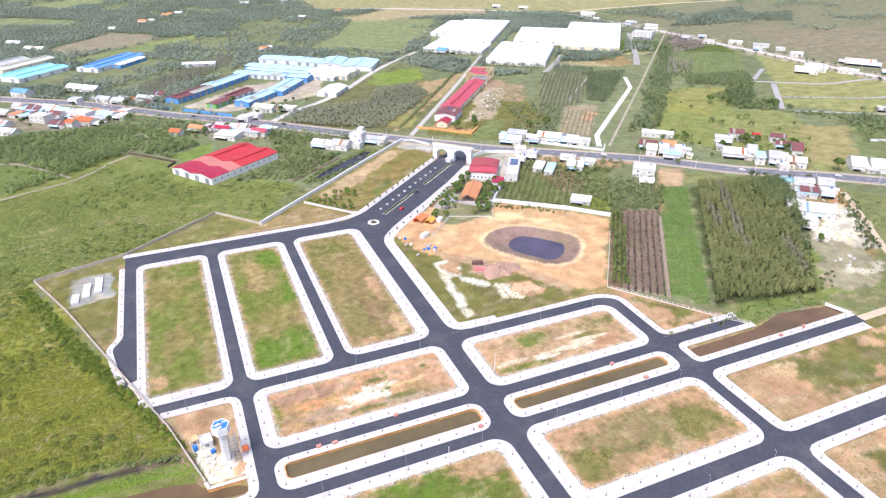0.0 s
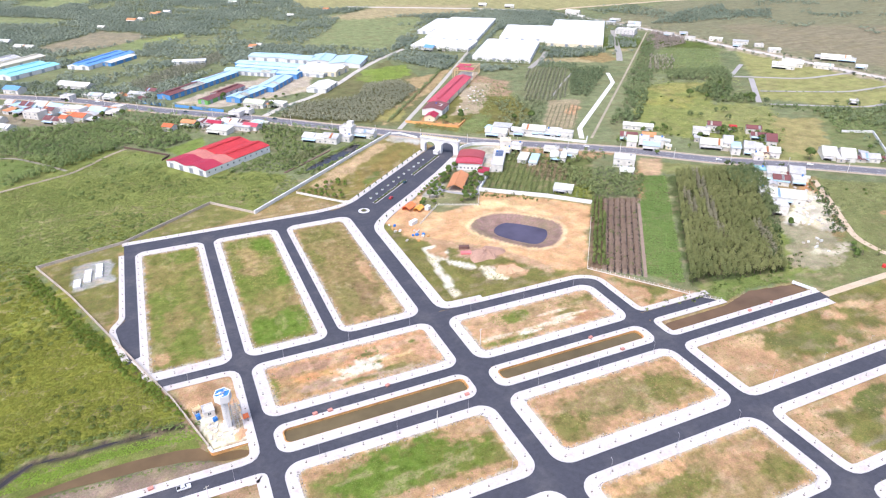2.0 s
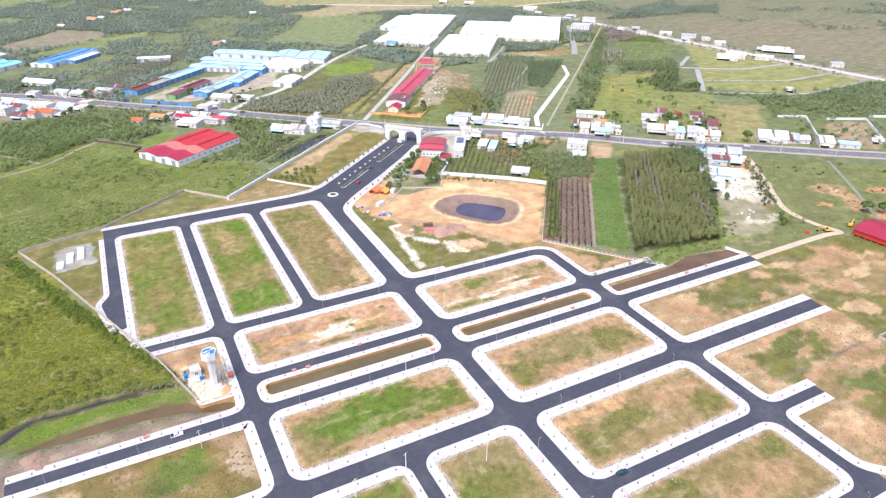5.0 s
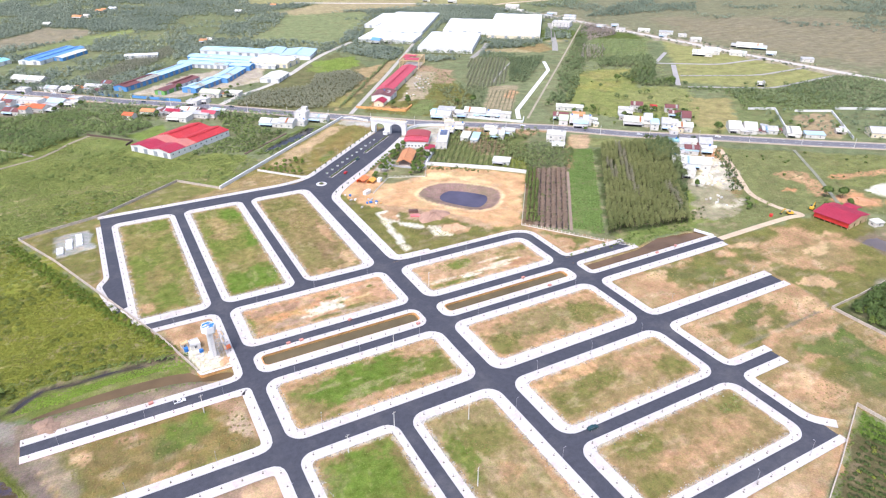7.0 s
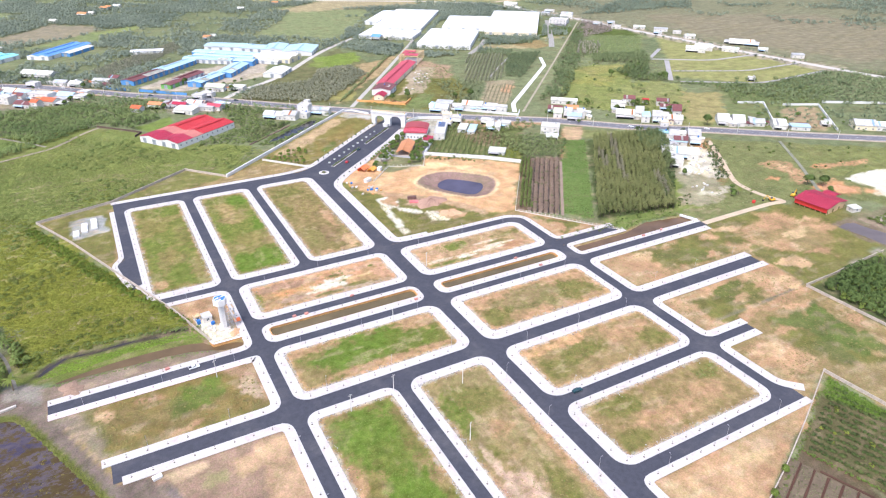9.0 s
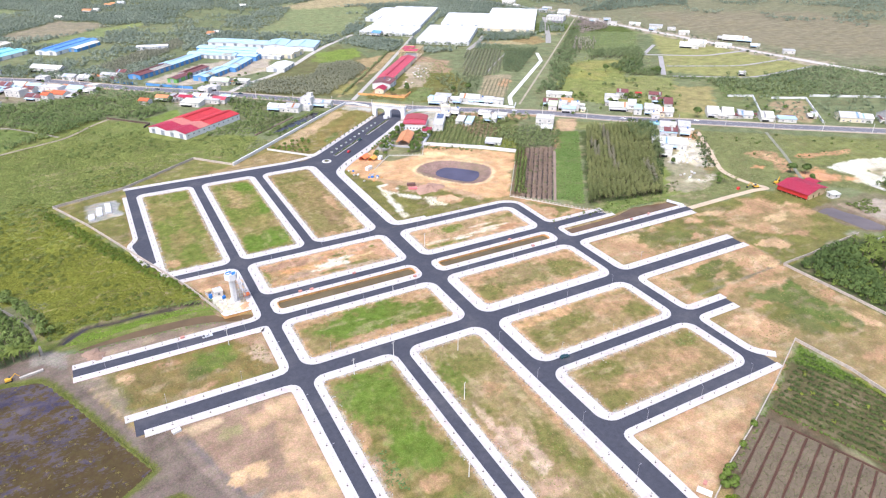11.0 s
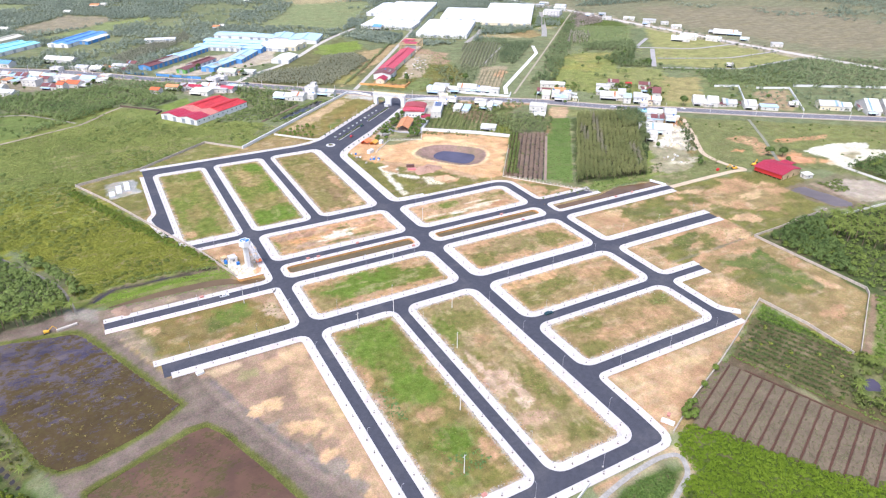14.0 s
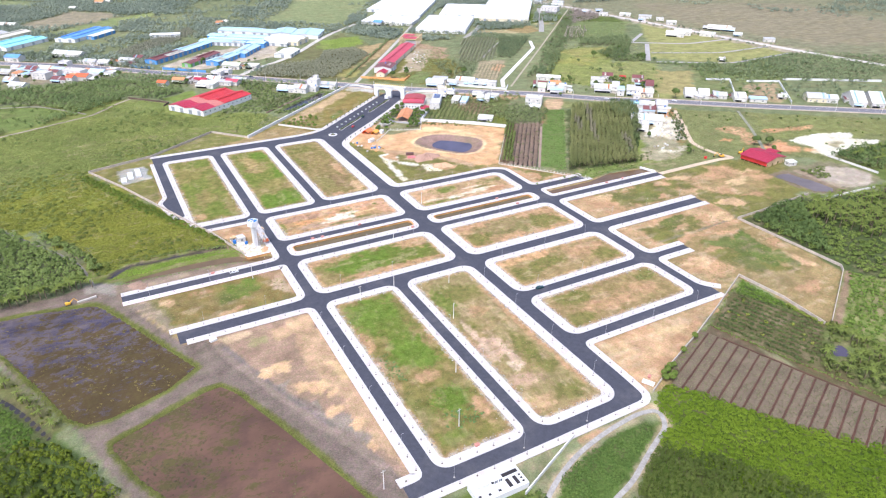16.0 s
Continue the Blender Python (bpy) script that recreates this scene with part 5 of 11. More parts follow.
# canals between the roads: concrete sides with rust-stained faces, water low down
def canal(outer, inner, r):
    x0, y0, x1, y1 = outer
    a, b, c, d = inner
    pave_block(x0, y0, x1, y1, r, (a - x0, b - y0, x1 - c, y1 - d), "paved rim round a walled canal")
    root = new("canal_lining")
    tagged(root, "rust-stained concrete canal walls in a straight basin", "canal", kind="structure")
    plan = rounded(a, b, c, d, max(1.5, r - 3.2))
    bm = bmesh.new()
    ring(bm, grown(plan, 0.55), plan, -2.7, TOP + 0.03)
    part("canal_wall", bm, M_RUST_WALL, root)
    water("water_canal_basin", plan, -0.85, M_CANAL, "still brown water in a walled canal")


canal((12.6, 167.2, 95.4, 183.2), CANAL_1, 5.5)
canal((104.4, 167.4, 188.2, 181.8), CANAL_2, 5.5)

# footways on the outer side of the roads
pave_strip([(-39, 371), (84, 371), (103, 376), (150, 419), (190, 456)], 4.2, 1, 8)
pave_strip([(-38, 358), (-38, 287), (-42.6, 279), (-40, 264), (-36.5, 250)], 2.8, -1, 3)
pave_strip([(203, 432), (178, 406), (152, 382), (118, 352), (104.7, 337), (104.7, 300)], 6, 1, 10)
pave_strip([(104.7, 300), (104.7, 231.5), (130, 230.6)], 6, 1, 9)
pave_strip([(130, 230.6), (187, 230.6), (195, 226), (195, 189.8), (240, 189.6)], 3.4, 1, 6)
pave_strip([(-24, 225.6), (6.7, 225.6), (6.7, 167.6), (-77, 167.4)], 3.6, -1, 7)
pave_strip([(-77, 161.6), (0, 161.6)], 3.8, -1, 7, mat=M_PAVE_PINK)
pave_strip([(0, 161.6), (7, 161.6), (7, 121.4), (-60, 121.4)], 4.2, -1, 7)
pave_strip([(-54, 113.9), (7.1, 113.7), (7.1, -10.6), (-3, -10.6)], 4.2, -1, 6)
pave_strip([(-1, -17.2), (40, -17.1), (106.6, -16.2), (107.2, 0), (107.4, 26.4), (200, 26.4)], 3.4, -1, 5)
pave_strip([(242, 182.8), (195.6, 182.8), (195.6, 167.4), (294, 167.4)], 3.4, 1, 5)
pave_strip([(292, 161.6), (194.8, 161.6), (194.8, 120.4), (284, 120.4)], 5.0, 1, 7)
pave_strip([(284, 113), (195.6, 113), (195.6, 74.4), (224, 74.4)], 4.4, 1, 7)
pave_strip([(223, 69.6), (195.4, 69.6), (195.4, 37), (203, 29)], 4.4, 1, 6)

# the broad paved corner where two footways meet the boundary wall
bm = bmesh.new()
prism(bm, [(-25.6, 231.4), (-26, 233.2), (-31.8, 240), (-31.8, 251.6), (-36.0, 249.6), (-28.6, 232.2)], -0.2, TOP - 0.004)
tagged(part("pavement_corner", bm, M_PAVE, None), "broad pale paved corner by the boundary wall", "pavement", kind="structure")

bm = bmesh.new()
for corner, arc in CORNERS:
    plan = [corner, *arc]
    area = sum(a[0] * b[1] - b[0] * a[1] for a, b in zip(plan, plan[1:] + plan[:1]))
    prism(bm, plan if area > 0 else plan[::-1], -0.3, -0.004)
tagged(part("road_corner", bm, M_ASPHALT, None), "rounded asphalt corners where roads meet", "road", kind="structure")

# ---- walls and fences ----
POST_ME = {}


def wall_run(name, line, h, thick, mat, label, step=4.0, cap=True):
    """A plain wall with piers along a polyline."""
    root = tagged(new(name), label, "wall", kind="structure")
    for a, b in zip(line, line[1:]):
        bm = bmesh.new()
        ribbon(bm, [a, b], thick / 2, -thick / 2, -0.3, h)
        if cap:
            ribbon(bm, [a, b], thick / 2 + 0.08, -thick / 2 - 0.08, h + 0.004, h + 0.12)
        part("wall_panel", bm, mat, root)
    key = (round(h, 2), mat.name)
    if key not in POST_ME:
        bm = bmesh.new()
        box(bm, -thick * 0.65, -thick * 0.65, -0.3, thick * 0.65, thick * 0.65, h + 0.16)
        box(bm, -thick * 0.8, -thick * 0.8, h + 0.16, thick * 0.8, thick * 0.8, h + 0.24, taper=thick * 0.3)
        POST_ME[key] = bpy.data.meshes.new("pier")
        bm.to_mesh(POST_ME[key])
        bm.free()
        POST_ME[key].materials.append(mat)
    for x, y, a in along(line, step):
        o = new("pier", POST_ME[key])
        o.matrix_world = pose(x, y, 0, 0, 0, math.degrees(a))
        o.parent = root


wall_run("wall_west", [(-82.5, 361), (-63.5, 320.5), (-46.5, 278), (-29.6, 236), (-21, 215), (-10.3, 181.5)], 1.5, 0.24, M_OLD_WALL, "weathered concrete boundary wall along the scrub")
wall_run("wall_north", [(-82.5, 361), (-38, 374.8), (16, 415), (41, 386.5)], 1.5, 0.24, M_OLD_WALL, "weathered concrete boundary wall round the estate corner")
wall_run("wall_north_white", [(41, 386.5), (91, 431), (137, 472.5), (179.5, 509)], 2.2, 0.7, M_WHITE, "thick white rendered boundary wall")
wall_run("wall_gate_side", [(179.5, 509), (187, 506), (197, 489)], 1.6, 0.4, M_WHITE, "low white wall beside the entrance")
wall_run("wall_pond_plot", [(193, 361.5), (231.5, 331.5), (252.5, 310)], 2.4, 0.6, M_WHITE, "white wall behind the sand plot", 6)
wall_run("wall_hall_side", [(193, 361.5), (254, 438), (263, 452)], 2.2, 0.5, M_WHITE, "white wall beside the orchard", 6)


def yard_wall():
    """A broad smooth wall: pale top, rust-stained face towards the canal."""
    root = tagged(new("wall_yard"), "white retaining wall with a rust-stained face beside the canal", "wall", kind="structure")
    line = [(-10.6, 181.5), (-9.6, 178.4), (3.4, 178.4)]
    for a, b in zip(line, line[1:]):
        bm = bmesh.new()
        ribbon(bm, [a, b], 0.35, -0.35, -1.6, 0.55)
        part("wall_face", bm, M_RUST_WALL, root, "rust-stained concrete face")
        bm = bmesh.new()
        ribbon(bm, [a, b], 0.75, -0.4, 0.554, 0.72)
        part("coping", bm, M_WHITE, root, "white coping")


yard_wall()
wall_run("wall_field", [(222, 33.5), (186, 17), (158, 5), (132, -5), (119.6, -11.2), (111.2, -15)], 1.3, 0.25, M_OLD_WALL, "low concrete wall between plot and fields")
wall_run("wall_field_east", [(222, 33.5), (224, 8), (221.5, -17.5)], 1.3, 0.22, M_OLD_WALL, "thin concrete boundary wall between orchard and plot", 8)
wall_run("wall_sand_heap", [(442, 130), (441.5, 110), (441, 88)], 1.3, 0.3, M_WALL, "thin white wall beside the white sand", 8)
wall_run("wall_grove", [(357, 87), (331, 86), (305, 84), (281, 83.5), (281.5, 44), (282, 14), (278, 10), (226, -18)], 1.3, 0.22, M_OLD_WALL, "thin concrete boundary wall along the grove", 8)
wall_run("wall_grove_far", [(360, 76.5), (373, 76), (387, 75), (413, 73)], 1.2, 0.3, M_WALL, "white wall piece beyond the pond")
wall_run("wall_south", [(66, -19.5), (47, -27.7), (34, -33.4)], 1.4, 0.25, M_WALL, "low pale wall by the treatment works")
wall_run("wall_plot_divider", [(73.5, 409.5), (99, 380.5), (105, 378.5)], 1.2, 0.3, M_WALL, "low wall across the grass plot")
wall_run("wall_orange", [(205, 537), (243, 503), (257, 518)], 1.8, 0.7, surface("orange_wash", (0.75, 0.38, 0.14), vary=0.15), "orange washed compound wall")
wall_run("wall_blue", [(-18, 709), (-1, 690)], 2.4, 0.5, M_BLUE_WALL, "blue painted factory yard wall")
wall_run("wall_blue_front", [(12, 680), (54, 641)], 2.4, 0.5, M_BLUE_WALL, "blue factory wall along the highway")
wall_run("wall_highway_plot", [(276, 466), (324, 419), (333, 430)], 1.8, 0.6, M_WHITE, "white plot wall along the highway", 6)
wall_run("wall_red_factory", [(-36, 563), (-3, 528), (-9, 518)], 1.4, 0.4, surface("dark_brown_wall", (0.13, 0.09, 0.07), vary=0.25), "dark brown wall by the red-roofed factory")
wall_run("wall_far_plots", [(551, 351), (575, 339), (512, 276)], 1.8, 0.6, M_WHITE, "white wall of a far plot", 8)
wall_run("wall_far_yard", [(586, 324), (618, 307), (554, 244)], 1.8, 0.6, M_WHITE, "white wall of a far yard", 8)
wall_run("wall_far_line", [(631, 311), (724, 254)], 2.0, 0.8, M_WHITE, "long white far wall", 8)
wall_run("wall_canal_end", [(289, 179.5), (293, 169)], 0.9, 0.9, M_WHITE, "white concrete end wall of the canal", 12)


def post_fence(line, h, label, step=2.6):
    """Concrete posts with thin rails."""
    root = tagged(new("fence_post_and_rail"), label, "fence", kind="structure")
    bm = bmesh.new()
    box(bm, -0.09, -0.09, -0.4, 0.09, 0.09, h)
    me = bpy.data.meshes.new("post")
    bm.to_mesh(me)
    bm.free()
    me.materials.append(M_WALL)
    for x, y, a in along(line, step):
        o = new("post", me)
        o.matrix_world = pose(x, y, 0, 0, 0, math.degrees(a))
        o.parent = root
    for z in (0.35, 0.8, 1.25):
        for a, b in zip(line, line[1:]):
            bm = bmesh.new()
            ribbon(bm, [a, b], 0.03, -0.03, z, z + 0.06)
            part("rail", bm, M_CONC, root)
    bm = bmesh.new()
    ribbon(bm, line, 0.12, -0.12, -0.4, 0.12)
    part("plinth", bm, M_WALL, root)


post_fence([(252.5, 310), (197.5, 237.5), (235, 187.5), (241, 182)], 1.6, "thin concrete post fence round the sand plot")
post_fence([(134, 328), (156, 351), (181, 340), (193, 361)], 1.4, "white post fence between garden and sand", 3.0)


# ---- buildings ----
def unit_mesh(name, mat, *boxes):
    bm = bmesh.new()
    for b in boxes:
        box(bm, *b)
    me = bpy.data.meshes.new(name)
    bm.to_mesh(me)
    bm.free()
    me.materials.append(mat)
    return me


# a window and a door, 1.4 and 1.2 m wide, that face -y and stand proud of the wall
WIN_FRAME = unit_mesh("window", M_WHITE, (-0.75, -0.08, 0, -0.63, 0.02, 1.4), (0.63, -0.08, 0, 0.75, 0.02, 1.4), (-0.63, -0.08, 1.28, 0.63, 0.02, 1.4), (-0.85, -0.16, -0.1, 0.85, 0.02, 0), (-0.04, -0.07, 0, 0.04, 0.02, 1.28))
WIN_PANE = unit_mesh("pane", M_GLASS, (-0.63, -0.04, 0.0, 0.63, 0.01, 1.28))
DOOR_ME = unit_mesh("door", surface("brown_door", (0.16, 0.09, 0.05)), (-0.6, -0.06, 0, 0.6, 0.02, 2.1))
GATE_ME = unit_mesh("roller_door", surface("grey_roller_door", (0.36, 0.39, 0.43), wave=8, wave_axis="Z"), (-2.0, -0.08, 0, 2.0, 0.02, 3.8), (-2.1, -0.25, 3.8, 2.1, 0.02, 4.15))


def openings(root, length, y, turn, z, n, what="window"):
    for i in range(n):
        x = length * ((i + 0.5) / n - 0.5)
        m = pose(0, 0, 0, 0, 0, turn) @ pose(x, -y, z)
        if what == "window":
            o = new("window", WIN_FRAME)
            o.parent, o.matrix_local = root, m
            g = new("pane", WIN_PANE)
            g.parent = o
        else:
            o = new(what, DOOR_ME if what == "door" else GATE_ME)
            o.parent, o.matrix_local = root, m


def gable(bm, l, w, z, rise, over=0.5, thick=0.18, x0=None, x1=None):
    """Two roof slopes with their ridge along x."""
    a, b = (-l / 2 - over if x0 is None else x0), (l / 2 + over if x1 is None else x1)
    drop = rise * over / (w / 2)
    for s in (1, -1):
        pts = [(0, z + rise), (s * (w / 2 + over), z - drop), (s * (w / 2 + over), z - drop + thick), (0, z + rise + thick)]
        va = [bm.verts.new((a, y, h)) for y, h in pts]
        vb = [bm.verts.new((b, y, h)) for y, h in pts]
        for i in range(4):
            j = (i + 1) % 4
            bm.faces.new((va[i], va[j], vb[j], vb[i]))
        bm.faces.new(va[::-1])
        bm.faces.new(vb)


def gable_walls(bm, l, w, h, rise):
    a, b = -l / 2, l / 2
    pts = [(-w / 2, -0.4), (w / 2, -0.4), (w / 2, h), (0, h + rise - 0.02), (-w / 2, h)]
    va, vb = [bm.verts.new((a, y, z)) for y, z in pts], [bm.verts.new((b, y, z)) for y, z in pts]
    for i in range(5):
        j = (i + 1) % 5
        if i not in (2, 3):
            bm.faces.new((va[i], va[j], vb[j], vb[i]))
    bm.faces.new(va[::-1])
    bm.faces.new(vb)


def house(x, y, rz, l, w, h, kind, roof, wall, label, group="houses along the highway", name="house"):
    """A small building; kind: gable, flat or lean."""
    root = thing(name, x, y, -0.05, rz, label, "house", group)
    wall = M_PLASTER if wall is M_WHITE else wall
    roof = (R_WORN if int(x * 3 + y) % 3 else R_WHITE) if roof is R_WHITE else M_FLAT_ROOF if roof is M_WHITE else roof
    bm = bmesh.new()
    if kind == "gable":
        rise = 0.22 * w
        gable_walls(bm, l, w, h, rise)
        part("wall", bm, wall, root)
        bm = bmesh.new()
        gable(bm, l, w, h, rise)
        part("roof", bm, roof, root)
    elif kind == "lean":
        box(bm, -l / 2, -w / 2, -0.4, l / 2, w / 2, h)
        part("wall", bm, wall, root)
        bm = bmesh.new()
        m = Matrix.Translation((0, 0, h + 0.35)) @ Euler((radians(5), 0, 0)).to_matrix().to_4x4()
        box(bm, -l / 2 - 0.4, -w / 2 - 0.6, -0.06, l / 2 + 0.4, w / 2 + 0.5, 0.06, m)
        part("roof", bm, roof, root)
    else:
        box(bm, -l / 2, -w / 2, -0.4, l / 2, w / 2, h)
        part("wall", bm, wall, root)
        bm = bmesh.new()
        box(bm, -l / 2 - 0.12, -w / 2 - 0.12, h, l / 2 + 0.12, w / 2 + 0.12, h + 0.18)
        ring(bm, rounded(-l / 2 - 0.12, -w / 2 - 0.12, l / 2 + 0.12, w / 2 + 0.12, 0.1, 2), rounded(-l / 2 + 0.15, -w / 2 + 0.15, l / 2 - 0.15, w / 2 - 0.15, 0.1, 2), h + 0.18, h + 0.7)
        part("roof", bm, roof, root)
    for k in range(max(1, int(h // 3.1))):
        z = 0.95 + 3.1 * k
        openings(root, l, w / 2, 0, z, max(1, int(l / 6)))
        openings(root, w, l / 2, -90, z, max(1, int(w / 8)))
    openings(root, l * 0.2, w / 2 + 0.05, 180, 0, 1, "door")
    pick = int(abs(x) * 7 + abs(y) * 3)
    if l > 7 and pick % 5 < 3:
        # dark block for an open shop's shade, under a sheet awning on two posts
        a, b = (-l / 2 + 0.6, l / 2 - 0.6) if pick % 2 else (-l / 2 + 0.6, l * 0.12)
        bm = bmesh.new()
        box(bm, a, -w / 2 - 0.14, -0.1, b, -w / 2 + 0.3, 2.5)
        part("shopfront", bm, M_DARK, root, "dark block for the shade in an open shopfront")
        bm = bmesh.new()
        tilt = Matrix.Translation((0, -w / 2, 2.75)) @ Euler((radians(9), 0, 0)).to_matrix().to_4x4()
        box(bm, a - 0.4, -2.6, -0.03, b + 0.4, 0.0, 0.05, tilt)
        part("awning", bm, (R_GREY, R_WORN, R_SKY, R_TILE, R_MAROON)[pick % 5], root)
        for px in (a, b):
            bm = bmesh.new()
            tube(bm, (px, -w / 2 - 2.4, -0.3), (px, -w / 2 - 2.4, 2.35), 0.06, 0.06, 6)
            part("post", bm, M_METAL, root)
    if kind == "flat" and l > 6 and w > 5:
        tx, ty = l * 0.28 * (1 if pick % 2 else -1), w * 0.2
        bm = bmesh.new()
        tube(bm, (tx, ty, h + 0.1), (tx, ty, h + 0.9), 0.75, 0.75, 4)
        part("tank_stand", bm, M_CONC, root)
        bm = bmesh.new()
        tube(bm, (tx, ty, h + 0.9), (tx, ty, h + 2.1), 0.6, 0.6, 12)
        tube(bm, (tx, ty, h + 2.1), (tx, ty, h + 2.3), 0.6, 0.2, 12)
        part("roof_tank", bm, M_METAL if pick % 3 else M_TARP_BLUE, root, "round roof water tank")
    elif kind == "gable":
        bm = bmesh.new()
        tube(bm, (-l / 2 - 0.45, 0, h + 0.22 * w + 0.2), (l / 2 + 0.45, 0, h + 0.22 * w + 0.2), 0.14, 0.14, 6)
        part("ridge_cap", bm, roof, root)
        if l > 10 and roof in (R_GREY, R_WORN, R_WHITE, R_MAROON):
            # a strip of newer sheets on the near slope
            bm = bmesh.new()
            sx = l * (0.3 * ((pick % 3) - 1))
            vs = [bm.verts.new(p) for p in ((sx, -w / 2 - 0.4, h + 0.12), (sx + 1.8, -w / 2 - 0.4, h + 0.12), (sx + 1.8, -0.1, h + 0.22 * w + 0.2), (sx, -0.1, h + 0.22 * w + 0.2))]
            face = bm.faces.new(vs)
            bmesh.ops.solidify(bm, geom=[face], thickness=0.05)
            part("roof_patch", bm, (R_SKY, R_WORN, R_GREY, R_TILE)[pick % 4], root)
    return root


def shed(x, y, rz, l, w, h, rise, roof, wall, label, vent=True, doors=3, windows=6, bays=1, name="factory_shed", band=None):
    """A long steel shed with gabled bays side by side."""
    root = thing(name, x, y, -0.05, rz, label, "factory")
    bw = w / bays
    for k in range(bays):
        off = Matrix.Translation((0, (k + 0.5) * bw - w / 2, 0))
        bm = bmesh.new()
        gable_walls(bm, l, bw, h, rise)
        bm.transform(off)
        part("wall", bm, wall, root)
        bm = bmesh.new()
        gable(bm, l, bw, h, rise, over=0.5 if bays == 1 else 0.02)
        bm.transform(off)
        part("roof", bm, roof, root)
        if vent:
            bm = bmesh.new()
            gable(bm, l * 0.86, 2.4, h + rise + 0.55, 0.4, 0.3)
            box(bm, -l * 0.43, -0.9, h + rise - 0.2, l * 0.43, 0.9, h + rise + 0.6)
            bm.transform(off)
            part("ridge_vent", bm, roof, root)
    if band is not None:
        bm = bmesh.new()
        ring(bm, rounded(-l / 2 - 0.06, -w / 2 - 0.06, l / 2 + 0.06, w / 2 + 0.06, 0.05, 2), rounded(-l / 2, -w / 2, l / 2, w / 2, 0.05, 2), 0, h * 0.55)
        part("wall_band", bm, band, root)
    gap = 0.1 if band is not None else 0.0
    openings(root, l, w / 2 + gap, 0, 0, doors, "roller_door")
    openings(root, l, w / 2 + gap, 180, h * 0.6, windows)
    openings(root, w, l / 2 + gap, -90, 0, max(1, bays), "roller_door")
    openings(root, w, l / 2 + gap, 90, 0, max(1, bays), "roller_door")
    return root


# the red-roofed factory: two bays, its roof sheeted in three ages of red
R_OLD_RED = roof_mat("crimson_old_roof_sheet", (0.4, 0.03, 0.062))


def red_factory():
    root = thing("red_roofed_factory", 33.6, 504, -0.05, 35.2, "white factory with a two-bay roof of bright and faded red sheets", "factory")
    for k in (-1, 1):
        off = Matrix.Translation((0, k * 11, 0))
        bm = bmesh.new()
        gable_walls(bm, 66, 22, 5.0, 2.0)
        bm.transform(off)
        part("wall", bm, M_WHITE, root)
        for a, b, mat, name in ((-33.5, -16, R_OLD_RED, "roof_old"), (-16, -4, R_PINK, "roof_faded"), (-4, 33.6, R_RED, "roof")):
            bm = bmesh.new()
            gable(bm, 66, 22, 5.05 + (0.25 if mat is R_RED else 0), 2.0, 0.02, 0.2, a, b)
            bm.transform(off)
            part(name, bm, mat, root)
        bm = bmesh.new()
        box(bm, -2, -1.1, 6.6, 31, 1.1, 7.7)
        gable(bm, 34, 2.6, 7.7, 0.45, 0.4, 0.15, -3, 32)
        bm.transform(off)
        part("ridge_vent", bm, R_RED, root)
    openings(root, 66, 22, 0, 2.4, 11)
    openings(root, 44, 33, -90, 0, 4, "roller_door")


red_factory()
# the blue and white factories north of the highway
def roof_strip(root, w, h, rise, x0, x1, side, mat, off=0.0):
    """A stretch of other sheets laid over one slope of a gabled roof; side: -1 or 1."""
    bm = bmesh.new()
    lo, hi, up = side * (w / 2 + 0.35), side * 0.3, 0.24
    drop = rise * 0.35 / (w / 2)
    vs = [bm.verts.new(p) for p in ((x0, off + lo, h - drop + up), (x1, off + lo, h - drop + up), (x1, off + hi, h + rise + up - 0.03), (x0, off + hi, h + rise + up - 0.03))]
    face = bm.faces.new(vs if side < 0 else vs[::-1])
    bmesh.ops.solidify(bm, geom=[face], thickness=0.06)
    part("roof_sheeting", bm, mat, root)


o = shed(23, 735, 45, 56, 17, 5.0, 1.5, R_MAROON, M_BLUE_WALL, "long blue shed with a maroon and white roof", True, 6, 8)
roof_strip(o, 17, 5.0, 1.5, -4, 27, -1, R_WORN)
o = shed(63, 778, 46, 60, 19, 5.0, 1.5, R_SKY, M_BLUE_WALL, "long blue shed with a pale and maroon roof", True, 6, 8)
roof_strip(o, 19, 5.0, 1.5, -12, 26, 1, R_MAROON)
o = shed(134, 818, -41, 90, 20, 6.0, 1.4, R_SKY, M_BLUE_WALL, "long pale-blue roofed factory shed", True, 6, 10)
roof_strip(o, 20, 6.0, 1.4, -20, -14, -1, R_WORN)
shed(128, 803, -41, 84, 12, 5.0, 1.2, R_SKY, M_BLUE_WALL, "narrow pale-blue roofed bay beside the long shed", False, 6, 8)
o = shed(107, 795, -38, 66, 14, 5.2, 1.3, R_SKY, M_WHITE, "long white-walled shed with a pale blue roof", True, 8, 8)
roof_strip(o, 14, 5.2, 1.3, 14, 28, -1, R_WORN)
shed(149, 870, -36, 64, 24, 5.6, 1.8, R_SKY, M_WHITE, "pale-blue roofed factory building", True, 4, 6)
shed(178, 846, -38, 34, 26, 5.2, 1.6, R_SKY, M_WHITE, "rear wing with pale blue roof sheets", False, 3, 4)
shed(203, 832, 62, 42, 28, 5.2, 1.8, R_SKY, M_WHITE, "pale blue gabled factory shed", True, 4, 6)
shed(230, 806, 60, 48, 40, 5.2, 2.0, R_SKY, M_WHITE, "pale blue gabled factory shed beside the lane", True, 4, 6)
shed(188, 772, -43, 52, 34, 6.0, 1.6, R_WHITE, M_CREAM, "white factory building with sky-blue gutters", True, 6, 8, 2)
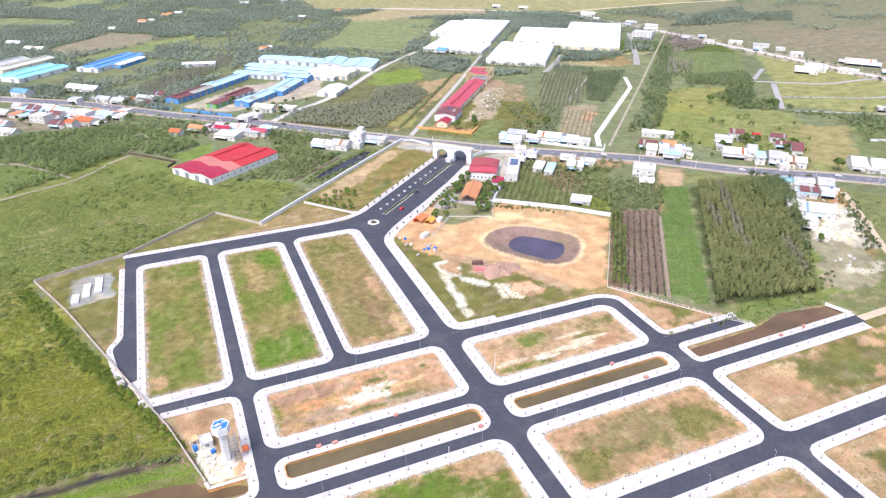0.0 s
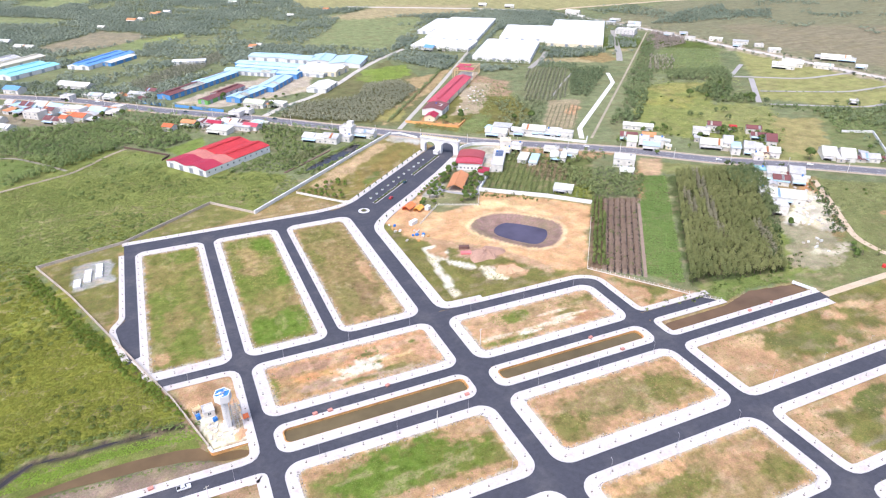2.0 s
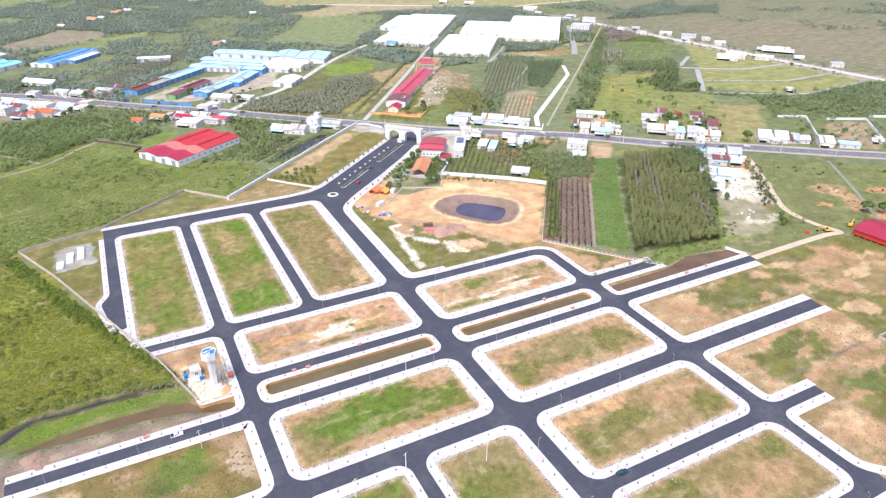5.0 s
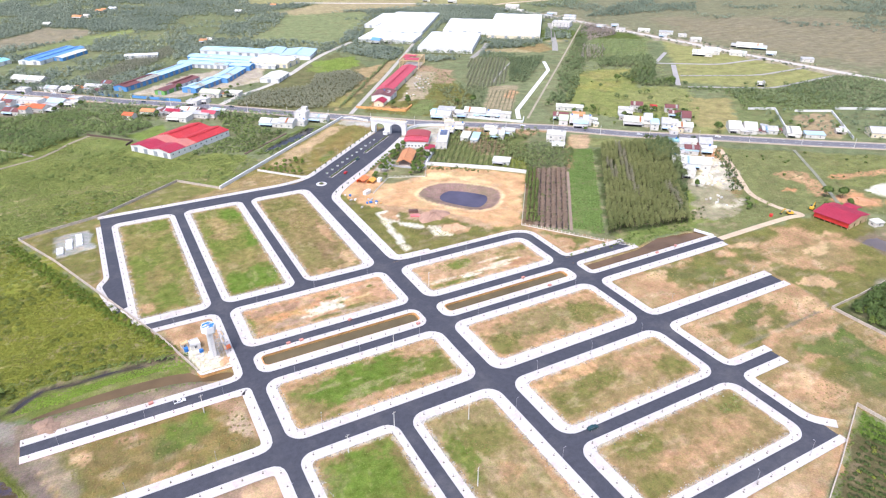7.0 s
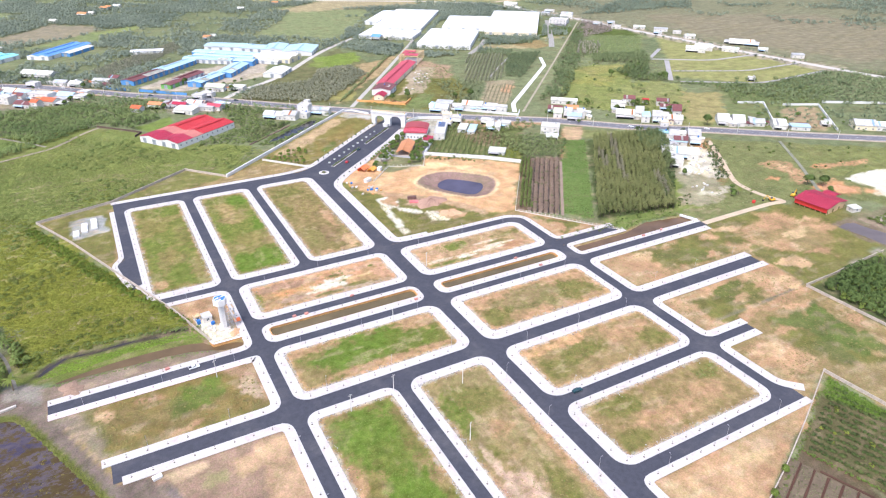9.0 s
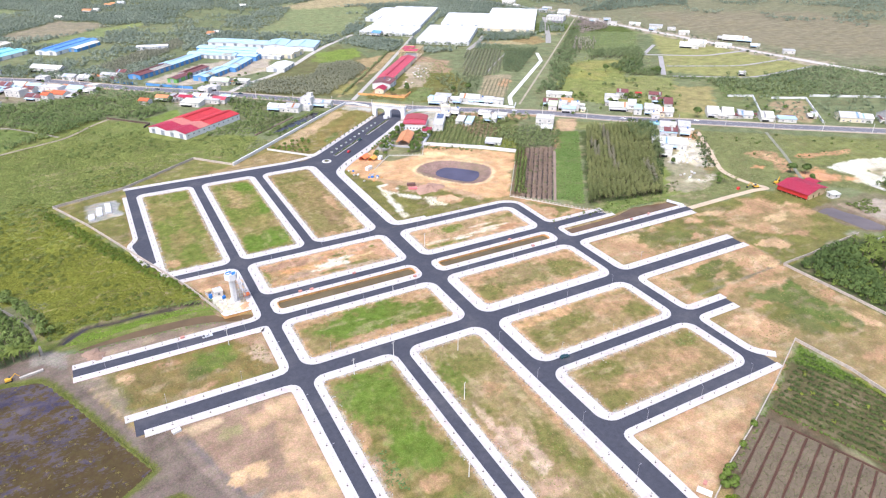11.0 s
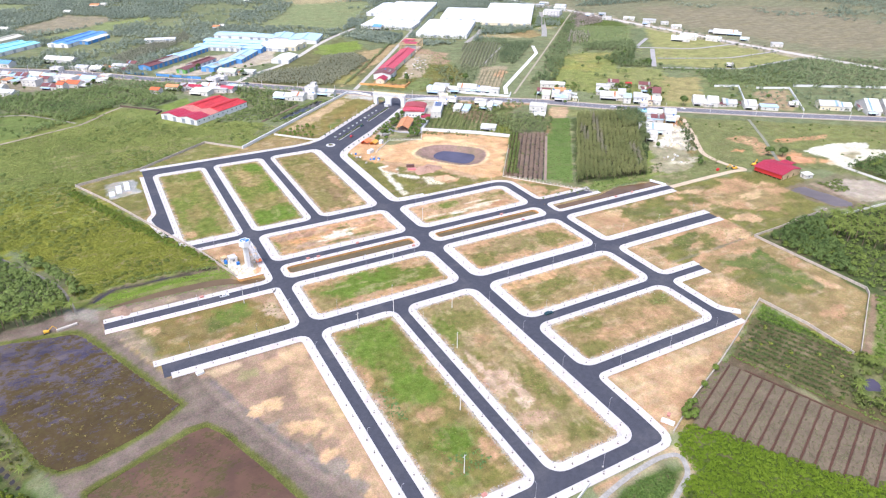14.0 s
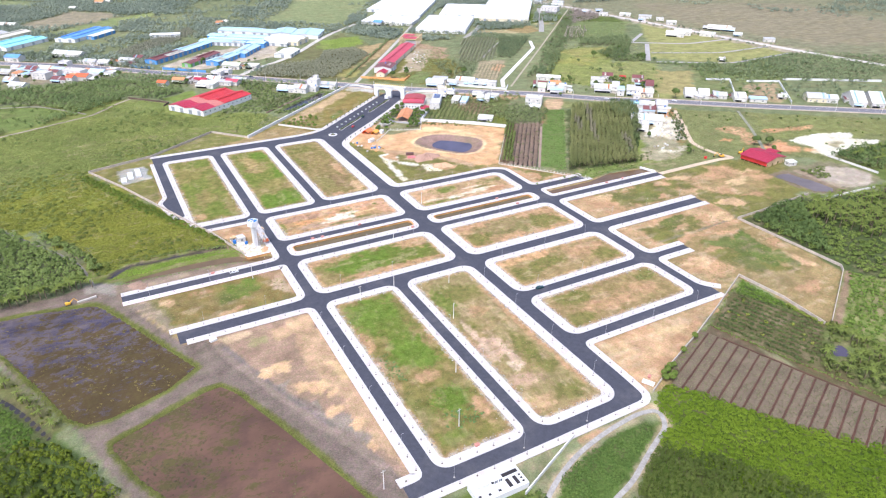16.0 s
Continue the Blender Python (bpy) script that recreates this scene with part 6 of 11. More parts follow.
shed(168, 760, -43, 40, 8, 3.6, 0.8, R_WORN, M_WHITE, "low lean annex with a bleached roof", False, 3, 4)
shed(145, 763, -38, 26, 16, 5.6, 1.2, R_SKY, M_BLUE_WALL, "small blue cross shed between the yards", False, 2, 4)
o = shed(121, 728, 55, 56, 20, 5.0, 1.5, R_SKY, M_BLUE_WALL, "blue shed with pale blue roof sheets", True, 5, 8)
roof_strip(o, 20, 5.0, 1.5, -14, -6, -1, R_WORN)
o = shed(85, 692, 46, 50, 17, 5.0, 1.5, R_SKY, M_BLUE_WALL, "blue-walled shed with a patched pale roof", True, 5, 8)
roof_strip(o, 17, 5.0, 1.5, -2, 12, 1, R_MAROON)
roof_strip(o, 17, 5.0, 1.5, -16, -6, -1, R_WORN)
shed(68, 712, 46, 40, 15, 5.0, 1.5, R_MAROON, M_WHITE, "white shed with a maroon roof in the factory yard", True, 4, 6)
shed(47, 688, 46, 24, 12, 4.4, 1.3, R_MAROON, M_GREEN_WALL, "green-walled shed with a maroon roof", False, 2, 4)
shed(166, 693, 54, 36, 22, 4.2, 2.2, R_WORN, M_WHITE, "low white shed with a pale rounded roof", False, 3, 6)
shed(-144, 914, 48, 72, 40, 4.8, 2.0, R_CYAN, M_WHITE, "large shed with a turquoise roof", True, 4, 6, 2)
shed(-158, 962, 50, 78, 18, 6.0, 2.2, R_CREAM, M_CREAM, "long cream-roofed factory shed", True, 3, 4)
shed(-186, 975, 50, 70, 22, 5.6, 2.0, R_GREY, M_CREAM, "pale grey roofed factory shed", True, 3, 4)
shed(-58, 945, 54, 92, 30, 4.6, 1.8, R_BLUE, M_WHITE, "long shed with a bright blue roof", True, 5, 8, 2)
shed(-38, 937, 54, 52, 13, 4.2, 1.0, R_WORN, M_BLUE_WALL, "white-roofed lean shed beside the blue roof", False, 3, 4)
shed(44, 888, -14, 40, 14, 4.6, 1.2, R_WHITE, M_WHITE, "small white shed among trees", False, 2, 3)
WH = "huge white-roofed factory hall"
shed(475, 978, 54, 205, 80, 5, 0.5, R_WHITE, M_WHITE, WH, False, 6, 12, 4, "factory_hall")
shed(390, 862, 50, 58, 84, 5, 0.5, R_WHITE, M_WHITE, "white-roofed front hall with stepped eaves", False, 4, 8, 3, "factory_hall")
shed(443, 1022, 52, 128, 22, 5, 0.7, R_WHITE, M_WHITE, "long white-roofed factory hall", False, 3, 6, 1, "factory_hall")
shed(556, 893, 55, 118, 92, 5.5, 0.5, R_WHITE, M_WHITE, WH, False, 4, 10, 4, "factory_hall")
shed(618, 863, 53, 200, 82, 8, 0.5, R_WHITE, M_WHITE, "huge white factory hall with a cream lower front", False, 4, 10, 4, "factory_hall", M_CREAM)
shed(452, 787, 53, 124, 76, 6.5, 0.5, R_WHITE, M_WHITE, WH, False, 4, 8, 4, "factory_hall")
shed(287, 616, 51, 118, 18, 5.4, 2.2, R_ROSE, M_CREAM, "long cream building with a rose-red roof", True, 3, 14, 1, "long_hall")
shed(244, 557, 51, 26, 20, 6, 2.0, R_MAROON, M_WHITE, "white front building with a dark red roof", False, 2, 4, 1, "front_building")
house(231, 537, 51, 14, 10, 4, "gable", R_CRIMSON, M_CREAM, "small dark-red roofed annex")
house(246, 556, -39, 8, 6, 7, "flat", M_WHITE, M_WHITE, "small white tower block beside the long hall")


# a hall under construction: bare frame with a few red roof sheets
def frame_hall():
    root = thing("frame_hall", 340, 686, -0.05, 52, "unfinished timber-coloured hall frame with red roof sheets", "construction")
    for i in range(6):
        for s in (-1, 1):
            bm = bmesh.new()
            box(bm, -20 + i * 8 - 0.35, s * 12 - 0.35, -0.3, -20 + i * 8 + 0.35, s * 12 + 0.35, 10)
            part("column", bm, M_TIMBER, root)
        bm = bmesh.new()
        box(bm, -20 + i * 8 - 0.3, -12.4, 9.5, -20 + i * 8 + 0.3, 12.4, 10.3)
        part("beam", bm, M_TIMBER, root)
    for y in (-12, 0, 12):
        bm = bmesh.new()
        box(bm, -21, y - 0.3, 10.3, 21, y + 0.3, 10.9)
        part("purlin", bm, M_TIMBER, root)
    for a, b, c, d in ((-20, -11, -6, 6), (2, -4, 12, 11), (-8, 3, 0, 11)):
        bm = bmesh.new()
        box(bm, a, b, 10.9, c, d, 11.1)
        part("roof_sheet", bm, R_ROSE, root)
    bm = bmesh.new()
    box(bm, -19, -11, -0.3, 19, 11, 0.3)
    part("floor_slab", bm, M_CONC, root)


frame_hall()


# the estate gate: a white double arch with gilded figures along its top
def estate_gate():
    root = thing("estate_gate", 200, 447, -0.02, -47.5, "white double-arched estate gate with gilded ornaments on top", "gate")
    outline = [(-16.5, 0)]
    for cx, r, top in ((-8.2, 4.6, 5.4), (7.2, 5.4, 5.6)):
        outline.append((cx - r, 0))
        for i in range(13):
            a = math.pi * (1 - i / 12)
            outline.append((cx + r * math.cos(a), top + 0.75 * r * math.sin(a)))
        outline.append((cx + r, 0))
    outline += [(16.5, 0), (16.5, 11.6), (-16.5, 11.6)]
    bm = bmesh.new()
    f = [bm.verts.new((x, -1.8, z)) for x, z in outline]
    b = [bm.verts.new((x, 1.8, z)) for x, z in outline]
    bm.faces.new(f)
    bm.faces.new(b[::-1])
    for i in range(len(f)):
        j = (i + 1) % len(f)
        bm.faces.new((f[j], f[i], b[i], b[j]))
    part("arch_wall", bm, M_WHITE, root)
    bm = bmesh.new()
    box(bm, -17.1, -2.4, 11.6, 17.1, 2.4, 12.2)
    box(bm, -16.8, -2.1, 10.4, 16.8, -1.8, 10.7)
    part("cornice", bm, M_WHITE, root)
    for x in (-14.6, -1.1, 14.6):
        bm = bmesh.new()
        box(bm, x - 1.7, -2.5, -0.2, x + 1.7, 2.5, 1.1, taper=0.1)
        part("plinth", bm, M_CONC, root)
    for i in range(15):
        x = -15.4 + i * 2.2
        bm = bmesh.new()
        box(bm, x - 0.5, -0.6, 12.2, x + 0.5, 0.6, 12.6)
        tube(bm, (x, 0, 12.6), (x, 0, 13.5), 0.42, 0.3, 8)
        tube(bm, (x, 0, 13.5), (x + 0.1, 0, 14.0), 0.36, 0.1, 8)
        part("finial", bm, M_GOLD, root, "gilded finial")
    bm = bmesh.new()
    box(bm, -3.6, -5.5, -0.2, 0.4, -2.6, 2.6)
    box(bm, -4.0, -5.9, 2.6, 0.8, -2.2, 2.85)
    part("guard_booth", bm, M_WHITE, root, "small white guard booth")


estate_gate()


# the sales hall: white, with a vaulted red roof, and its flat-roofed wing
def sales_hall():
    root = thing("sales_hall", 211, 413, -0.05, 57, "white hall with a vaulted red roof", "hall")
    bm = bmesh.new()
    box(bm, -13, -10, -0.4, 13, 10, 5.2)
    part("wall", bm, M_WHITE, root)
    for a, b, k, mat in ((-13.6, -3, 1.5, R_ROSE), (-3, 13.6, 2.5, surface("dull_red_roof", (0.34, 0.075, 0.085), vary=0.12))):
        bm = bmesh.new()
        n = 12
        rows = [[bm.verts.new((x, 10.6 * math.cos(math.pi * i / n), 5.2 + k * math.sin(math.pi * i / n))) for i in range(n + 1)] for x in (a, b)]
        for i in range(n):
            bm.faces.new((rows[0][i], rows[1][i], rows[1][i + 1], rows[0][i + 1]))
        bm.faces.new(rows[0])
        bm.faces.new(rows[1][::-1])
        part("roof", bm, mat, root)
    openings(root, 20, 13, -90, 0.9, 7)
    openings(root, 26, 10, 0, 0.9, 7)
    openings(root, 26, 10, 180, 0.9, 5)
    wing = house(231, 404, 57, 36, 9, 5.5, "flat", M_WHITE, M_WHITE, "flat white wing with grey roof panels", "sales buildings", "hall_wing")
    for i in range(4):
        bm = bmesh.new()
        box(bm, 2 + i * 3.4, -3, 5.9, 4.8 + i * 3.4, 3, 6.05)
        part("roof_panel", bm, surface("dark_solar_panel", (0.12, 0.15, 0.24), rough=0.3), wing, "dark roof panel")
    house(210, 388, 57, 12, 7, 3.6, "lean", R_CRIMSON, M_WHITE, "low annex with a crimson roof", "sales buildings", "annex")
    wall_run("wall_entrance_curve", [(211, 436), (215, 444), (222, 450), (232, 453), (243, 449), (253, 443)], 2.2, 0.5, M_WHITE, "curved white wall beside the estate gate", 6)
    house(257, 440, -28, 9, 9, 5.5, "flat", M_CREAM, M_WHITE, "cream-topped white block by the highway", "sales buildings", "front_building")


sales_hall()


def pavilion():
    root = thing("garden_pavilion", 184, 378, -0.05, 55, "open garden pavilion with a ribbed orange tile roof", "pavilion", "garden")
    bm = bmesh.new()
    gable(bm, 27, 10, 3.4, 2.4, 0.8, 0.25)
    part("roof", bm, R_TILE, root)
    bm = bmesh.new()
    tube(bm, (-14, 0, 6.1), (14, 0, 6.1), 0.3, 0.3, 8)
    part("ridge_cap", bm, R_TILE, root)
    for i in range(6):
        for s in (-1, 1):
            bm = bmesh.new()
            tube(bm, (-12 + 4.8 * i, 4.4 * s, -0.2), (-12 + 4.8 * i, 4.4 * s, 3.5), 0.2, 0.18, 8)
            part("post", bm, M_TIMBER, root)
    bm = bmesh.new()
    box(bm, -13.5, -5, -0.3, 13.5, 5, 0.25)
    part("floor_slab", bm, M_CONC, root)


pavilion()


def garden_path(line, wide, label):
    bm = bmesh.new()
    ribbon(bm, bend(line, 4), wide / 2, -wide / 2, -0.3, 0.02)
    tagged(part("pavement_garden", bm, M_GARDEN, None), label, "pavement", kind="structure")


M_GARDEN = surface("grey_garden_paving", (0.36, 0.36, 0.37), vary=0.18, grain=1.0, blotch=0.2)
garden_path([(184, 408), (166, 392), (153, 379), (140, 366)], 5.5, "grey paved garden drive beside the avenue")
garden_path([(166, 378), (175, 366), (188, 356)], 3.4, "grey garden path in front of the pavilion")
garden_path([(188, 357), (199, 372), (206, 386)], 3.0, "grey garden path behind the pavilion")

# the houses strung along the highway
HW = -41
G, F, LN = "gable", "flat", "lean"
for x, y, l, w, h, k, r, wl, what in (
    (-137, 752, 12, 9, 4, G, R_GREY, M_WHITE, "low white house with a grey sheet roof"), (-121, 735, 14, 11, 4, G, R_MAROON, M_WHITE, "white house with a maroon sheet roof"),
    (-107, 730, 20, 12, 4, G, R_WHITE, M_WHITE, "long house with a white roof"), (-95, 717, 16, 10, 4, G, R_SKY, M_WHITE, "house with a pale blue roof"),
    (-112, 695, 18, 12, 6.5, F, M_WHITE, M_WHITE, "two-storey flat white house"), (-99, 698, 12, 9, 6, G, R_MAROON, M_WHITE, "white house with a brown-red roof"),
    (-80, 694, 26, 12, 6.4, F, M_WHITE, M_WHITE, "broad two-storey white house"), (-72, 668, 15, 11, 4.5, G, R_BRIGHT, M_WHITE, "white house with an orange tiled roof"),
):
    house(x, y, HW, l, w, h, k, r, wl, what)
for x, y, l, w, h, k, r, wl, what in (
    (-94, 668, 18, 10, 4, G, R_MAROON, M_WHITE, "house with a dark red roof"), (-84, 660, 8, 8, 6.5, G, R_BRIGHT, M_WHITE, "narrow white house with an orange roof"),
    (-56, 685, 18, 12, 4, G, R_SKY, M_WHITE, "open-fronted shop with a pale blue roof"), (-44, 676, 14, 10, 4, F, M_WHITE, M_WHITE, "flat white roadside shop"),
    (-147, 732, 14, 10, 4, G, R_GREY, M_CREAM, "cream house with a grey roof"), (-142, 691, 12, 9, 4, G, R_GREY, M_WHITE, "white house among trees"),
    (-134, 660, 18, 10, 4, G, R_WHITE, M_WHITE, "long house with a white roof"), (-40, 692, 12, 8, 4, F, M_WHITE, M_WHITE, "small flat white shop"),
    (-142, 810, 20, 12, 5, G, R_BLUE, M_WHITE, "house with a bright blue roof"), (-82, 802, 40, 14, 5, G, R_WHITE, M_WHITE, "long white shed by the highway"),
):
    house(x, y, HW, l, w, h, k, r, wl, what)
for x, y, l, w, h, k, r, wl, what in (
    (-88, 758, 12, 9, 4, F, M_WHITE, M_WHITE, "small flat white house"), (-60, 748, 16, 10, 4, G, R_GREY, M_WHITE, "grey-roofed house in trees"), (-46, 736, 14, 9, 4, G, R_WHITE, M_WHITE, "low house with a white roof"),
    (-20, 735, 20, 10, 4, G, R_GREY, M_CREAM, "row house with grey roof sheets"), (-6, 746, 12, 9, 4, G, R_MAROON, M_WHITE, "house with a brown-red roof"),
    (2, 600, 10, 8, 4.5, G, R_BRIGHT, M_WHITE, "white house with a bright orange roof"), (20, 607, 14, 8, 4, G, R_TILE, M_WHITE, "house with an orange-brown roof"), (32, 604, 14, 9, 4, LN, R_GREY, M_CONC, "grey lean-to workshop by the road"),
    (41, 596, 15, 7, 4, G, R_CRIMSON, M_WHITE, "workshop with a crimson roof"), (55, 594, 16, 10, 4, G, R_WHITE, M_WHITE, "workshop with a white sheet roof"),
):
    house(x, y, HW, l, w, h, k, r, wl, what)
for x, y, l, w, h, k, r, wl, what in (
    (43, 575, 20, 12, 4.5, LN, R_WHITE, M_WHITE, "broad white shed by the red factory"), (60, 578, 24, 8, 4, LN, R_GREY, M_WHITE, "grey and white row of sheds"), (70, 574, 14, 8, 4, G, R_ROSE, M_WHITE, "small shed with a red roof"),
    (87, 650, 22, 12, 4.5, G, R_YELLOW, M_WHITE, "house with a yellow-green roof"), (73, 628, 14, 9, 4, F, M_WHITE, M_WHITE, "plain white house by the road"), (64, 624, 12, 9, 4, F, M_WHITE, M_WHITE, "white house with a flat roof"),
    (108, 640, 14, 9, 4, LN, R_WHITE, M_WHITE, "small white roadside shed"), (115, 519, 20, 11, 4, G, R_WHITE, M_WHITE, "white sheds beside the villa"), (127, 510, 14, 12, 5, G, R_GREY, M_WHITE, "grey-roofed shed beside the villa"),
):
    house(x, y, HW, l, w, h, k, r, wl, what)
for x, y, l, w, h, k, r, wl, what in (
    (143, 517, 11, 10, 9.6, F, M_WHITE, M_WHITE, "three-storey white villa with a roof terrace"), (147, 521, 5, 5, 12, F, M_WHITE, M_WHITE, "white stair tower of the villa"), (138, 509, 12, 8, 4, F, M_WHITE, M_WHITE, "low white wing of the villa"), (157, 511, 18, 8, 5, G, R_GREY, M_WHITE, "white side house with a grey roof"),
    (249, 424, 8, 7, 4, F, M_CREAM, M_WHITE, "small cream flat-roofed hut"), (261, 428, 9, 8, 5, F, M_WHITE, M_WHITE, "white flat house by the road"), (253, 403, 7, 14, 3.6, LN, R_WHITE, M_WHITE, "narrow white shed in the orchard"), (258, 395, 6, 17, 3.6, LN, R_SKY, M_WHITE, "narrow shed with a pale blue roof"),
    (284, 411, 12, 7, 4, F, M_WHITE, M_WHITE, "plain white house by the highway"), (280, 394, 12, 12, 4, G, R_WHITE, M_WHITE, "white-roofed house in the green orchard"), (293, 397, 12, 9, 4, F, M_WHITE, M_WHITE, "small flat-roofed white house"),
):
    house(x, y, HW, l, w, h, k, r, wl, what)
for x, y, l, w, h, k, r, wl, what in (
    (247, 337, 13, 9, 3.2, LN, R_WHITE, M_WHITE, "open white-roofed hut in the orchard"), (320, 363, 16, 14, 6.5, F, M_WHITE, M_WHITE, "flat white two-storey house with a brown court"), (311, 348, 10, 6, 3, LN, R_WHITE, M_WHITE, "small white outhouse behind the house"),
    (390, 433, 26, 8, 4, G, R_WHITE, M_WHITE, "long house with a white roof"), (363, 412, 14, 10, 4.5, G, R_MAROON, M_WHITE, "house with a maroon roof"), (357, 400, 8, 14, 5, G, R_YELLOW, M_WHITE, "narrow house with a pale green roof"), (366, 396, 8, 12, 6.2, F, M_WHITE, M_WHITE, "narrow two-storey white house"),
    (376, 402, 11, 10, 5.5, G, R_TILE, M_WHITE, "house with an orange tiled roof"), (364, 384, 13, 9, 4.5, LN, R_SKY, M_WHITE, "shop with a pale blue canopy"), (375, 388, 8, 12, 6.3, F, M_WHITE, M_WHITE, "white two-storey house by the road"),
):
    house(x, y, HW, l, w, h, k, r, wl, what)
for x, y, l, w, h, k, r, wl, what in (
    (447, 400, 11, 10, 7, G, R_MAROON, M_WHITE, "three-storey white villa with a brown roof"), (431, 398, 14, 10, 5, F, M_WHITE, M_WHITE, "white house beside the villa"), (413, 368, 17, 14, 4.5, G, R_WHITE, M_WHITE, "broad shop with a white roof"),
    (425, 362, 7, 18, 6.3, G, R_GREY, M_WHITE, "narrow tall house with grey roof"), (421, 349, 7, 13, 6.3, LN, R_SKY, M_WHITE, "narrow house with pale blue roof"), (431, 345, 8, 15, 6.3, G, R_GREY, M_WHITE, "narrow white row house with grey roof"), (437, 340, 6, 13, 6.4, F, M_WHITE, M_WHITE, "narrow white flat-roofed row house"), (426, 330, 7, 9, 4, F, M_CREAM, M_WHITE, "small cream flat-roofed shop"), (441, 332, 13, 12, 5, G, R_WHITE, M_WHITE, "white house at the row's end"),
):
    house(x, y, HW, l, w, h, k, r, wl, what)
for x, y, l, w, h, k, r, wl, what in (
    (476, 382, 12, 9, 5, G, R_MAROON, M_WHITE, "house with a maroon roof behind trees"), (468, 367, 15, 8, 4, G, R_MAROON, M_WHITE, "low house with a maroon roof"), (467, 355, 8, 18, 4.5, G, R_MAROON, M_WHITE, "long house with a maroon roof"), (466, 396, 6, 5, 3.5, G, R_RED, M_WHITE, "tiny shrine with a red roof"),
    (482, 312, 10, 20, 4, G, R_WORN, M_WHITE, "white gabled shed by the road"), (492, 303, 10, 20, 4, G, R_WORN, M_WHITE, "white gabled shed by the road"),
    (396, 303, 10, 9, 6, F, surface("teal_flat_roof", (0.3, 0.5, 0.5)), M_WHITE, "white house with a pale teal roof terrace"), (402, 296, 8, 14, 6.2, G, R_GREY, M_WHITE, "narrow white house with a grey roof"), (411, 298, 10, 8, 5, G, R_WHITE, M_WHITE, "plain white house by the road"),
):
    house(x, y, HW, l, w, h, k, r, wl, what)
for x, y, l, w, h, k, r, wl, what in (
    (380, 289, 8, 17, 4, LN, R_WHITE, M_WHITE, "white lean-to along the trees"), (400, 286, 11, 9, 4.5, G, R_MAROON, M_WHITE, "brown-roofed house in the yard"), (420, 290, 10, 14, 5.5, G, R_GREY, M_WHITE, "low house with a grey roof"), (411, 280, 9, 9, 4.5, F, M_WHITE, M_WHITE, "small flat-roofed white house"),
    (378, 262, 22, 15, 4.6, G, R_WHITE, M_WHITE, "big workshop with a white roof"), (369, 271, 9, 13, 5.6, F, M_WHITE, M_WHITE, "white house with small windows"), (358, 250, 9, 12, 6, F, M_WHITE, M_WHITE, "narrow white house by the trees"),
    (264, 468, 18, 11, 4.5, G, R_WHITE, M_WHITE, "white-roofed workshop north of the highway"), (276, 480, 16, 10, 4.5, LN, R_GREY, M_CONC, "grey lean-to workshop by the highway"), (297, 460, 20, 13, 5, G, R_WHITE, M_WHITE, "broad house with a white roof"), (312, 446, 28, 8, 4.5, F, M_WHITE, M_WHITE, "long low white row"),
):
    house(x, y, HW, l, w, h, k, r, wl, what)
for x, y, l, w, h, k, r, wl, what in (
    (504, 292, 13, 11, 3.6, G, R_GREY, M_WHITE, "low house with a grey roof"), (516, 278, 11, 17, 4, G, R_WORN, M_WHITE, "workshop with a white sheet roof"), (528, 264, 16, 8, 3.6, LN, R_SKY, M_WHITE, "pale blue canopy shop"),
    (584, 240, 18, 16, 4.5, G, R_GREY, M_CREAM, "broad house with a grey roof"), (594, 230, 12, 12, 4.5, G, R_WHITE, M_WHITE, "low house with a white roof"), (612, 216, 12, 34, 4.5, G, R_WORN, M_WHITE, "long white shed with an arched roof"), (626, 206, 12, 34, 4.5, G, R_WORN, M_WHITE, "long white shed with an arched roof"),
):
    house(x, y, -38, l, w, h, k, r, wl, what)
for x, y, l, w, h, k, r, wl, what in (
    (720, 562, 26, 12, 5, G, R_WHITE, M_WHITE, "far white shed with a gabled roof"), (740, 566, 24, 14, 5, G, R_WHITE, M_WHITE, "far white shed with a gabled roof"), (646, 411, 8, 6, 4, F, M_WHITE, M_WHITE, "small far white house"), (821, 568, 34, 12, 5, G, R_WHITE, M_WHITE, "far white shed on the road"), (700, 846, 30, 20, 7, F, M_WHITE, M_WHITE, "far flat white office block"),
    (760, 900, 20, 12, 5, G, R_GREY, M_WHITE, "far house with a grey roof"), (744, 1060, 26, 12, 5, G, R_WHITE, M_WHITE, "far house with a white roof"), (360, 845, 14, 12, 5, G, R_BLUE, M_WHITE, "small blue-roofed house among trees"), (376, 838, 12, 9, 5, G, R_WHITE, M_WHITE, "small white-roofed house among trees"),
):
    house(x, y, -50, l, w, h, k, r, wl, what, "far houses")
for x, y, l, w, r in ((23, 1355, 20, 12, R_TILE), (46, 1380, 18, 10, R_WHITE), (30, 1368, 12, 10, R_TILE), (-17, 1294, 22, 12, R_TILE), (-2, 1300, 14, 10, R_WORN), (136, 960, 14, 12, R_TILE), (146, 968, 10, 9, R_WORN), (180, 1474, 24, 12, R_WHITE), (262, 1482, 24, 12, R_WHITE), (-64, 1231, 16, 10, R_WHITE), (-193, 1146, 30, 14, R_WHITE), (-160, 1085, 40, 14, R_WHITE), (250, 1240, 16, 10, R_WORN), (330, 1290, 16, 10, R_TILE), (680, 1190, 24, 12, R_WHITE), (640, 1230, 20, 12, R_WHITE)):
    house(x, y, -35, l * 0.75, w * 0.8, 3.6, G, r, M_WHITE, "far small house among trees", "far houses")

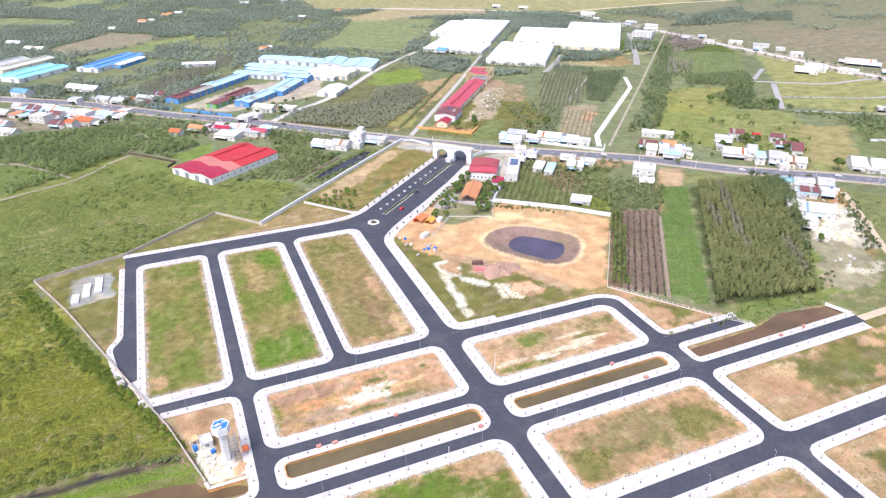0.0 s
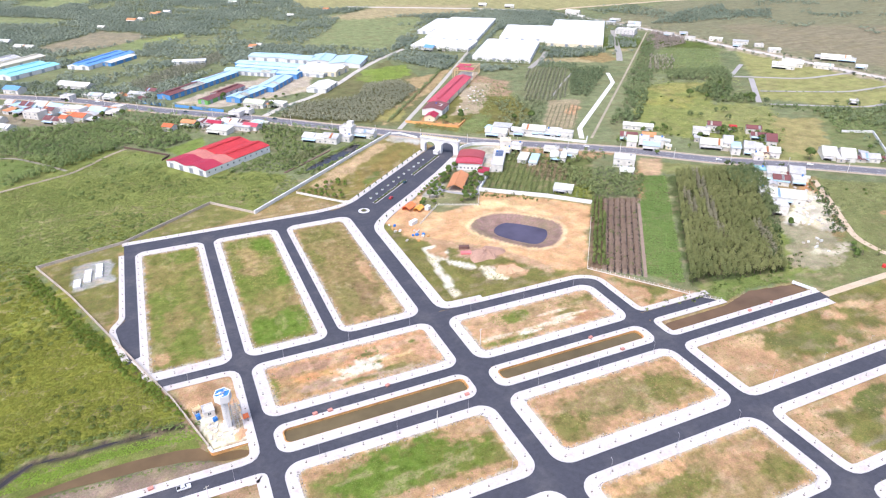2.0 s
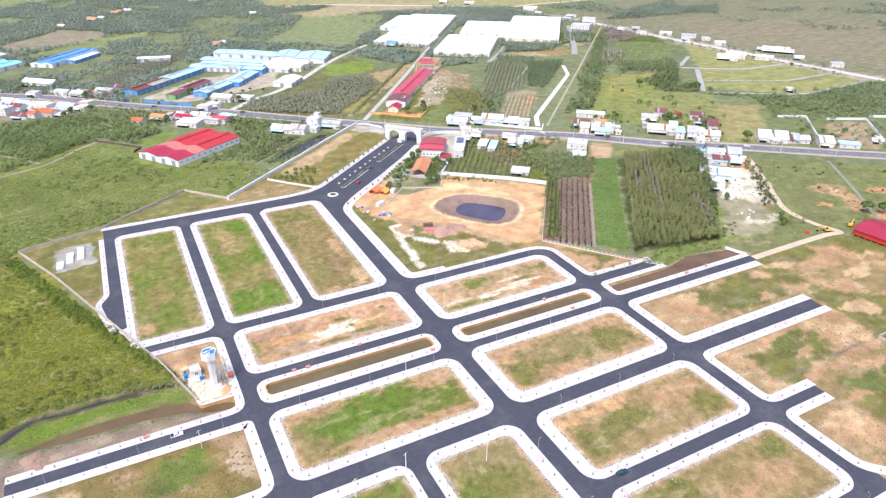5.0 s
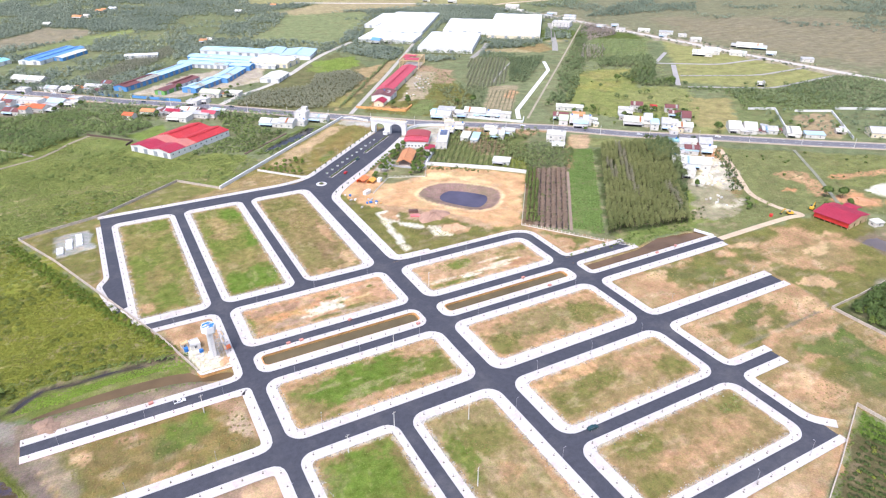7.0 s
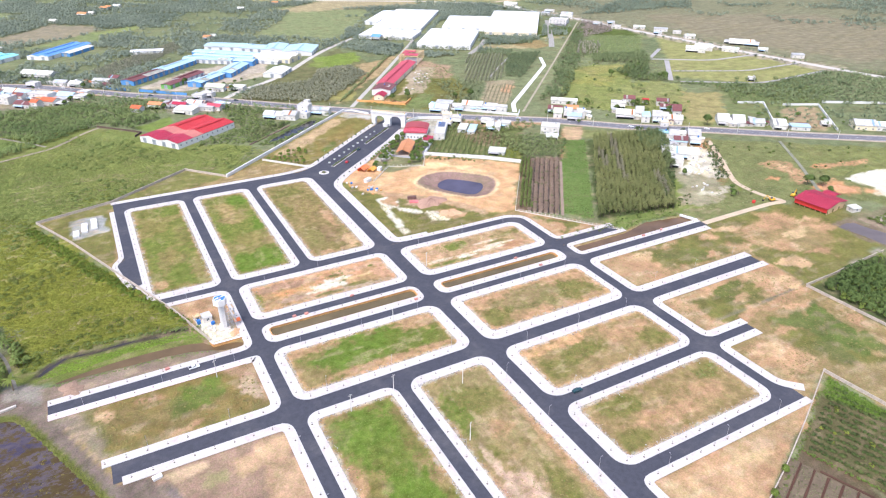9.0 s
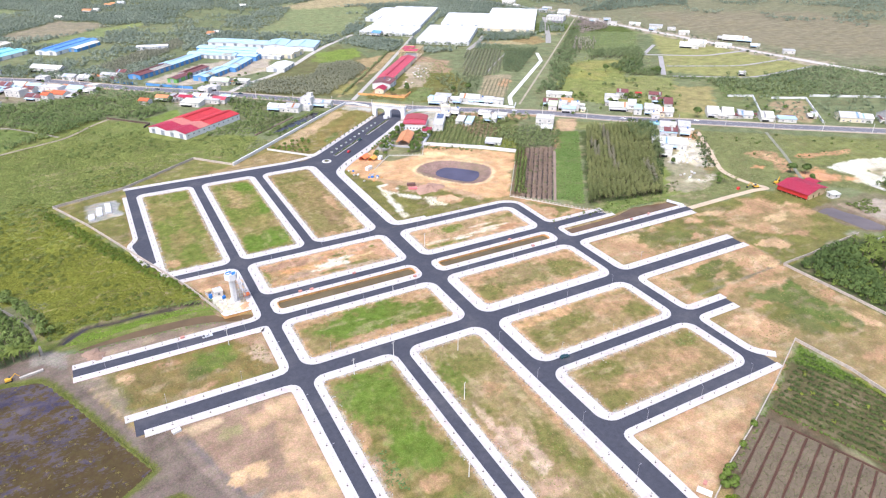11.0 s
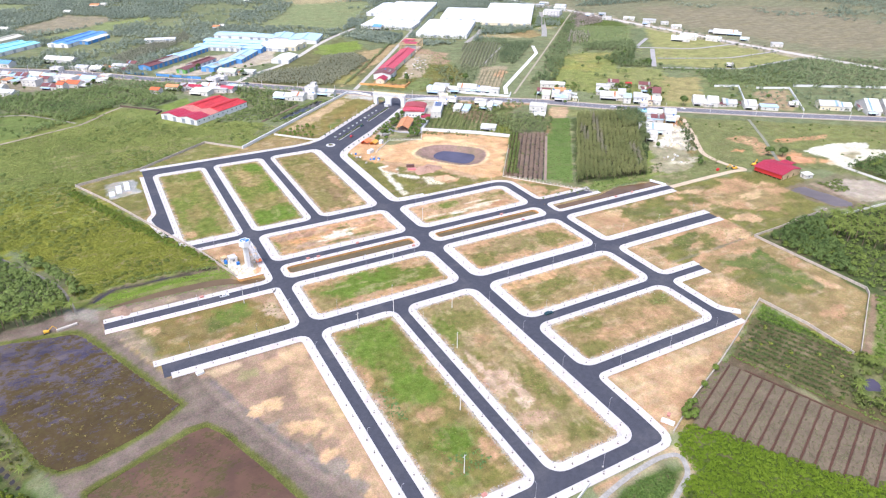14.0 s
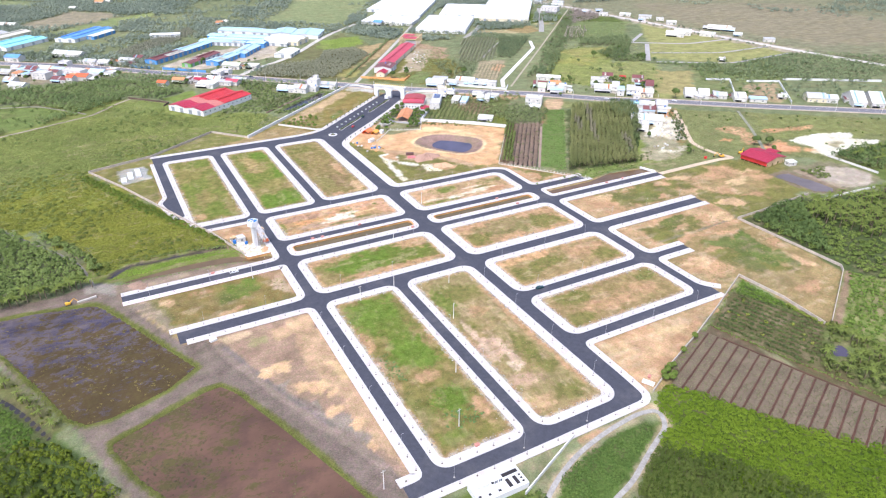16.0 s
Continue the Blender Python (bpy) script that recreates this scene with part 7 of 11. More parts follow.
for i, (x, y) in enumerate(((728, 1010), (734, 930), (764, 958), (742, 880), (776, 800), (746, 800), (784, 740), (798, 706), (806, 679), (792, 640), (815, 582), (827, 556), (806, 520), (812, 470), (760, 580), (764, 540), (776, 690), (752, 760))):
    house(x, y, -60 + 7 * (i % 5), 12 + 3 * (i % 4), 8, 3.6 + (i % 2), (G, LN, F)[i % 3], (R_WHITE, R_GREY, M_WHITE)[i % 3], M_WHITE, "low pale house on the far road", "far houses")


# low sheds and lean-tos crowded between the houses
crowd = random.Random(31)
SHED_ROOFS = [(R_WHITE, "white"), (R_GREY, "grey"), (R_MAROON, "brown-red"), (R_GREY, "rusty grey"), (R_SKY, "pale blue"), (R_WORN, "bleached white"), (R_TILE, "orange-brown")]
for a, b, n, wide in (((-140, 744), (-50, 672), 40, 18), ((30, 606), (80, 576), 18, 11), ((-110, 775), (-5, 722), 12, 10), ((355, 415), (385, 380), 5, 8), ((408, 382), (446, 328), 9, 9), ((262, 478), (320, 446), 8, 8), ((480, 318), (530, 262), 8, 10), ((560, 262), (640, 200), 10, 10), ((380, 300), (420, 280), 7, 12), ((90, 640), (110, 660), 4, 8)):
    for i in range(n):
        t, o = crowd.random(), crowd.uniform(-wide, wide)
        d = math.hypot(b[0] - a[0], b[1] - a[1])
        x, y = a[0] + (b[0] - a[0]) * t - (b[1] - a[1]) / d * o, a[1] + (b[1] - a[1]) * t + (b[0] - a[0]) / d * o
        if near_line(HIGHWAY, np.array([x]), np.array([y]))[0] < 14:
            continue
        rf, col = crowd.choice(SHED_ROOFS)
        house(x, y, HW + crowd.choice([0, 90]) + crowd.uniform(-6, 6), crowd.uniform(6, 13), crowd.uniform(4, 8), crowd.uniform(2.4, 3.6), crowd.choice([LN, G, LN]), rf, crowd.choice([M_WHITE, M_CONC, M_CREAM]), "low " + col + " roofed shed between houses", "sheds between the houses", "lean_to_shed")


# the red barn by the dirt road: crimson sheets on a timber frame, with an open gable
def red_barn():
    root = thing("red_barn", 386, 147.5, -0.05, -84, "red-roofed timber barn with an open boarded gable", "barn")
    bm = bmesh.new()
    gable(bm, 24.6, 28, 5.0, 2.4, 0.9, 0.2)
    part("roof", bm, R_CRIMSON, root)
    root.scale = (0.9, 0.88, 0.9)
    bm = bmesh.new()
    gable(bm, 9, 12, 4.2, 1.2, 0.6, 0.2)
    bm.transform(Matrix.Translation((-2, 19, 0)))
    part("porch_roof", bm, R_CRIMSON, root)
    bm = bmesh.new()
    box(bm, -12.3, -13.6, 1.3, -12.1, 13.6, 5.0)
    box(bm, -12.1, -13.7, 1.3, 12.3, -13.5, 5.0)
    part("wall", bm, M_RED_PAINT, root, "red sheet wall")
    for i in range(13):
        y = -13.4 + i * 2.1
        bm = bmesh.new()
        box(bm, 12.1, y, 0 if i % 4 else 2.6, 12.3, y + 1.8, 4.9 + 2.2 * (1 - abs(y + 0.9) / 14))
        part("gable_board", bm, M_TIMBER, root)
    for i in range(7):
        for s in (-1, 1):
            bm = bmesh.new()
            box(bm, -12.2 + i * 4.07 - 0.15, s * 13.3 - 0.15, -0.3, -12.2 + i * 4.07 + 0.15, s * 13.3 + 0.15, 5.1)
            part("post", bm, M_TIMBER, root)
    house(398, 131, -12, 7, 5, 2.8, LN, R_WHITE, M_WHITE, "small white hut beside the barn", "barn yard", "hut")


red_barn()


# the water tower: a white column under a six-sided tank with a blue and white top
def water_tower():
    root = thing("water_tower", -2.2, 190.5, -0.05, 0, "white water tower with a hexagonal tank and blue-white top", "water tower")
    bm = bmesh.new()
    box(bm, -1.3, -1.3, -0.4, 1.3, 1.3, 13.4)
    bmesh.ops.bevel(bm, geom=bm.edges[:], offset=0.25, segments=2, affect="EDGES")
    part("column", bm, M_WHITE, root)
    hexa = [(3.25 * math.cos(radians(60 * i + 8)), 3.25 * math.sin(radians(60 * i + 8))) for i in range(6)]
    bm = bmesh.new()
    tube(bm, (0, 0, 12.2), (0, 0, 13.6), 1.4, 3.1, 6)
    prism(bm, hexa, 13.6, 16.4)
    part("tank", bm, M_WHITE, root)
    inner = [(x * 0.9, y * 0.9) for x, y in hexa]
    bm = bmesh.new()
    ring(bm, hexa, inner, 16.4, 16.75)
    part("parapet", bm, M_WHITE, root)
    bm = bmesh.new()
    prism(bm, inner, 16.3, 16.45)
    part("tank_roof", bm, M_TARP_BLUE, root, "blue painted tank top")
    for plan in ([(-2.7, 0.1), (-0.6, 1.2), (0.2, 0.9), (-1.0, -0.2)], [(-2.2, -1.3), (0.2, -0.6), (0.5, -1.3), (-1.0, -2.2)], [(0.6, 1.9), (1.6, 1.6), (2.2, 0.9), (1.0, 1.1)]):
        bm = bmesh.new()
        prism(bm, plan, 16.4, 16.52)
        part("painted_panel", bm, M_WHITE, root, "white painted panel on the tank top")
    bm = bmesh.new()
    prism(bm, [(-0.3, -0.5), (0.9, -0.2), (0.7, 0.5), (-0.4, 0.3)], 16.4, 16.85)
    part("hatch", bm, M_METAL, root, "grey roof hatch")
    bm = bmesh.new()
    for s in (-0.25, 0.25):
        tube(bm, (s, -1.62, 0), (s, -1.62, 13), 0.04, 0.04, 5)
    for i in range(32):
        tube(bm, (-0.25, -1.62, 0.4 + i * 0.4), (0.25, -1.62, 0.4 + i * 0.4), 0.03, 0.03, 4)
    part("ladder", bm, M_METAL, root)
    bm = bmesh.new()
    box(bm, -2.6, -2.6, -0.3, 2.6, 2.6, 0.35)
    part("footing", bm, M_CONC, root)


water_tower()


# builders' scaffold still standing beside the column
def scaffold():
    root = thing("scaffold", 1.5, 190.3, -0.05, 4, "grey steel scaffold standing beside the water tower column", "scaffold")
    s, top = 1.8, 11.9
    feet = [(-s, -s), (0, -s), (s, -s), (s, 0), (s, s), (0, s), (-s, s), (-s, 0)]
    for x, y in feet:
        bm = bmesh.new()
        tube(bm, (x, y, -0.3), (x, y, top), 0.07, 0.07, 5)
        part("standard", bm, M_METAL, root)
    for k in range(6):
        z = 1.6 + 1.85 * k
        for (ax, ay), (bx, by) in zip(feet, feet[1:] + feet[:1]):
            bm = bmesh.new()
            tube(bm, (ax, ay, z), (bx, by, z), 0.055, 0.055, 5)
            if k < 5 and (k + ax + by) % 2 < 1.2:
                tube(bm, (ax, ay, z), (bx, by, z + 1.85), 0.045, 0.045, 4)
            part("ledger", bm, M_METAL, root)
        if k % 2:
            bm = bmesh.new()
            box(bm, s - 0.8, -s, z + 0.06, s - 0.1, s, z + 0.11)
            part("plank", bm, M_TIMBER, root)


scaffold()
house(-8.4, 201.2, 6, 4.2, 4.8, 2.4, F, M_WHITE, M_WHITE, "small white pump house in the tower yard", "tower yard", "pump_house")
house(-12.6, 203.2, 12, 2.8, 2.6, 2.2, F, M_TIMBER, M_CONC, "grey unfinished block hut in the tower yard", "tower yard", "hut")


# the treatment works: a flat white block with open tanks
def treatment_works():
    root = thing("treatment_works", 27.2, -26.6, -0.05, -0.5, "white flat-topped treatment works with open square tanks", "utility building")
    holes = [(2.8, 1.7, 9.3, 3.5), (2.8, -3.1, 4.5, 0.9), (5.8, -3.1, 7.4, 0.9), (8.2, -3.1, 9.3, -2.1), (8.2, -1.6, 9.3, -0.6), (8.2, -0.1, 9.3, 0.9)]
    xs, ys = [-9.6, 2.8, 4.5, 5.8, 7.4, 8.2, 9.3, 9.6], [-4.2, -3.1, -2.1, -1.6, -0.6, -0.1, 0.9, 1.7, 3.5, 4.2]
    bm = bmesh.new()
    for a, b in zip(xs, xs[1:]):
        for c, d in zip(ys, ys[1:]):
            if not any(h[0] <= (a + b) / 2 <= h[2] and h[1] <= (c + d) / 2 <= h[3] for h in holes):
                box(bm, a, c, -0.4, b, d, 2.3)
    bmesh.ops.remove_doubles(bm, verts=bm.verts[:], dist=0.001)
    part("body", bm, M_WHITE, root)
    # dark water filled near the rim, in place of the shade in deep tanks
    for a, b, c, d in holes:
        bm = bmesh.new()
        box(bm, a, b, -0.3, c, d, 1.9)
        part("tank_water", bm, M_DITCH, root, "dark water set high for an open tank's shade")
    bm = bmesh.new()
    box(bm, -8.0, 0.2, 2.3, -4.2, 4.0, 4.3)
    box(bm, -8.2, 0.0, 4.3, -4.0, 4.2, 4.5)
    part("cabin", bm, M_WHITE, root)
    for x, y in ((-1.6, 1.2), (-1.0, -2.6), (-8.6, -2.0), (-5.0, -2.6)):
        bm = bmesh.new()
        box(bm, x - 0.5, y - 0.4, 2.3, x + 0.5, y + 0.4, 2.5)
        part("hatch", bm, M_DARK, root)
    openings(root, 3.6, -0.2, 0, 2.9, 2)
    bm = bmesh.new()
    for x in (-9.75, 9.75):
        box(bm, x - 0.15, -4.45, -0.4, x + 0.15, 4.45, 2.5)
    for y in (-4.33, 4.33):
        box(bm, -9.6, y - 0.13, -0.4, 9.6, y + 0.13, 2.5)
    part("parapet", bm, M_WHITE, root)


treatment_works()

# ---- roads beyond the estate ----
def road_run(name, line, wide, mat, label, z=0.05, r=12):
    bm = bmesh.new()
    ribbon(bm, bend(line, r, 6), wide / 2, -wide / 2, z - 0.4, z)
    return tagged(part(name, bm, mat, None), label, "road", kind="structure")


def far_line(name, line, wide, mat, label, z=0.05):
    return road_run(name, line, wide, mat, label, z, 20)


M_LANE = surface("road_marking_white", (0.75, 0.74, 0.7), vary=0.1)
M_TRACK = surface("sandy_track", (0.55, 0.43, 0.3), vary=0.15, grain=0.8)
M_GREY_TRACK = surface("grey_gravel_track", (0.34, 0.32, 0.285), vary=0.25, grain=1.1, blotch=0.3)
road_run("road_highway", HIGHWAY, 13, M_OLD_ROAD, "worn grey asphalt highway", 0.1)
hw = bend(HIGHWAY, 12, 6)
for off in (-5.6, 5.6):
    bm = bmesh.new()
    ribbon(bm, offset(hw, off), 0.12, -0.12, 0.09, 0.115)
    tagged(part("trim_edge_line", bm, M_LANE, None), "white painted edge line on the highway", "road marking", kind="structure")
bm = bmesh.new()
for x, y, a in along(hw, 9.0):
    if -200 < x < 700:
        c, s = math.cos(a), math.sin(a)
        ribbon(bm, [(x, y), (x + 4 * c, y + 4 * s)], 0.09, -0.09, 0.09, 0.115)
tagged(part("trim_centre_line", bm, M_LANE, None), "broken white centre line on the highway", "road marking", kind="structure")
M_SHOULDER = surface("highway_verge_dirt", (0.45, 0.36, 0.27), vary=0.2)
for off in (-8.2, 8.2):
    bm = bmesh.new()
    ribbon(bm, offset(hw, off), 1.6, -1.6, -0.3, 0.06)
    tagged(part("trim_verge", bm, M_SHOULDER, None), "dusty dirt verge of the highway", "verge", kind="structure")
far_line("road_far", FAR_ROAD, 12, surface("far_pale_road", (0.55, 0.5, 0.44), vary=0.1), "pale far road across the plain")
far_line("road_far_branch", [(740, 1120), (777, 1131), (1027, 1145), (1400, 1120)], 10, M_TRACK, "pale far side road")
far_line("road_orchard_path", [(381, 562), (420, 604), (474, 657), (479, 644)], 2.2, M_GREY_TRACK, "grey path along the dark orchard")
far_line("road_north_lane", [(192, 520), (289, 652), (398, 805), (420, 840)], 4.4, surface("lane_concrete", (0.45, 0.42, 0.37), vary=0.15), "straight concrete lane to the factories")
road_run("road_white_lane", [(328, 431), (343, 456), (479, 587), (503, 629)], 4.4, surface("white_concrete_lane", (0.72, 0.7, 0.66), vary=0.08), "bright white concrete lane", 0.05, 3)
far_line("road_dirt_lane", [(336, 428), (500, 596), (738, 842)], 2.2, surface("shaded_dirt_lane", (0.36, 0.31, 0.22), vary=0.3), "straight dirt lane between trees")
far_line("road_factory_lane", [(83, 606), (111, 637), (149, 664), (187, 706), (227, 761), (272, 814), (330, 870)], 6.5, surface("pale_lane", (0.52, 0.48, 0.42), vary=0.25), "pale lane beside the blue factory")
far_line("road_hall_lane", [(430, 690), (480, 740), (505, 772)], 7, M_GREY_TRACK, "grey lane beside the white halls")
far_line("road_hall_side", [(560, 680), (590, 720), (700, 880)], 8, M_GREY_TRACK, "grey lane along the white hall")
road_run("track_east", [(294, 164.5), (330, 165), (360, 165), (372, 162), (366, 178), (368, 202), (412, 258), (428, 280)], 4.2, M_TRACK, "sandy dirt track from the road's end to the highway")
road_run("track_diagonal", [(410, 164), (445, 204), (482, 250)], 2.6, surface("dusty_gravel_track", (0.25, 0.245, 0.18), vary=0.3), "grey gravel track across the field")
road_run("track_south", [(16, -64), (34, -42), (48, -33), (62, -27), (80, -23), (97, -21.5), (106, -23.5), (102, -32), (86, -39), (70, -47), (58, -50), (30, -70), (6, -140), (-20, -240)], 1.9, M_GREY_TRACK, "curving grey gravel track below the estate")
road_run("track_wood", [(-150, 306), (-128, 271), (-106.5, 237), (-94, 214), (-90, 194), (-88, 182)], 1.3, surface("grey_earth_path", (0.22, 0.2, 0.16), vary=0.25), "narrow grey earth path between wood and scrub")
road_run("track_wood_north", [(-210, 600), (-117, 573.5), (-92, 544), (-77, 524)], 2.4, surface("trodden_earth", (0.3, 0.27, 0.21), vary=0.25), "narrow earth track between wood and clearing")
road_run("track_nw", [(-330, 400), (-117, 496), (-74, 516), (-64, 527), (-48, 549), (-35, 561)], 3, surface("earth_path", (0.32, 0.27, 0.19), vary=0.25), "narrow earth path between scrub and wood")
bm = bmesh.new()
ribbon(bm, bend([(74, 452), (97, 470), (119, 489)], 6), 0.9, -0.9, -0.6, 0.5)
tagged(part("trim_dyke", bm, surface("brown_dyke_earth", (0.2, 0.14, 0.1), vary=0.3), None), "brown earth dyke beside the dark pool", "dyke", kind="structure")
# the half-built estate far to the north-east
M_FAR_PAVE = surface("far_paving", (0.38, 0.355, 0.34), vary=0.15)
for line, w in (([(627, 555), (694, 511), (782, 510)], 5), ([(640, 537), (564, 456)], 6), ([(602, 489), (687, 447), (781, 448)], 4), ([(569, 446), (648, 397), (772, 404)], 4), ([(690, 600), (628, 556)], 5)):
    far_line("road_far_estate", line, w, M_FAR_PAVE, "pale road of a far half-built estate")


# ---- plants ----
CLEAR = [  # plans of buildings and yards that stay free of plants
    [(-14, 497), (18, 460), (80, 507), (48, 545)], [(-10, 710), (20, 680), (60, 640), (100, 640), (190, 640), (262, 790), (214, 860), (150, 905), (90, 860)],
    [(-200, 870), (-110, 840), (-95, 905), (-130, 965), (-160, 1020), (-200, 1010)], [(-100, 905), (-72, 858), (-8, 945), (-30, 980)],
    [(330, 850), (375, 785), (400, 795), (560, 1015), (490, 1065), (440, 1050)], [(365, 733), (430, 685), (512, 797), (635, 730), (570, 722), (700, 890), (635, 955), (530, 955), (450, 850)],
    [(232, 530), (250, 520), (335, 650), (370, 700), (348, 722), (310, 668)], [(560, 455), (640, 560), (790, 515), (790, 400), (640, 390)],
    [(-155, 770), (-150, 650), (-60, 650), (-28, 690), (-80, 740)], [(30, 615), (30, 570), (76, 565), (80, 590)], [(100, 530), (110, 500), (170, 500), (160, 530)],
]
FIELDS = [  # open fields north of the highway
    [(168, 545), (196, 528), (300, 670), (290, 690), (262, 640)], [(205, 520), (276, 466), (345, 560), (360, 640), (340, 690), (300, 640)],
    [(306, 466), (362, 538), (394, 524), (338, 458)], [(395, 404), (480, 350), (580, 440), (650, 545), (512, 595)], [(480, 300), (560, 240), (740, 400), (640, 470)], [(555, 605), (672, 735), (740, 690), (635, 576)],
    [(-149, 1089), (-101, 1146), (-68, 1208), (-10, 1161), (2, 1123), (-46, 1059), (-96, 1049), (-123, 1040)], [(-20, 1090), (56, 1133), (54, 1101), (3, 1050)], [(-125, 981), (-60, 1043), (1, 1088), (-9, 1000), (-92, 967)], [(-230, 1614), (-165, 1706), (-74, 1667), (-173, 1536)], [(-320, 1400), (-140, 1310), (-100, 1350), (-240, 1450)], [(307, 1198), (458, 1322), (627, 1251), (581, 1158), (339, 1164)],
    [(471, 736), (546, 712), (526, 683), (462, 721)], [(606, 761), (635, 748), (617, 726), (589, 738)], [(237, 764), (296, 773), (279, 715), (233, 699), (211, 714)], [(269, 695), (317, 714), (339, 728), (279, 644), (223, 584)], [(300, 1340), (770, 1125), (1060, 1140), (1200, 1600), (300, 1700)], [(792, 700), (806, 420), (900, 60), (1500, 0), (1900, 900), (1060, 1130), (780, 1000)], [(-34, 802), (86, 946), (90, 890), (-13, 754)], [(520, 720), (575, 735), (570, 690), (530, 680)],
]
STREETS = [HIGHWAY, FAR_ROAD, [(192, 520), (289, 652), (398, 805)], [(326, 430), (479, 587), (503, 629)], [(336, 428), (500, 596), (738, 842)], [(83, 606), (111, 637), (149, 664), (187, 706), (227, 761), (330, 870)], [(430, 690), (505, 772)], [(560, 680), (590, 720), (700, 880)]]


def spots(plan, step, seed, keep=None, clear=True, rows=None, jit=0.42):
    """Jittered grid points inside a plan; rows: heading in degrees and row spacing, for planted rows."""
    rng = np.random.RandomState(seed)
    p = np.array(plan, float)
    c = p.mean(0)
    a = radians(rows[0]) if rows else 0.0
    gap = rows[1] if rows else step
    rot = np.array([[math.cos(a), math.sin(a)], [-math.sin(a), math.cos(a)]])
    q = (p - c) @ rot.T
    u, v = np.meshgrid(np.arange(q[:, 0].min(), q[:, 0].max(), step), np.arange(q[:, 1].min(), q[:, 1].max(), gap))
    w = np.c_[u.ravel(), v.ravel()]
    j = jit * (np.array([step, gap]) if not rows else np.array([step, min(gap, step) * 0.4]))
    w = w + rng.uniform(-1, 1, w.shape) * j
    w = w @ rot + c
    w = w[inside(plan, w[:, 0], w[:, 1]) > 0]
    if keep is not None:
        w = w[keep(w[:, 0], w[:, 1], rng.rand(len(w)))]
    if clear:
        bad = np.zeros(len(w), bool)
        for plan_c in CLEAR:
            bad |= inside(plan_c, w[:, 0], w[:, 1]) > -1
        for line in STREETS:
            bad |= near_line(line, w[:, 0], w[:, 1]) < (9 if line in (HIGHWAY, FAR_ROAD) else 5)
        w = w[~bad]
    return w


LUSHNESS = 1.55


def plants(pts, r, h, n, leaf, tints, seed, stem=0.0, base=-0.2, squash=1.0, lie=0.0):
    """Leaf by leaf: crowns of small leaf sprays over the points. r, h: ranges of radius and height; stem: the bare part of the height; lie: how flat the leaves lie."""
    rng = np.random.RandomState(seed)
    k = len(pts)
    size = rng.uniform(0, 1, k)
    rad, hei = r[0] + (r[1] - r[0]) * size, h[0] + (h[1] - h[0]) * np.clip(size + rng.uniform(-0.3, 0.3, k), 0, 1)
    low = hei * stem
    mid, half = (low + hei) / 2, (hei - low) / 2
    tone = rng.uniform(0, 1, (k, 1))
    broad = fbm(pts[:, 0], pts[:, 1], 40, seed)[:, None]
    mixed = np.clip(0.4 * tone + 1.4 * (broad - 0.27), 0, 1)
    tint = LUSHNESS * (np.array(tints[0]) * (1 - mixed) + np.array(tints[1]) * mixed)
    # leaf sprays on a lumpy shell
    d = rng.normal(size=(k, n, 3))
    d[..., 2] = np.abs(d[..., 2]) * 1.1 - 0.35
    d /= np.linalg.norm(d, axis=2, keepdims=True)
    lobes = rng.normal(size=(k, 3, 3))
    lobes /= np.linalg.norm(lobes, axis=2, keepdims=True)
    lump = np.max(np.einsum("kni,kmi->knm", d, lobes), axis=2)
    shell = (0.62 + 0.38 * np.clip(lump, 0, 1)) * rng.uniform(0.75, 1.08, (k, n))
    cen = d * shell[..., None] * np.stack([rad, rad, half * squash], 1)[:, None]
    cen += np.c_[pts, base + mid][:, None]
    nor = d + 0.45 * rng.normal(size=d.shape)
    nor[..., 2] += lie
    nor /= np.linalg.norm(nor, axis=2, keepdims=True)
    t1 = np.cross(nor, rng.normal(size=d.shape))
    t1 /= np.linalg.norm(t1, axis=2, keepdims=True)
    t2 = np.cross(nor, t1)
    s = leaf * rng.uniform(0.6, 1.35, (k, n, 1))
    a, b = t1 * s, t2 * s * rng.uniform(0.5, 0.95, (k, n, 1))
    verts = np.stack([cen - a - b * 0.6, cen + a - b * 0.6, cen + b * 1.25], 2).reshape(-1, 3)
    way = 0.8 * d + 0.22 * nor * np.sign((nor * d).sum(2, keepdims=True) + 1e-6)
    way[..., 2] += 0.3 + 0.45 * lie
    way /= np.linalg.norm(way, axis=2, keepdims=True)
    cols = np.c_[np.repeat(tint, n * 3, axis=0), np.repeat(way.reshape(-1, 3), 3, axis=0)]
    faces = np.arange(len(verts)).reshape(-1, 3)
    if stem > 0 and leaf < 0.9:
        ang = np.array([0, 2.1, 4.2])
        off = np.stack([np.cos(ang), np.sin(ang), 0 * ang], 1)
        foot = np.c_[pts, np.full(k, base - 0.3)]
        top = np.c_[pts, base + mid]
        w = (0.02 * hei + 0.03)[:, None, None]
        lo, up = foot[:, None] + off * w, top[:, None] + off * w * 0.4
        tv = np.stack([lo, np.roll(lo, -1, 1), up], 2).reshape(-1, 3)
        faces = np.r_[faces, len(verts) + np.arange(len(tv)).reshape(-1, 3)]
        verts = np.r_[verts, tv]
        out = np.tile(np.repeat(off + np.roll(off, -1, 0), 3, axis=0), (k, 1))
        out /= np.linalg.norm(out, axis=1, keepdims=True)
        cols = np.r_[cols, np.c_[np.tile(np.array((0.16, 0.125, 0.09)), (len(tv), 1)), out]]
    return verts, faces, cols


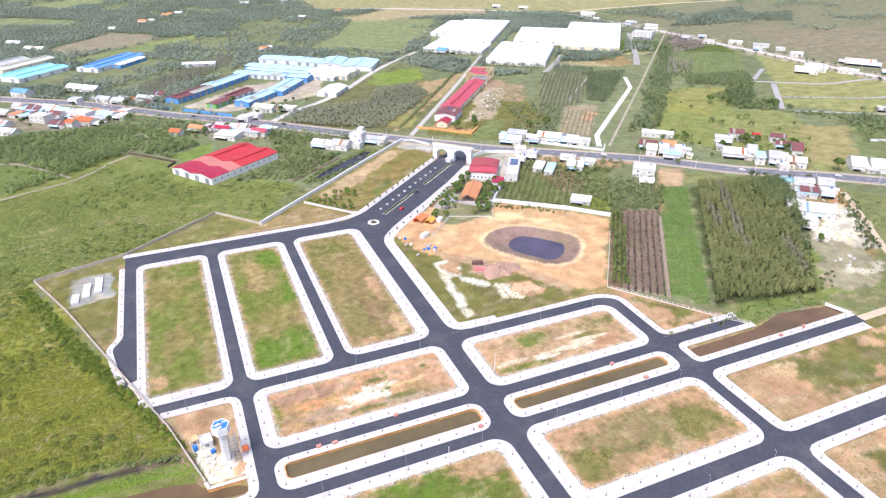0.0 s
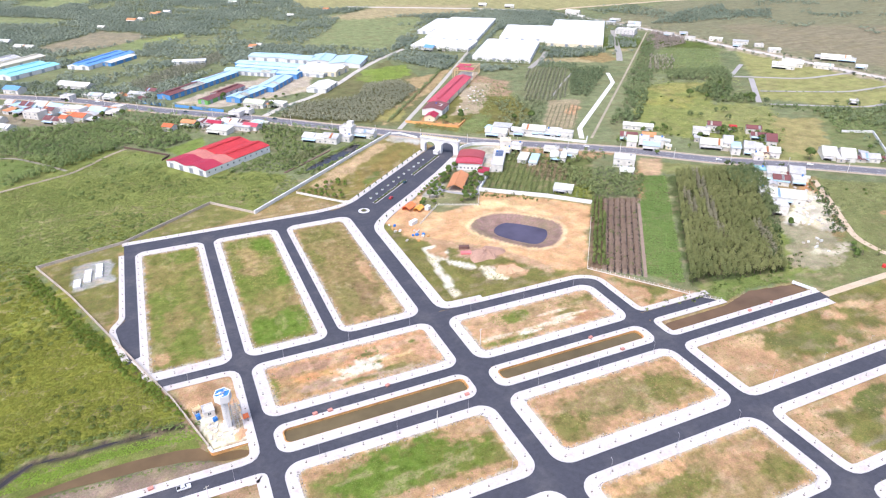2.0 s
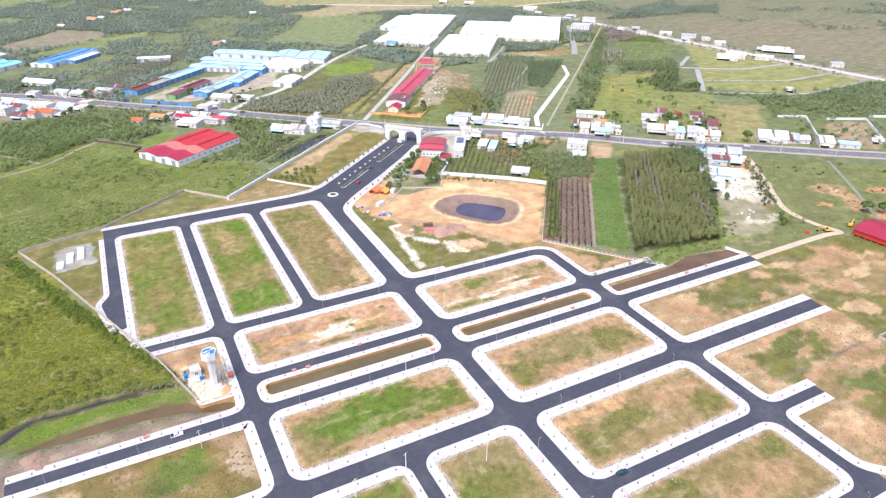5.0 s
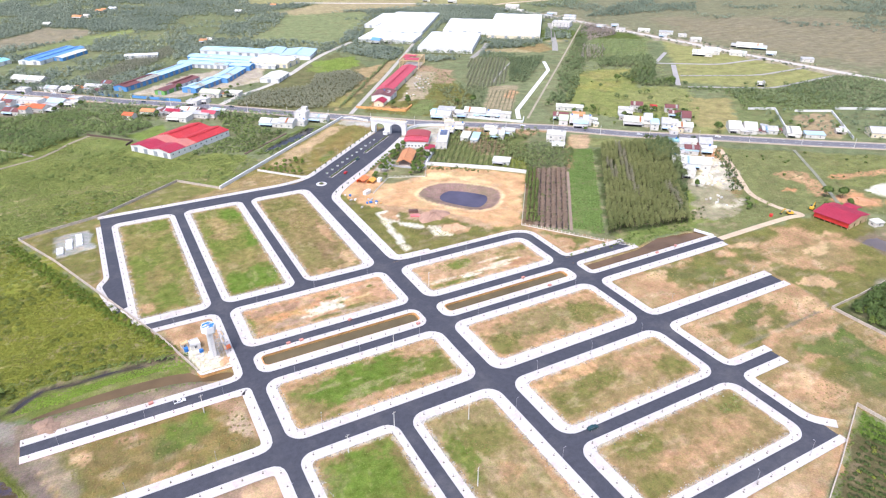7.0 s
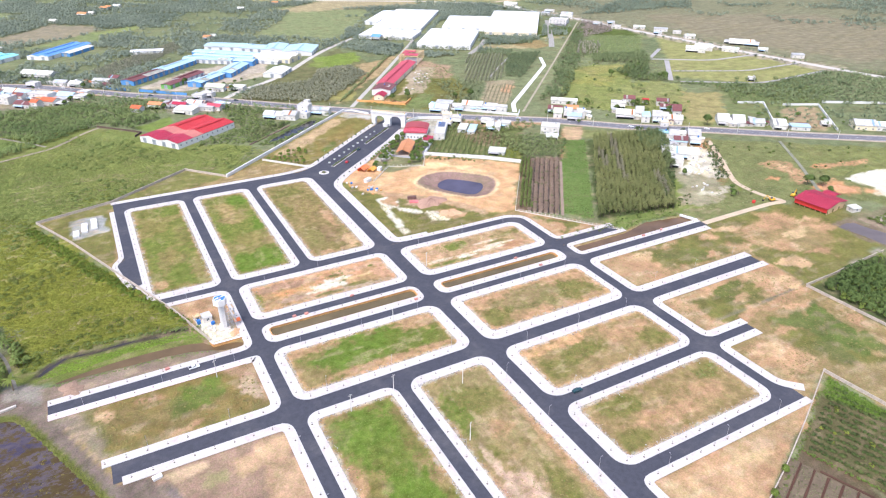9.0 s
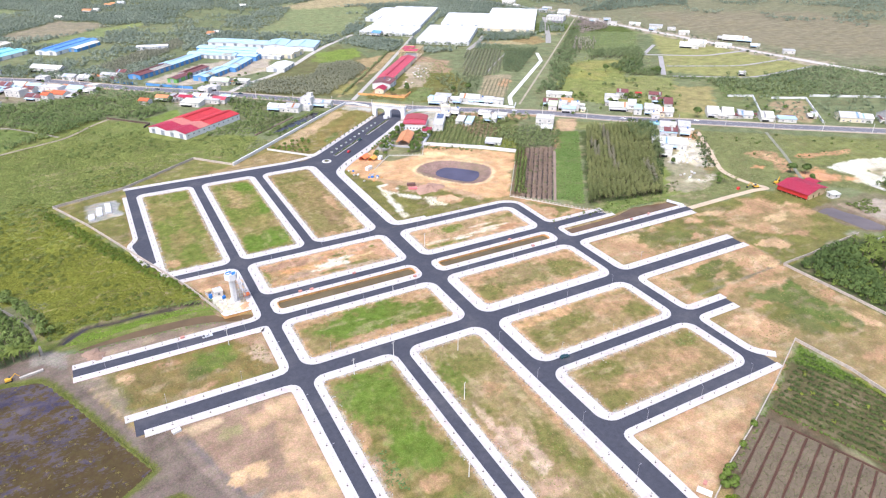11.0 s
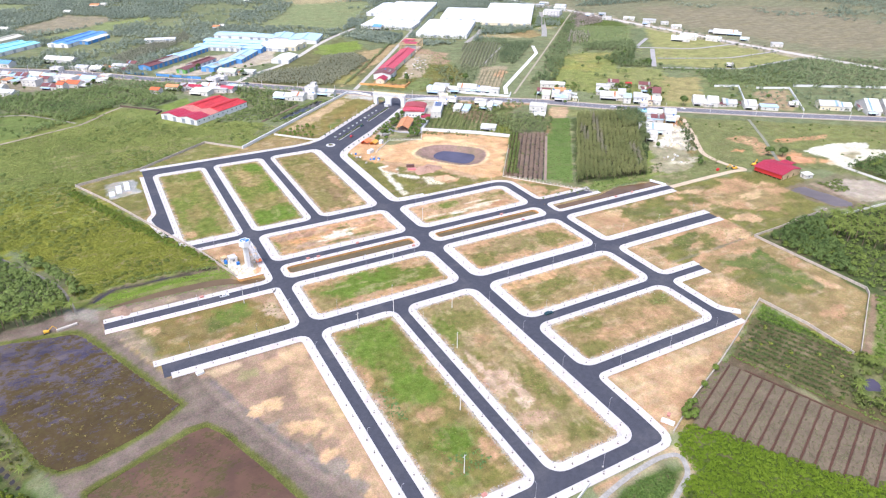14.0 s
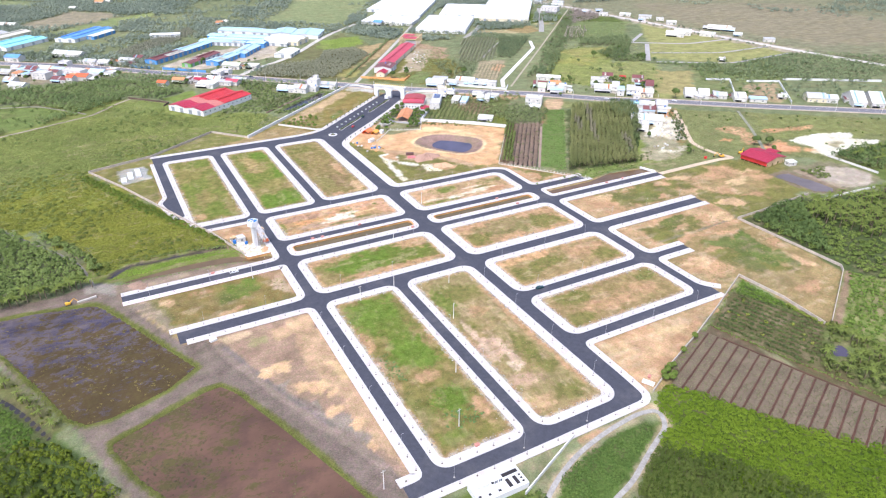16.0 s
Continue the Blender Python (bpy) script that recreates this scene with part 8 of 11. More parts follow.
def grow(name, label, category, *sets):
    """One mass of plants out of several sets."""
    v, f, c, at = [], [], [], 0
    for verts, faces, cols in sets:
        v.append(verts)
        f.append(faces + at)
        c.append(cols)
        at += len(verts)
    me = raw(name, np.concatenate(v), np.concatenate(f), np.concatenate(c))
    return tagged(obj(name, me, M_LEAF), label, category, kind="stuff")


def fringe(line, step, seed, r, h, tint, n=14, wide=1.2, leaf=0.4):
    rng = np.random.RandomState(seed)
    p = np.array([(x, y) for x, y, _ in along(line, step)]) + rng.uniform(-wide, wide, (len(along(line, step)), 2))
    return plants(p, r, h, n, leaf, tint, seed, lie=1.5)


YG, MG, DG, BG = ((0.105, 0.13, 0.025), (0.2, 0.21, 0.042)), ((0.08, 0.115, 0.035), (0.16, 0.195, 0.06)), ((0.055, 0.08, 0.032), (0.115, 0.15, 0.058)), ((0.085, 0.145, 0.018), (0.175, 0.24, 0.035))
# far greens: lighter and greyer, with the haze of distance put in
HAZE_FG = ((0.1, 0.128, 0.07), (0.16, 0.188, 0.105))
HAZE_GREYG = ((0.1, 0.12, 0.07), (0.17, 0.19, 0.11))

SCRUB = [(-195, 262), (-195, 456), (-112, 497), (-75, 522), (-36, 558), (-4, 522), (40, 468), (77, 446), (80, 428), (41, 391), (16, 419), (-40, 378), (-86, 361), (-49, 276), (-14, 201), (-33, 202), (-46, 203), (-58, 202), (-70, 204), (-82, 196), (-88, 200), (-96, 240), (-120, 275)]


def northerly(x, y):
    """How far the scrub has changed from yellow-green bushes to greener grassland, 0 to 1."""
    return np.clip((y - 285) / 110 + 1.1 * (fbm(x, y, 38, 7) - 0.5), 0, 1)


def off_track(x, y):
    return near_line([(-150, 306), (-128, 271), (-106.5, 237), (-94, 214), (-90, 194)], x, y) > 2.2


grow("west_scrub", "dense yellow-green scrub of low rounded bushes", "scrub",
     plants(spots(SCRUB, 2.0, 1, lambda x, y, u: (u > northerly(x, y)) & off_track(x, y)), (0.9, 1.8), (0.15, 0.6), 32, 0.34, ((0.094, 0.114, 0.02), (0.174, 0.178, 0.032)), 1, lie=2.0),
     plants(spots(SCRUB, 5.0, 102, lambda x, y, u: (y < 380) & (fbm(x, y, 26, 41) > 0.5 + 0.12 * u) & off_track(x, y)), (1.3, 2.4), (0.8, 1.9), 60, 0.36, ((0.078, 0.1, 0.024), (0.13, 0.15, 0.038)), 102, lie=1.2),
     plants(spots([(-90, 352), (-84, 356), (-49, 276), (-15, 201), (-19, 203), (-56, 272)], 2.6, 2), (1.1, 2.0), (1.2, 2.6), 54, 0.34, ((0.075, 0.11, 0.02), (0.125, 0.165, 0.028)), 2, lie=1.0))
grow("north_west_scrub", "broad green scrub and grassland behind the wall", "scrub",
     plants(spots(SCRUB, 2.6, 3, lambda x, y, u: u < northerly(x, y)), (1.1, 2.1), (0.12, 0.42), 22, 0.42, ((0.112, 0.142, 0.04), (0.188, 0.205, 0.06)), 3, lie=2.4),
     plants(spots(SCRUB, 6, 4, lambda x, y, u: (y > 330) & (u < 0.5) & (fbm(x, y, 45, 3) > 0.5)), (1.2, 2.8), (0.6, 2.2), 50, 0.46, ((0.09, 0.125, 0.038), (0.14, 0.172, 0.054)), 4, lie=1.2))
def wooded(x, y, u):
    return (inside(CLEARING_W, x, y) < 0) & (inside(CLEARING_E, x, y) < 0) & (inside(WOOD_POOL, x, y) < -2)


WOOD_W = [(-210, 474), (-210, 462), (-112, 506), (-75, 531), (-33, 570), (-6, 540), (24, 552), (5, 596), (-36, 640), (-140, 690), (-210, 735)]
grow("west_wood", "dense dark green wood below the highway", "wood",
     plants(spots(WOOD_W, 4.4, 5, wooded), (1.6, 3.6), (3.0, 7.0), 70, 0.5, ((0.098, 0.14, 0.052), (0.175, 0.215, 0.08)), 5, 0.15, lie=1.2), plants(spots(CLEARING_W, 6, 106, lambda x, y, u: u < 0.25), (1.2, 2.4), (1.5, 3.5), 50, 0.45, ((0.085, 0.12, 0.04), (0.15, 0.185, 0.06)), 106, lie=0.8), plants(spots(WOOD_W, 8, 6, wooded), (1.0, 2.2), (2, 4), 14, 0.8, MG, 6, lie=0.7))
NEAR_FACTORY = [(-3, 520), (20, 462), (44, 470), (78, 452), (108, 482), (142, 520), (110, 545), (76, 566), (72, 508), (20, 466)]
grow("factory_thicket", "green thicket and trees round the red-roofed factory", "thicket",
     plants(spots(NEAR_FACTORY, 3.6, 7), (1.0, 2.2), (0.8, 2.6), 34, 0.46, ((0.1, 0.135, 0.045), (0.165, 0.2, 0.065)), 7, lie=0.8), plants(spots(NEAR_FACTORY, 8.5, 8, lambda x, y, u: u < 0.6), (1.6, 3.0), (3, 6), 70, 0.5, ((0.075, 0.11, 0.04), (0.135, 0.17, 0.06)), 8, 0.2, lie=0.6),
     plants(spots([(78, 450), (96, 452), (140, 496), (150, 520), (166, 520), (176, 508), (137, 474), (92, 434)], 4.5, 9, lambda x, y, u: (u < 0.55) & (inside(NW_WATER, x, y) < -1)), (1.4, 2.6), (2.5, 5.5), 60, 0.46, ((0.08, 0.115, 0.04), (0.145, 0.178, 0.062)), 9, 0.2, lie=0.6),
     plants(spots([(80, 462), (114, 490), (119, 509), (77, 477)], 2.4, 109), (0.8, 1.4), (1.5, 2.8), 30, 0.4, ((0.13, 0.14, 0.07), (0.18, 0.185, 0.09)), 109, lie=0.6))
def off_path(x, y, u):
    return near_line([(-150, 306), (-128, 271), (-106.5, 237), (-94, 214), (-90, 194), (-88, 182)], x, y) > 2.2


SW_WOOD = [(-135, 277), (-104, 250), (-84, 206), (-84, 196), (-92, 188.5), (-106, 185.5), (-131, 185), (-165, 190), (-165, 306)]
grow("south_west_wood", "dark green wood beside the dirt road", "wood",
     plants(spots(SW_WOOD, 3.2, 10, off_path), (1.5, 2.8), (3.5, 7), 60, 0.5, ((0.088, 0.125, 0.036), (0.165, 0.21, 0.062)), 10, 0.2, lie=0.5), plants(spots(SW_WOOD, 6, 11, off_path), (1.2, 2.2), (2, 4), 16, 0.6, MG, 11))
GROVE_SW = [(-140, 62), (-121, 73), (-112, 69), (-104, 62), (-96, 48), (-88, 28), (-76, -8), (-110, -10), (-140, 30)]
grow("south_west_grove", "bright green grove of young trees", "grove",
     plants(spots(GROVE_SW, 3.1, 12), (1.3, 2.0), (3, 6), 84, 0.36, ((0.048, 0.075, 0.01), (0.125, 0.155, 0.018)), 12, 0.15),
     plants(spots([(-200, 172), (-150, 150), (-126, 108), (-118, 84), (-113, 73), (-121, 73), (-140, 62), (-200, 40)], 1.9, 112, lambda x, y, u: inside(SW_DITCH, x, y) < -0.8), (0.9, 1.6), (0.6, 1.6), 18, 0.4, ((0.055, 0.095, 0.018), (0.09, 0.138, 0.026)), 112, lie=1.5),
     plants(spots([(-150, 170), (-129, 130), (-113, 100), (-104, 77), (-109, 75), (-120, 98), (-136, 126)], 2.6, 113, lambda x, y, u: (u < 0.45) & (inside(SW_DITCH, x, y) < -0.6)), (0.6, 1.2), (0.5, 1.4), 14, 0.4, YG, 113))
S_BUSH = [(108, -19.5), (113, -16.5), (120, -14.5), (124, -18), (135.5, -35), (145.5, -54), (167, -80), (196, -110), (130, -110), (106, -72), (97, -48), (93, -38), (104, -31)]
S_TREES = [(92, -39), (98, -48), (106, -52.5), (114, -66), (128, -90), (136, -110), (60, -110), (40, -80), (58, -56), (72, -48), (84, -42)]
grow("south_scrub", "lush bright green bushes below the estate", "scrub",
     plants(spots(S_BUSH, 1.9, 13), (0.9, 2.0), (0.5, 1.9), 70, 0.29, ((0.082, 0.13, 0.011), (0.135, 0.188, 0.018)), 13, lie=1.3),
     plants(spots(S_TREES, 1.9, 14, rows=(-38, 2.5)), (0.8, 1.35), (3.2, 5.2), 70, 0.3, ((0.05, 0.072, 0.016), (0.105, 0.128, 0.03)), 14, 0.1, lie=0.7))
grow("south_island_grass", "rough tall grass beside the gravel track", "grass",
     plants(spots([(44, -40), (50, -33), (65, -28.6), (84, -26.4), (97, -28.6), (94, -33), (71, -43), (57, -48), (40, -58)], 1.4, 15), (0.6, 1.2), (0.25, 0.7), 18, 0.32, ((0.058, 0.1, 0.024), (0.095, 0.138, 0.034)), 15, lie=1.2), plants(spots([(0, -19), (18, -34), (40, -34), (38, -60), (0, -60)], 1.8, 16), (0.6, 1.1), (0.4, 1.2), 18, 0.34, ((0.065, 0.1, 0.026), (0.12, 0.155, 0.045)), 16))
E_GROVE = [(285, 75), (318, 77), (342, 82), (380, 71), (460, 55), (460, -60), (300, -60), (286, 12)]
grow("east_grove", "dense grove of broad-leaved trees behind the wall", "grove",
     plants(spots(E_GROVE, 3.8, 17, lambda x, y, u: (x < 322) | (u < 0.7)), (1.2, 2.3), (1.4, 3.6), 56, 0.46, ((0.085, 0.122, 0.028), (0.155, 0.195, 0.046)), 17, 0.15, lie=0.7), plants(spots([(286, 79), (326, 83), (337, 80), (323, 64), (300, 36), (286, 24)], 3.8, 18), (1.5, 2.9), (4.0, 7.5), 96, 0.48, ((0.06, 0.092, 0.03), (0.12, 0.165, 0.05)), 18, 0.2, lie=0.4),
     plants(spots([(393, 120), (416, 118), (404, 101), (392, 101)], 2.6, 267, lambda x, y, u: u < 0.8), (0.9, 1.8), (0.8, 2.2), 40, 0.42, ((0.08, 0.11, 0.03), (0.135, 0.165, 0.05)), 267, lie=0.8),
     plants(spots([(447, 131), (476, 131), (510, 124), (520, 96), (448, 92), (445, 116)], 3.6, 268), (1.5, 2.8), (3.0, 6.5), 60, 0.5, ((0.062, 0.095, 0.032), (0.12, 0.16, 0.055)), 268, 0.15, lie=0.6))
grow("low_orchard", "low orchard of small round bushes in rows", "orchard",
     plants(spots([(229, -24), (282, 8), (312, -60), (300, -90), (214, -66)], 2.9, 19, lambda x, y, u: u < 0.92, rows=(-62, 3.4)), (0.9, 1.5), (1.0, 2.0), 50, 0.36, ((0.1, 0.155, 0.03), (0.155, 0.21, 0.045)), 19, lie=0.5))
ORCH = [(216, 26), (175, 8), (178, -15), (184, -34), (200, -32), (220, -17)]
grow("bed_orchard", "dark green bushes in rows on brown beds", "orchard",
     plants(spots(ORCH, 1.7, 20, lambda x, y, u: u < 0.9, rows=(-73, 3.9)), (0.8, 1.4), (0.6, 1.3), 40, 0.32, ((0.05, 0.075, 0.025), (0.095, 0.118, 0.038)), 20, lie=0.6),
     plants(spots(ORCH, 5.0, 320, lambda x, y, u: u < 0.25), (0.8, 1.4), (0.9, 1.8), 26, 0.36, ((0.14, 0.165, 0.03), (0.21, 0.225, 0.05)), 320, lie=0.6),
     plants(spots(ORCH, 1.2, 220, lambda x, y, u: u < 0.8, rows=(-73, 3.9)), (0.4, 0.8), (0.1, 0.3), 10, 0.26, ((0.075, 0.09, 0.032), (0.12, 0.128, 0.048)), 220, lie=1.6),
     plants(spots([(221, 30), (207, 24), (214, 7), (221, -8)], 1.3, 21), (0.5, 0.9), (0.25, 0.6), 20, 0.3, ((0.075, 0.125, 0.02), (0.11, 0.165, 0.03)), 21, lie=1.2),
     fringe([(171, 9), (180, -21), (185, -36), (194, -62)], 0.7, 221, (0.35, 0.7), (0.3, 0.8), ((0.085, 0.125, 0.03), (0.14, 0.18, 0.045)), 18, 0.7, 0.28),
     fringe([(220, 2), (220, -15), (228, -24)], 0.9, 222, (0.6, 1.1), (0.8, 1.9), ((0.13, 0.165, 0.03), (0.21, 0.225, 0.05)), 26, 0.7, 0.36),
     fringe([(206, 24.5), (186, 15), (170, 8), (140, -4), (126, -10)], 1.3, 223, (0.3, 0.7), (0.3, 0.9), ((0.08, 0.11, 0.03), (0.14, 0.165, 0.05)), 18, 0.9, 0.28),
     plants(spots([(186, -34), (196, -32), (224, -18), (230, -60), (196, -64)], 3.6, 22, lambda x, y, u: inside(PALM_POND, x, y) < -1), (1.0, 2.0), (1.6, 3.6), 60, 0.4, ((0.07, 0.1, 0.03), (0.145, 0.17, 0.045)), 22, 0.1))
# plantation: tall narrow acacias in rows
BARE_STRIPS = [[(352, 326), (357, 324), (296, 236), (291, 238)], [(318, 296), (323, 294), (300, 262), (295, 264)], [(322, 240), (328, 238), (302, 200), (296, 202)]]


def leafless(x, y):
    return np.max([inside(p, x, y) for p in BARE_STRIPS], 0) > 0


ACACIAS = [(338, 329), (398, 314), (294, 189), (238, 202)]
grow("acacia_plantation", "tall dark green acacia trees planted in rows", "plantation",
     plants(spots(ACACIAS, 2.2, 23, lambda x, y, u: ~leafless(x, y) & (u < 0.93), rows=(51, 3.3), clear=False, jit=0.9), (0.9, 2.1), (5.5, 11.0), 96, 0.42, ((0.108, 0.126, 0.045), (0.2, 0.205, 0.082)), 23, 0.06, lie=1.5),
     plants(spots(ACACIAS, 1.8, 123, lambda x, y, u: leafless(x, y), rows=(51, 2.8), clear=False), (0.8, 1.3), (5.5, 9), 54, 0.4, ((0.165, 0.155, 0.1), (0.23, 0.21, 0.14)), 123, 0.1, lie=1.0),
     plants(spots([(368, 308), (388, 316), (394, 308), (364, 278), (356, 282)], 3.8, 24, clear=False), (1.8, 3.0), (7, 11), 100, 0.52, ((0.08, 0.11, 0.048), (0.145, 0.175, 0.075)), 24, 0.2, lie=0.8),
     plants(spots([(340, 244), (396, 312), (402, 308), (346, 240)], 3.0, 124, clear=False), (1.6, 2.6), (7, 11), 90, 0.5, ((0.08, 0.108, 0.045), (0.145, 0.165, 0.07)), 124, 0.1, lie=1.0),
     plants(spots([(296, 192), (336, 232), (332, 240), (292, 196)], 3.5, 25), (1.6, 2.8), (5, 9), 80, 0.48, DG, 25, 0.1))
ROWS_F = [(262, 314), (287, 304), (220, 220), (204, 236)]
grow("bare_row_plants", "rows of leafless brown saplings", "plantation",
     plants(spots(ROWS_F, 0.8, 26, rows=(53, 3.7), clear=False, jit=0.9), (1.0, 2.1), (0.8, 2.8), 40, 0.34, ((0.185, 0.135, 0.1), (0.27, 0.2, 0.15)), 26, lie=1.0),
     plants(spots(ROWS_F, 2.2, 126, lambda x, y, u: u < 0.16, rows=(53, 3.7), clear=False), (0.8, 1.5), (1.4, 3.0), 40, 0.34, ((0.1, 0.13, 0.045), (0.16, 0.18, 0.065)), 126, lie=0.6))
grow("row_trees", "row of green young trees along the fence", "plantation",
     plants(spots([(256, 316), (264, 313), (208, 233), (201, 238)], 2.0, 27, rows=(53, 2.6), clear=False), (0.8, 1.4), (3, 5.5), 40, 0.42, MG, 27, 0.15),
     plants(spots([(262, 345), (300, 345), (318, 338), (290, 306), (262, 316)], 3.4, 28), (1.2, 2.4), (2.5, 5.5), 36, 0.55, ((0.105, 0.135, 0.055), (0.185, 0.21, 0.085)), 28, 0.2, lie=0.7), plants(spots([(258, 380), (322, 352), (318, 338), (262, 345)], 4.5, 29, lambda x, y, u: u < 0.6), (1.3, 2.4), (2.5, 5.5), 34, 0.55, ((0.105, 0.135, 0.055), (0.185, 0.21, 0.085)), 29, 0.2, lie=0.7))
grow("green_strip_crop", "low leafy green crop in a long strip", "crop",
     plants(spots([(314, 340), (333, 331), (236, 203), (224, 219), (288, 303)], 1.7, 30, clear=False), (0.6, 1.1), (0.35, 0.8), 16, 0.36, ((0.105, 0.168, 0.045), (0.15, 0.212, 0.062)), 30, lie=2.4))
grow("walled_orchard", "orchard rows of small dark green trees", "orchard",
     plants(spots([(196, 361), (252, 426), (286, 402), (256, 318)], 1.7, 31, rows=(53, 4.2), clear=False), (0.8, 1.4), (0.8, 1.7), 20, 0.42, ((0.09, 0.118, 0.045), (0.16, 0.18, 0.072)), 31, lie=0.8),
     plants(spots([(245, 385), (252, 397), (270, 397), (274, 372), (260, 354), (244, 364)], 3.4, 131, lambda x, y, u: u < 0.75, clear=False), (1.0, 1.9), (1.0, 2.4), 32, 0.46, ((0.18, 0.145, 0.08), (0.25, 0.2, 0.115)), 131, lie=0.8),
     plants(spots([(242, 340), (272, 342), (258, 316), (236, 330)], 2.8, 132, lambda x, y, u: u < 0.7, clear=False), (0.8, 1.6), (0.8, 2.2), 30, 0.44, ((0.135, 0.16, 0.035), (0.2, 0.215, 0.055)), 132, lie=1.0),
     plants(spots([(236, 408), (262, 432), (330, 392), (312, 372), (262, 384)], 5.0, 32, lambda x, y, u: u < 0.6), (1.3, 2.3), (2.5, 5), 34, 0.55, ((0.105, 0.135, 0.055), (0.185, 0.21, 0.085)), 32, 0.2, lie=0.7))
# sand plot: bushes along the wall
grow("sand_plot_bushes", "straggling bushes along the white wall", "bushes",
     plants(spots([(192, 358), (232, 329), (228, 324), (190, 350)], 2.6, 33, lambda x, y, u: u < 0.6), (0.8, 1.5), (1.2, 2.6), 26, 0.42, MG, 33), plants(spots([(196, 190), (238, 184), (300, 186), (330, 206), (292, 196), (238, 198)], 3.4, 34, lambda x, y, u: (u < 0.5) & (inside(E_CANAL, x, y) < -2)), (0.7, 1.5), (0.6, 1.8), 18, 0.45, MG, 34))
# canal banks, ditch banks and field margins
grow("canal_bank_grass", "green grass along the earth canal and ditch", "grass",
     plants(spots([(-10, 184), (-14, 190.5), (-45, 194.5), (-72, 196), (-80, 188), (-66, 187.5), (-45, 191), (-14, 190)], 1.1, 35), (0.5, 0.9), (0.15, 0.35), 12, 0.28, BG, 35, lie=2.5),
     plants(spots([(-10, 182), (-14, 195), (-44, 196), (-70, 192), (-66, 188), (-44, 191.5), (-14, 189)], 1.1, 36), (0.5, 0.9), (0.15, 0.35), 12, 0.28, ((0.1, 0.165, 0.025), (0.16, 0.22, 0.04)), 36, lie=2.5),
     fringe([(-14, 175), (-28, 178.2), (-46, 179.2), (-76, 180.5)], 0.8, 37, (0.3, 0.6), (0.1, 0.3), MG, 10, 0.9, 0.28), fringe([(-60, 205), (-40, 203), (-12, 196)], 1.5, 38, (0.7, 1.3), (0.8, 1.6), MG))
POND_EDGE, PLOT_EDGE = POND_A + POND_A[:1], POND_B[7:] + POND_B[:6]
WEEDY, DULL = ((0.07, 0.085, 0.018), (0.115, 0.128, 0.028)), ((0.1, 0.085, 0.03), (0.14, 0.115, 0.042))
grow("flooded_field_weeds", "yellow-brown weeds standing in the flooded field", "weeds",
     fringe(POND_EDGE, 0.16, 39, (0.15, 0.35), (0.02, 0.06), WEEDY, 8, 1.3, 0.17),
     plants(spots(POND_A, 1.5, 41, lambda x, y, u: (u < 0.1) & (fbm(x * 0.5, y, 9, 5) + 0.5 * sstep(185, 125, y - 0.35 * x) - 0.22 > 0.36 + 0.35 * (u - 0.5))), (0.5, 1.0), (0.12, 0.32), 9, 0.3, DULL, 41, base=-0.56, lie=2.5))
grow("flooded_plot_weeds", "sparse weeds round the reddish flooded plot", "weeds",
     fringe(PLOT_EDGE, 0.17, 42, (0.15, 0.35), (0.02, 0.06), WEEDY, 8, 1.3, 0.17),
     plants(spots(POND_B, 1.9, 43, lambda x, y, u: fbm(x, y, 14, 9) + 0.35 * sstep(-50, -90, x - 0.2 * y) > 0.5 + 0.5 * u), (0.3, 0.8), (0.08, 0.2), 8, 0.3, ((0.055, 0.055, 0.03), (0.1, 0.09, 0.045)), 43, base=-0.56, lie=2.5))
grow("pool_bank_growth", "reeds and bushes crowding the dark pool's banks", "reeds",
     fringe(NW_WATER + NW_WATER[:1], 1.1, 144, (0.7, 1.4), (0.8, 2.2), MG, 18, 2.2, 0.5), fringe([(244, 182.5), (262, 187), (289, 182.5)], 0.6, 145, (0.5, 1.1), (0.4, 1.1), MG, 14, 1.4))
# weeds on the estate's plots
def plot_weeds(name, label, rect, spec):
    sets = []
    for i, (cx, cy, rx, ry, step, tint, size) in enumerate(spec):
        ring_p = [(cx + rx * math.cos(a), cy + ry * math.sin(a)) for a in np.linspace(0, 6.28, 14)[:-1]]
        w = spots(ring_p, step, 70 + i + int(cx), lambda x, y, u: (u < 0.75) & (fbm(x, y, 6, i) > 0.35), clear=False)
        k = inside([(rect[0], rect[1]), (rect[2], rect[1]), (rect[2], rect[3]), (rect[0], rect[3])], w[:, 0], w[:, 1]) > 0.5
        if k.sum() > 2:
            sets.append(plants(w[k], (0.3 * size, 0.7 * size), (0.12 * size, 0.3 * size), 8, 0.2 * size, tint, 90 + i, base=0.06, lie=2.2))
    if sets:
        grow(name, label, "weeds", *sets)


LUSH, STRAW = ((0.08, 0.125, 0.024), (0.12, 0.16, 0.033)), ((0.14, 0.12, 0.05), (0.2, 0.16, 0.07))
plot_weeds("lush_plot_grass", "tall green weeds on the long southern plot", (17, -5, 48.5, 108), [(30, 88, 15, 22, 1.5, LUSH, 1.0), (38, 60, 11, 18, 1.6, LUSH, 1.0), (35, 18, 11, 14, 1.6, LUSH, 1.2), (21, 50, 4, 12, 2.2, ((0.07, 0.125, 0.042), (0.115, 0.178, 0.058)), 2.0), (34, 10, 9, 6, 2.0, ((0.07, 0.125, 0.042), (0.115, 0.178, 0.058)), 2.0), (26, 30, 9, 20, 2.6, STRAW, 1.0)])
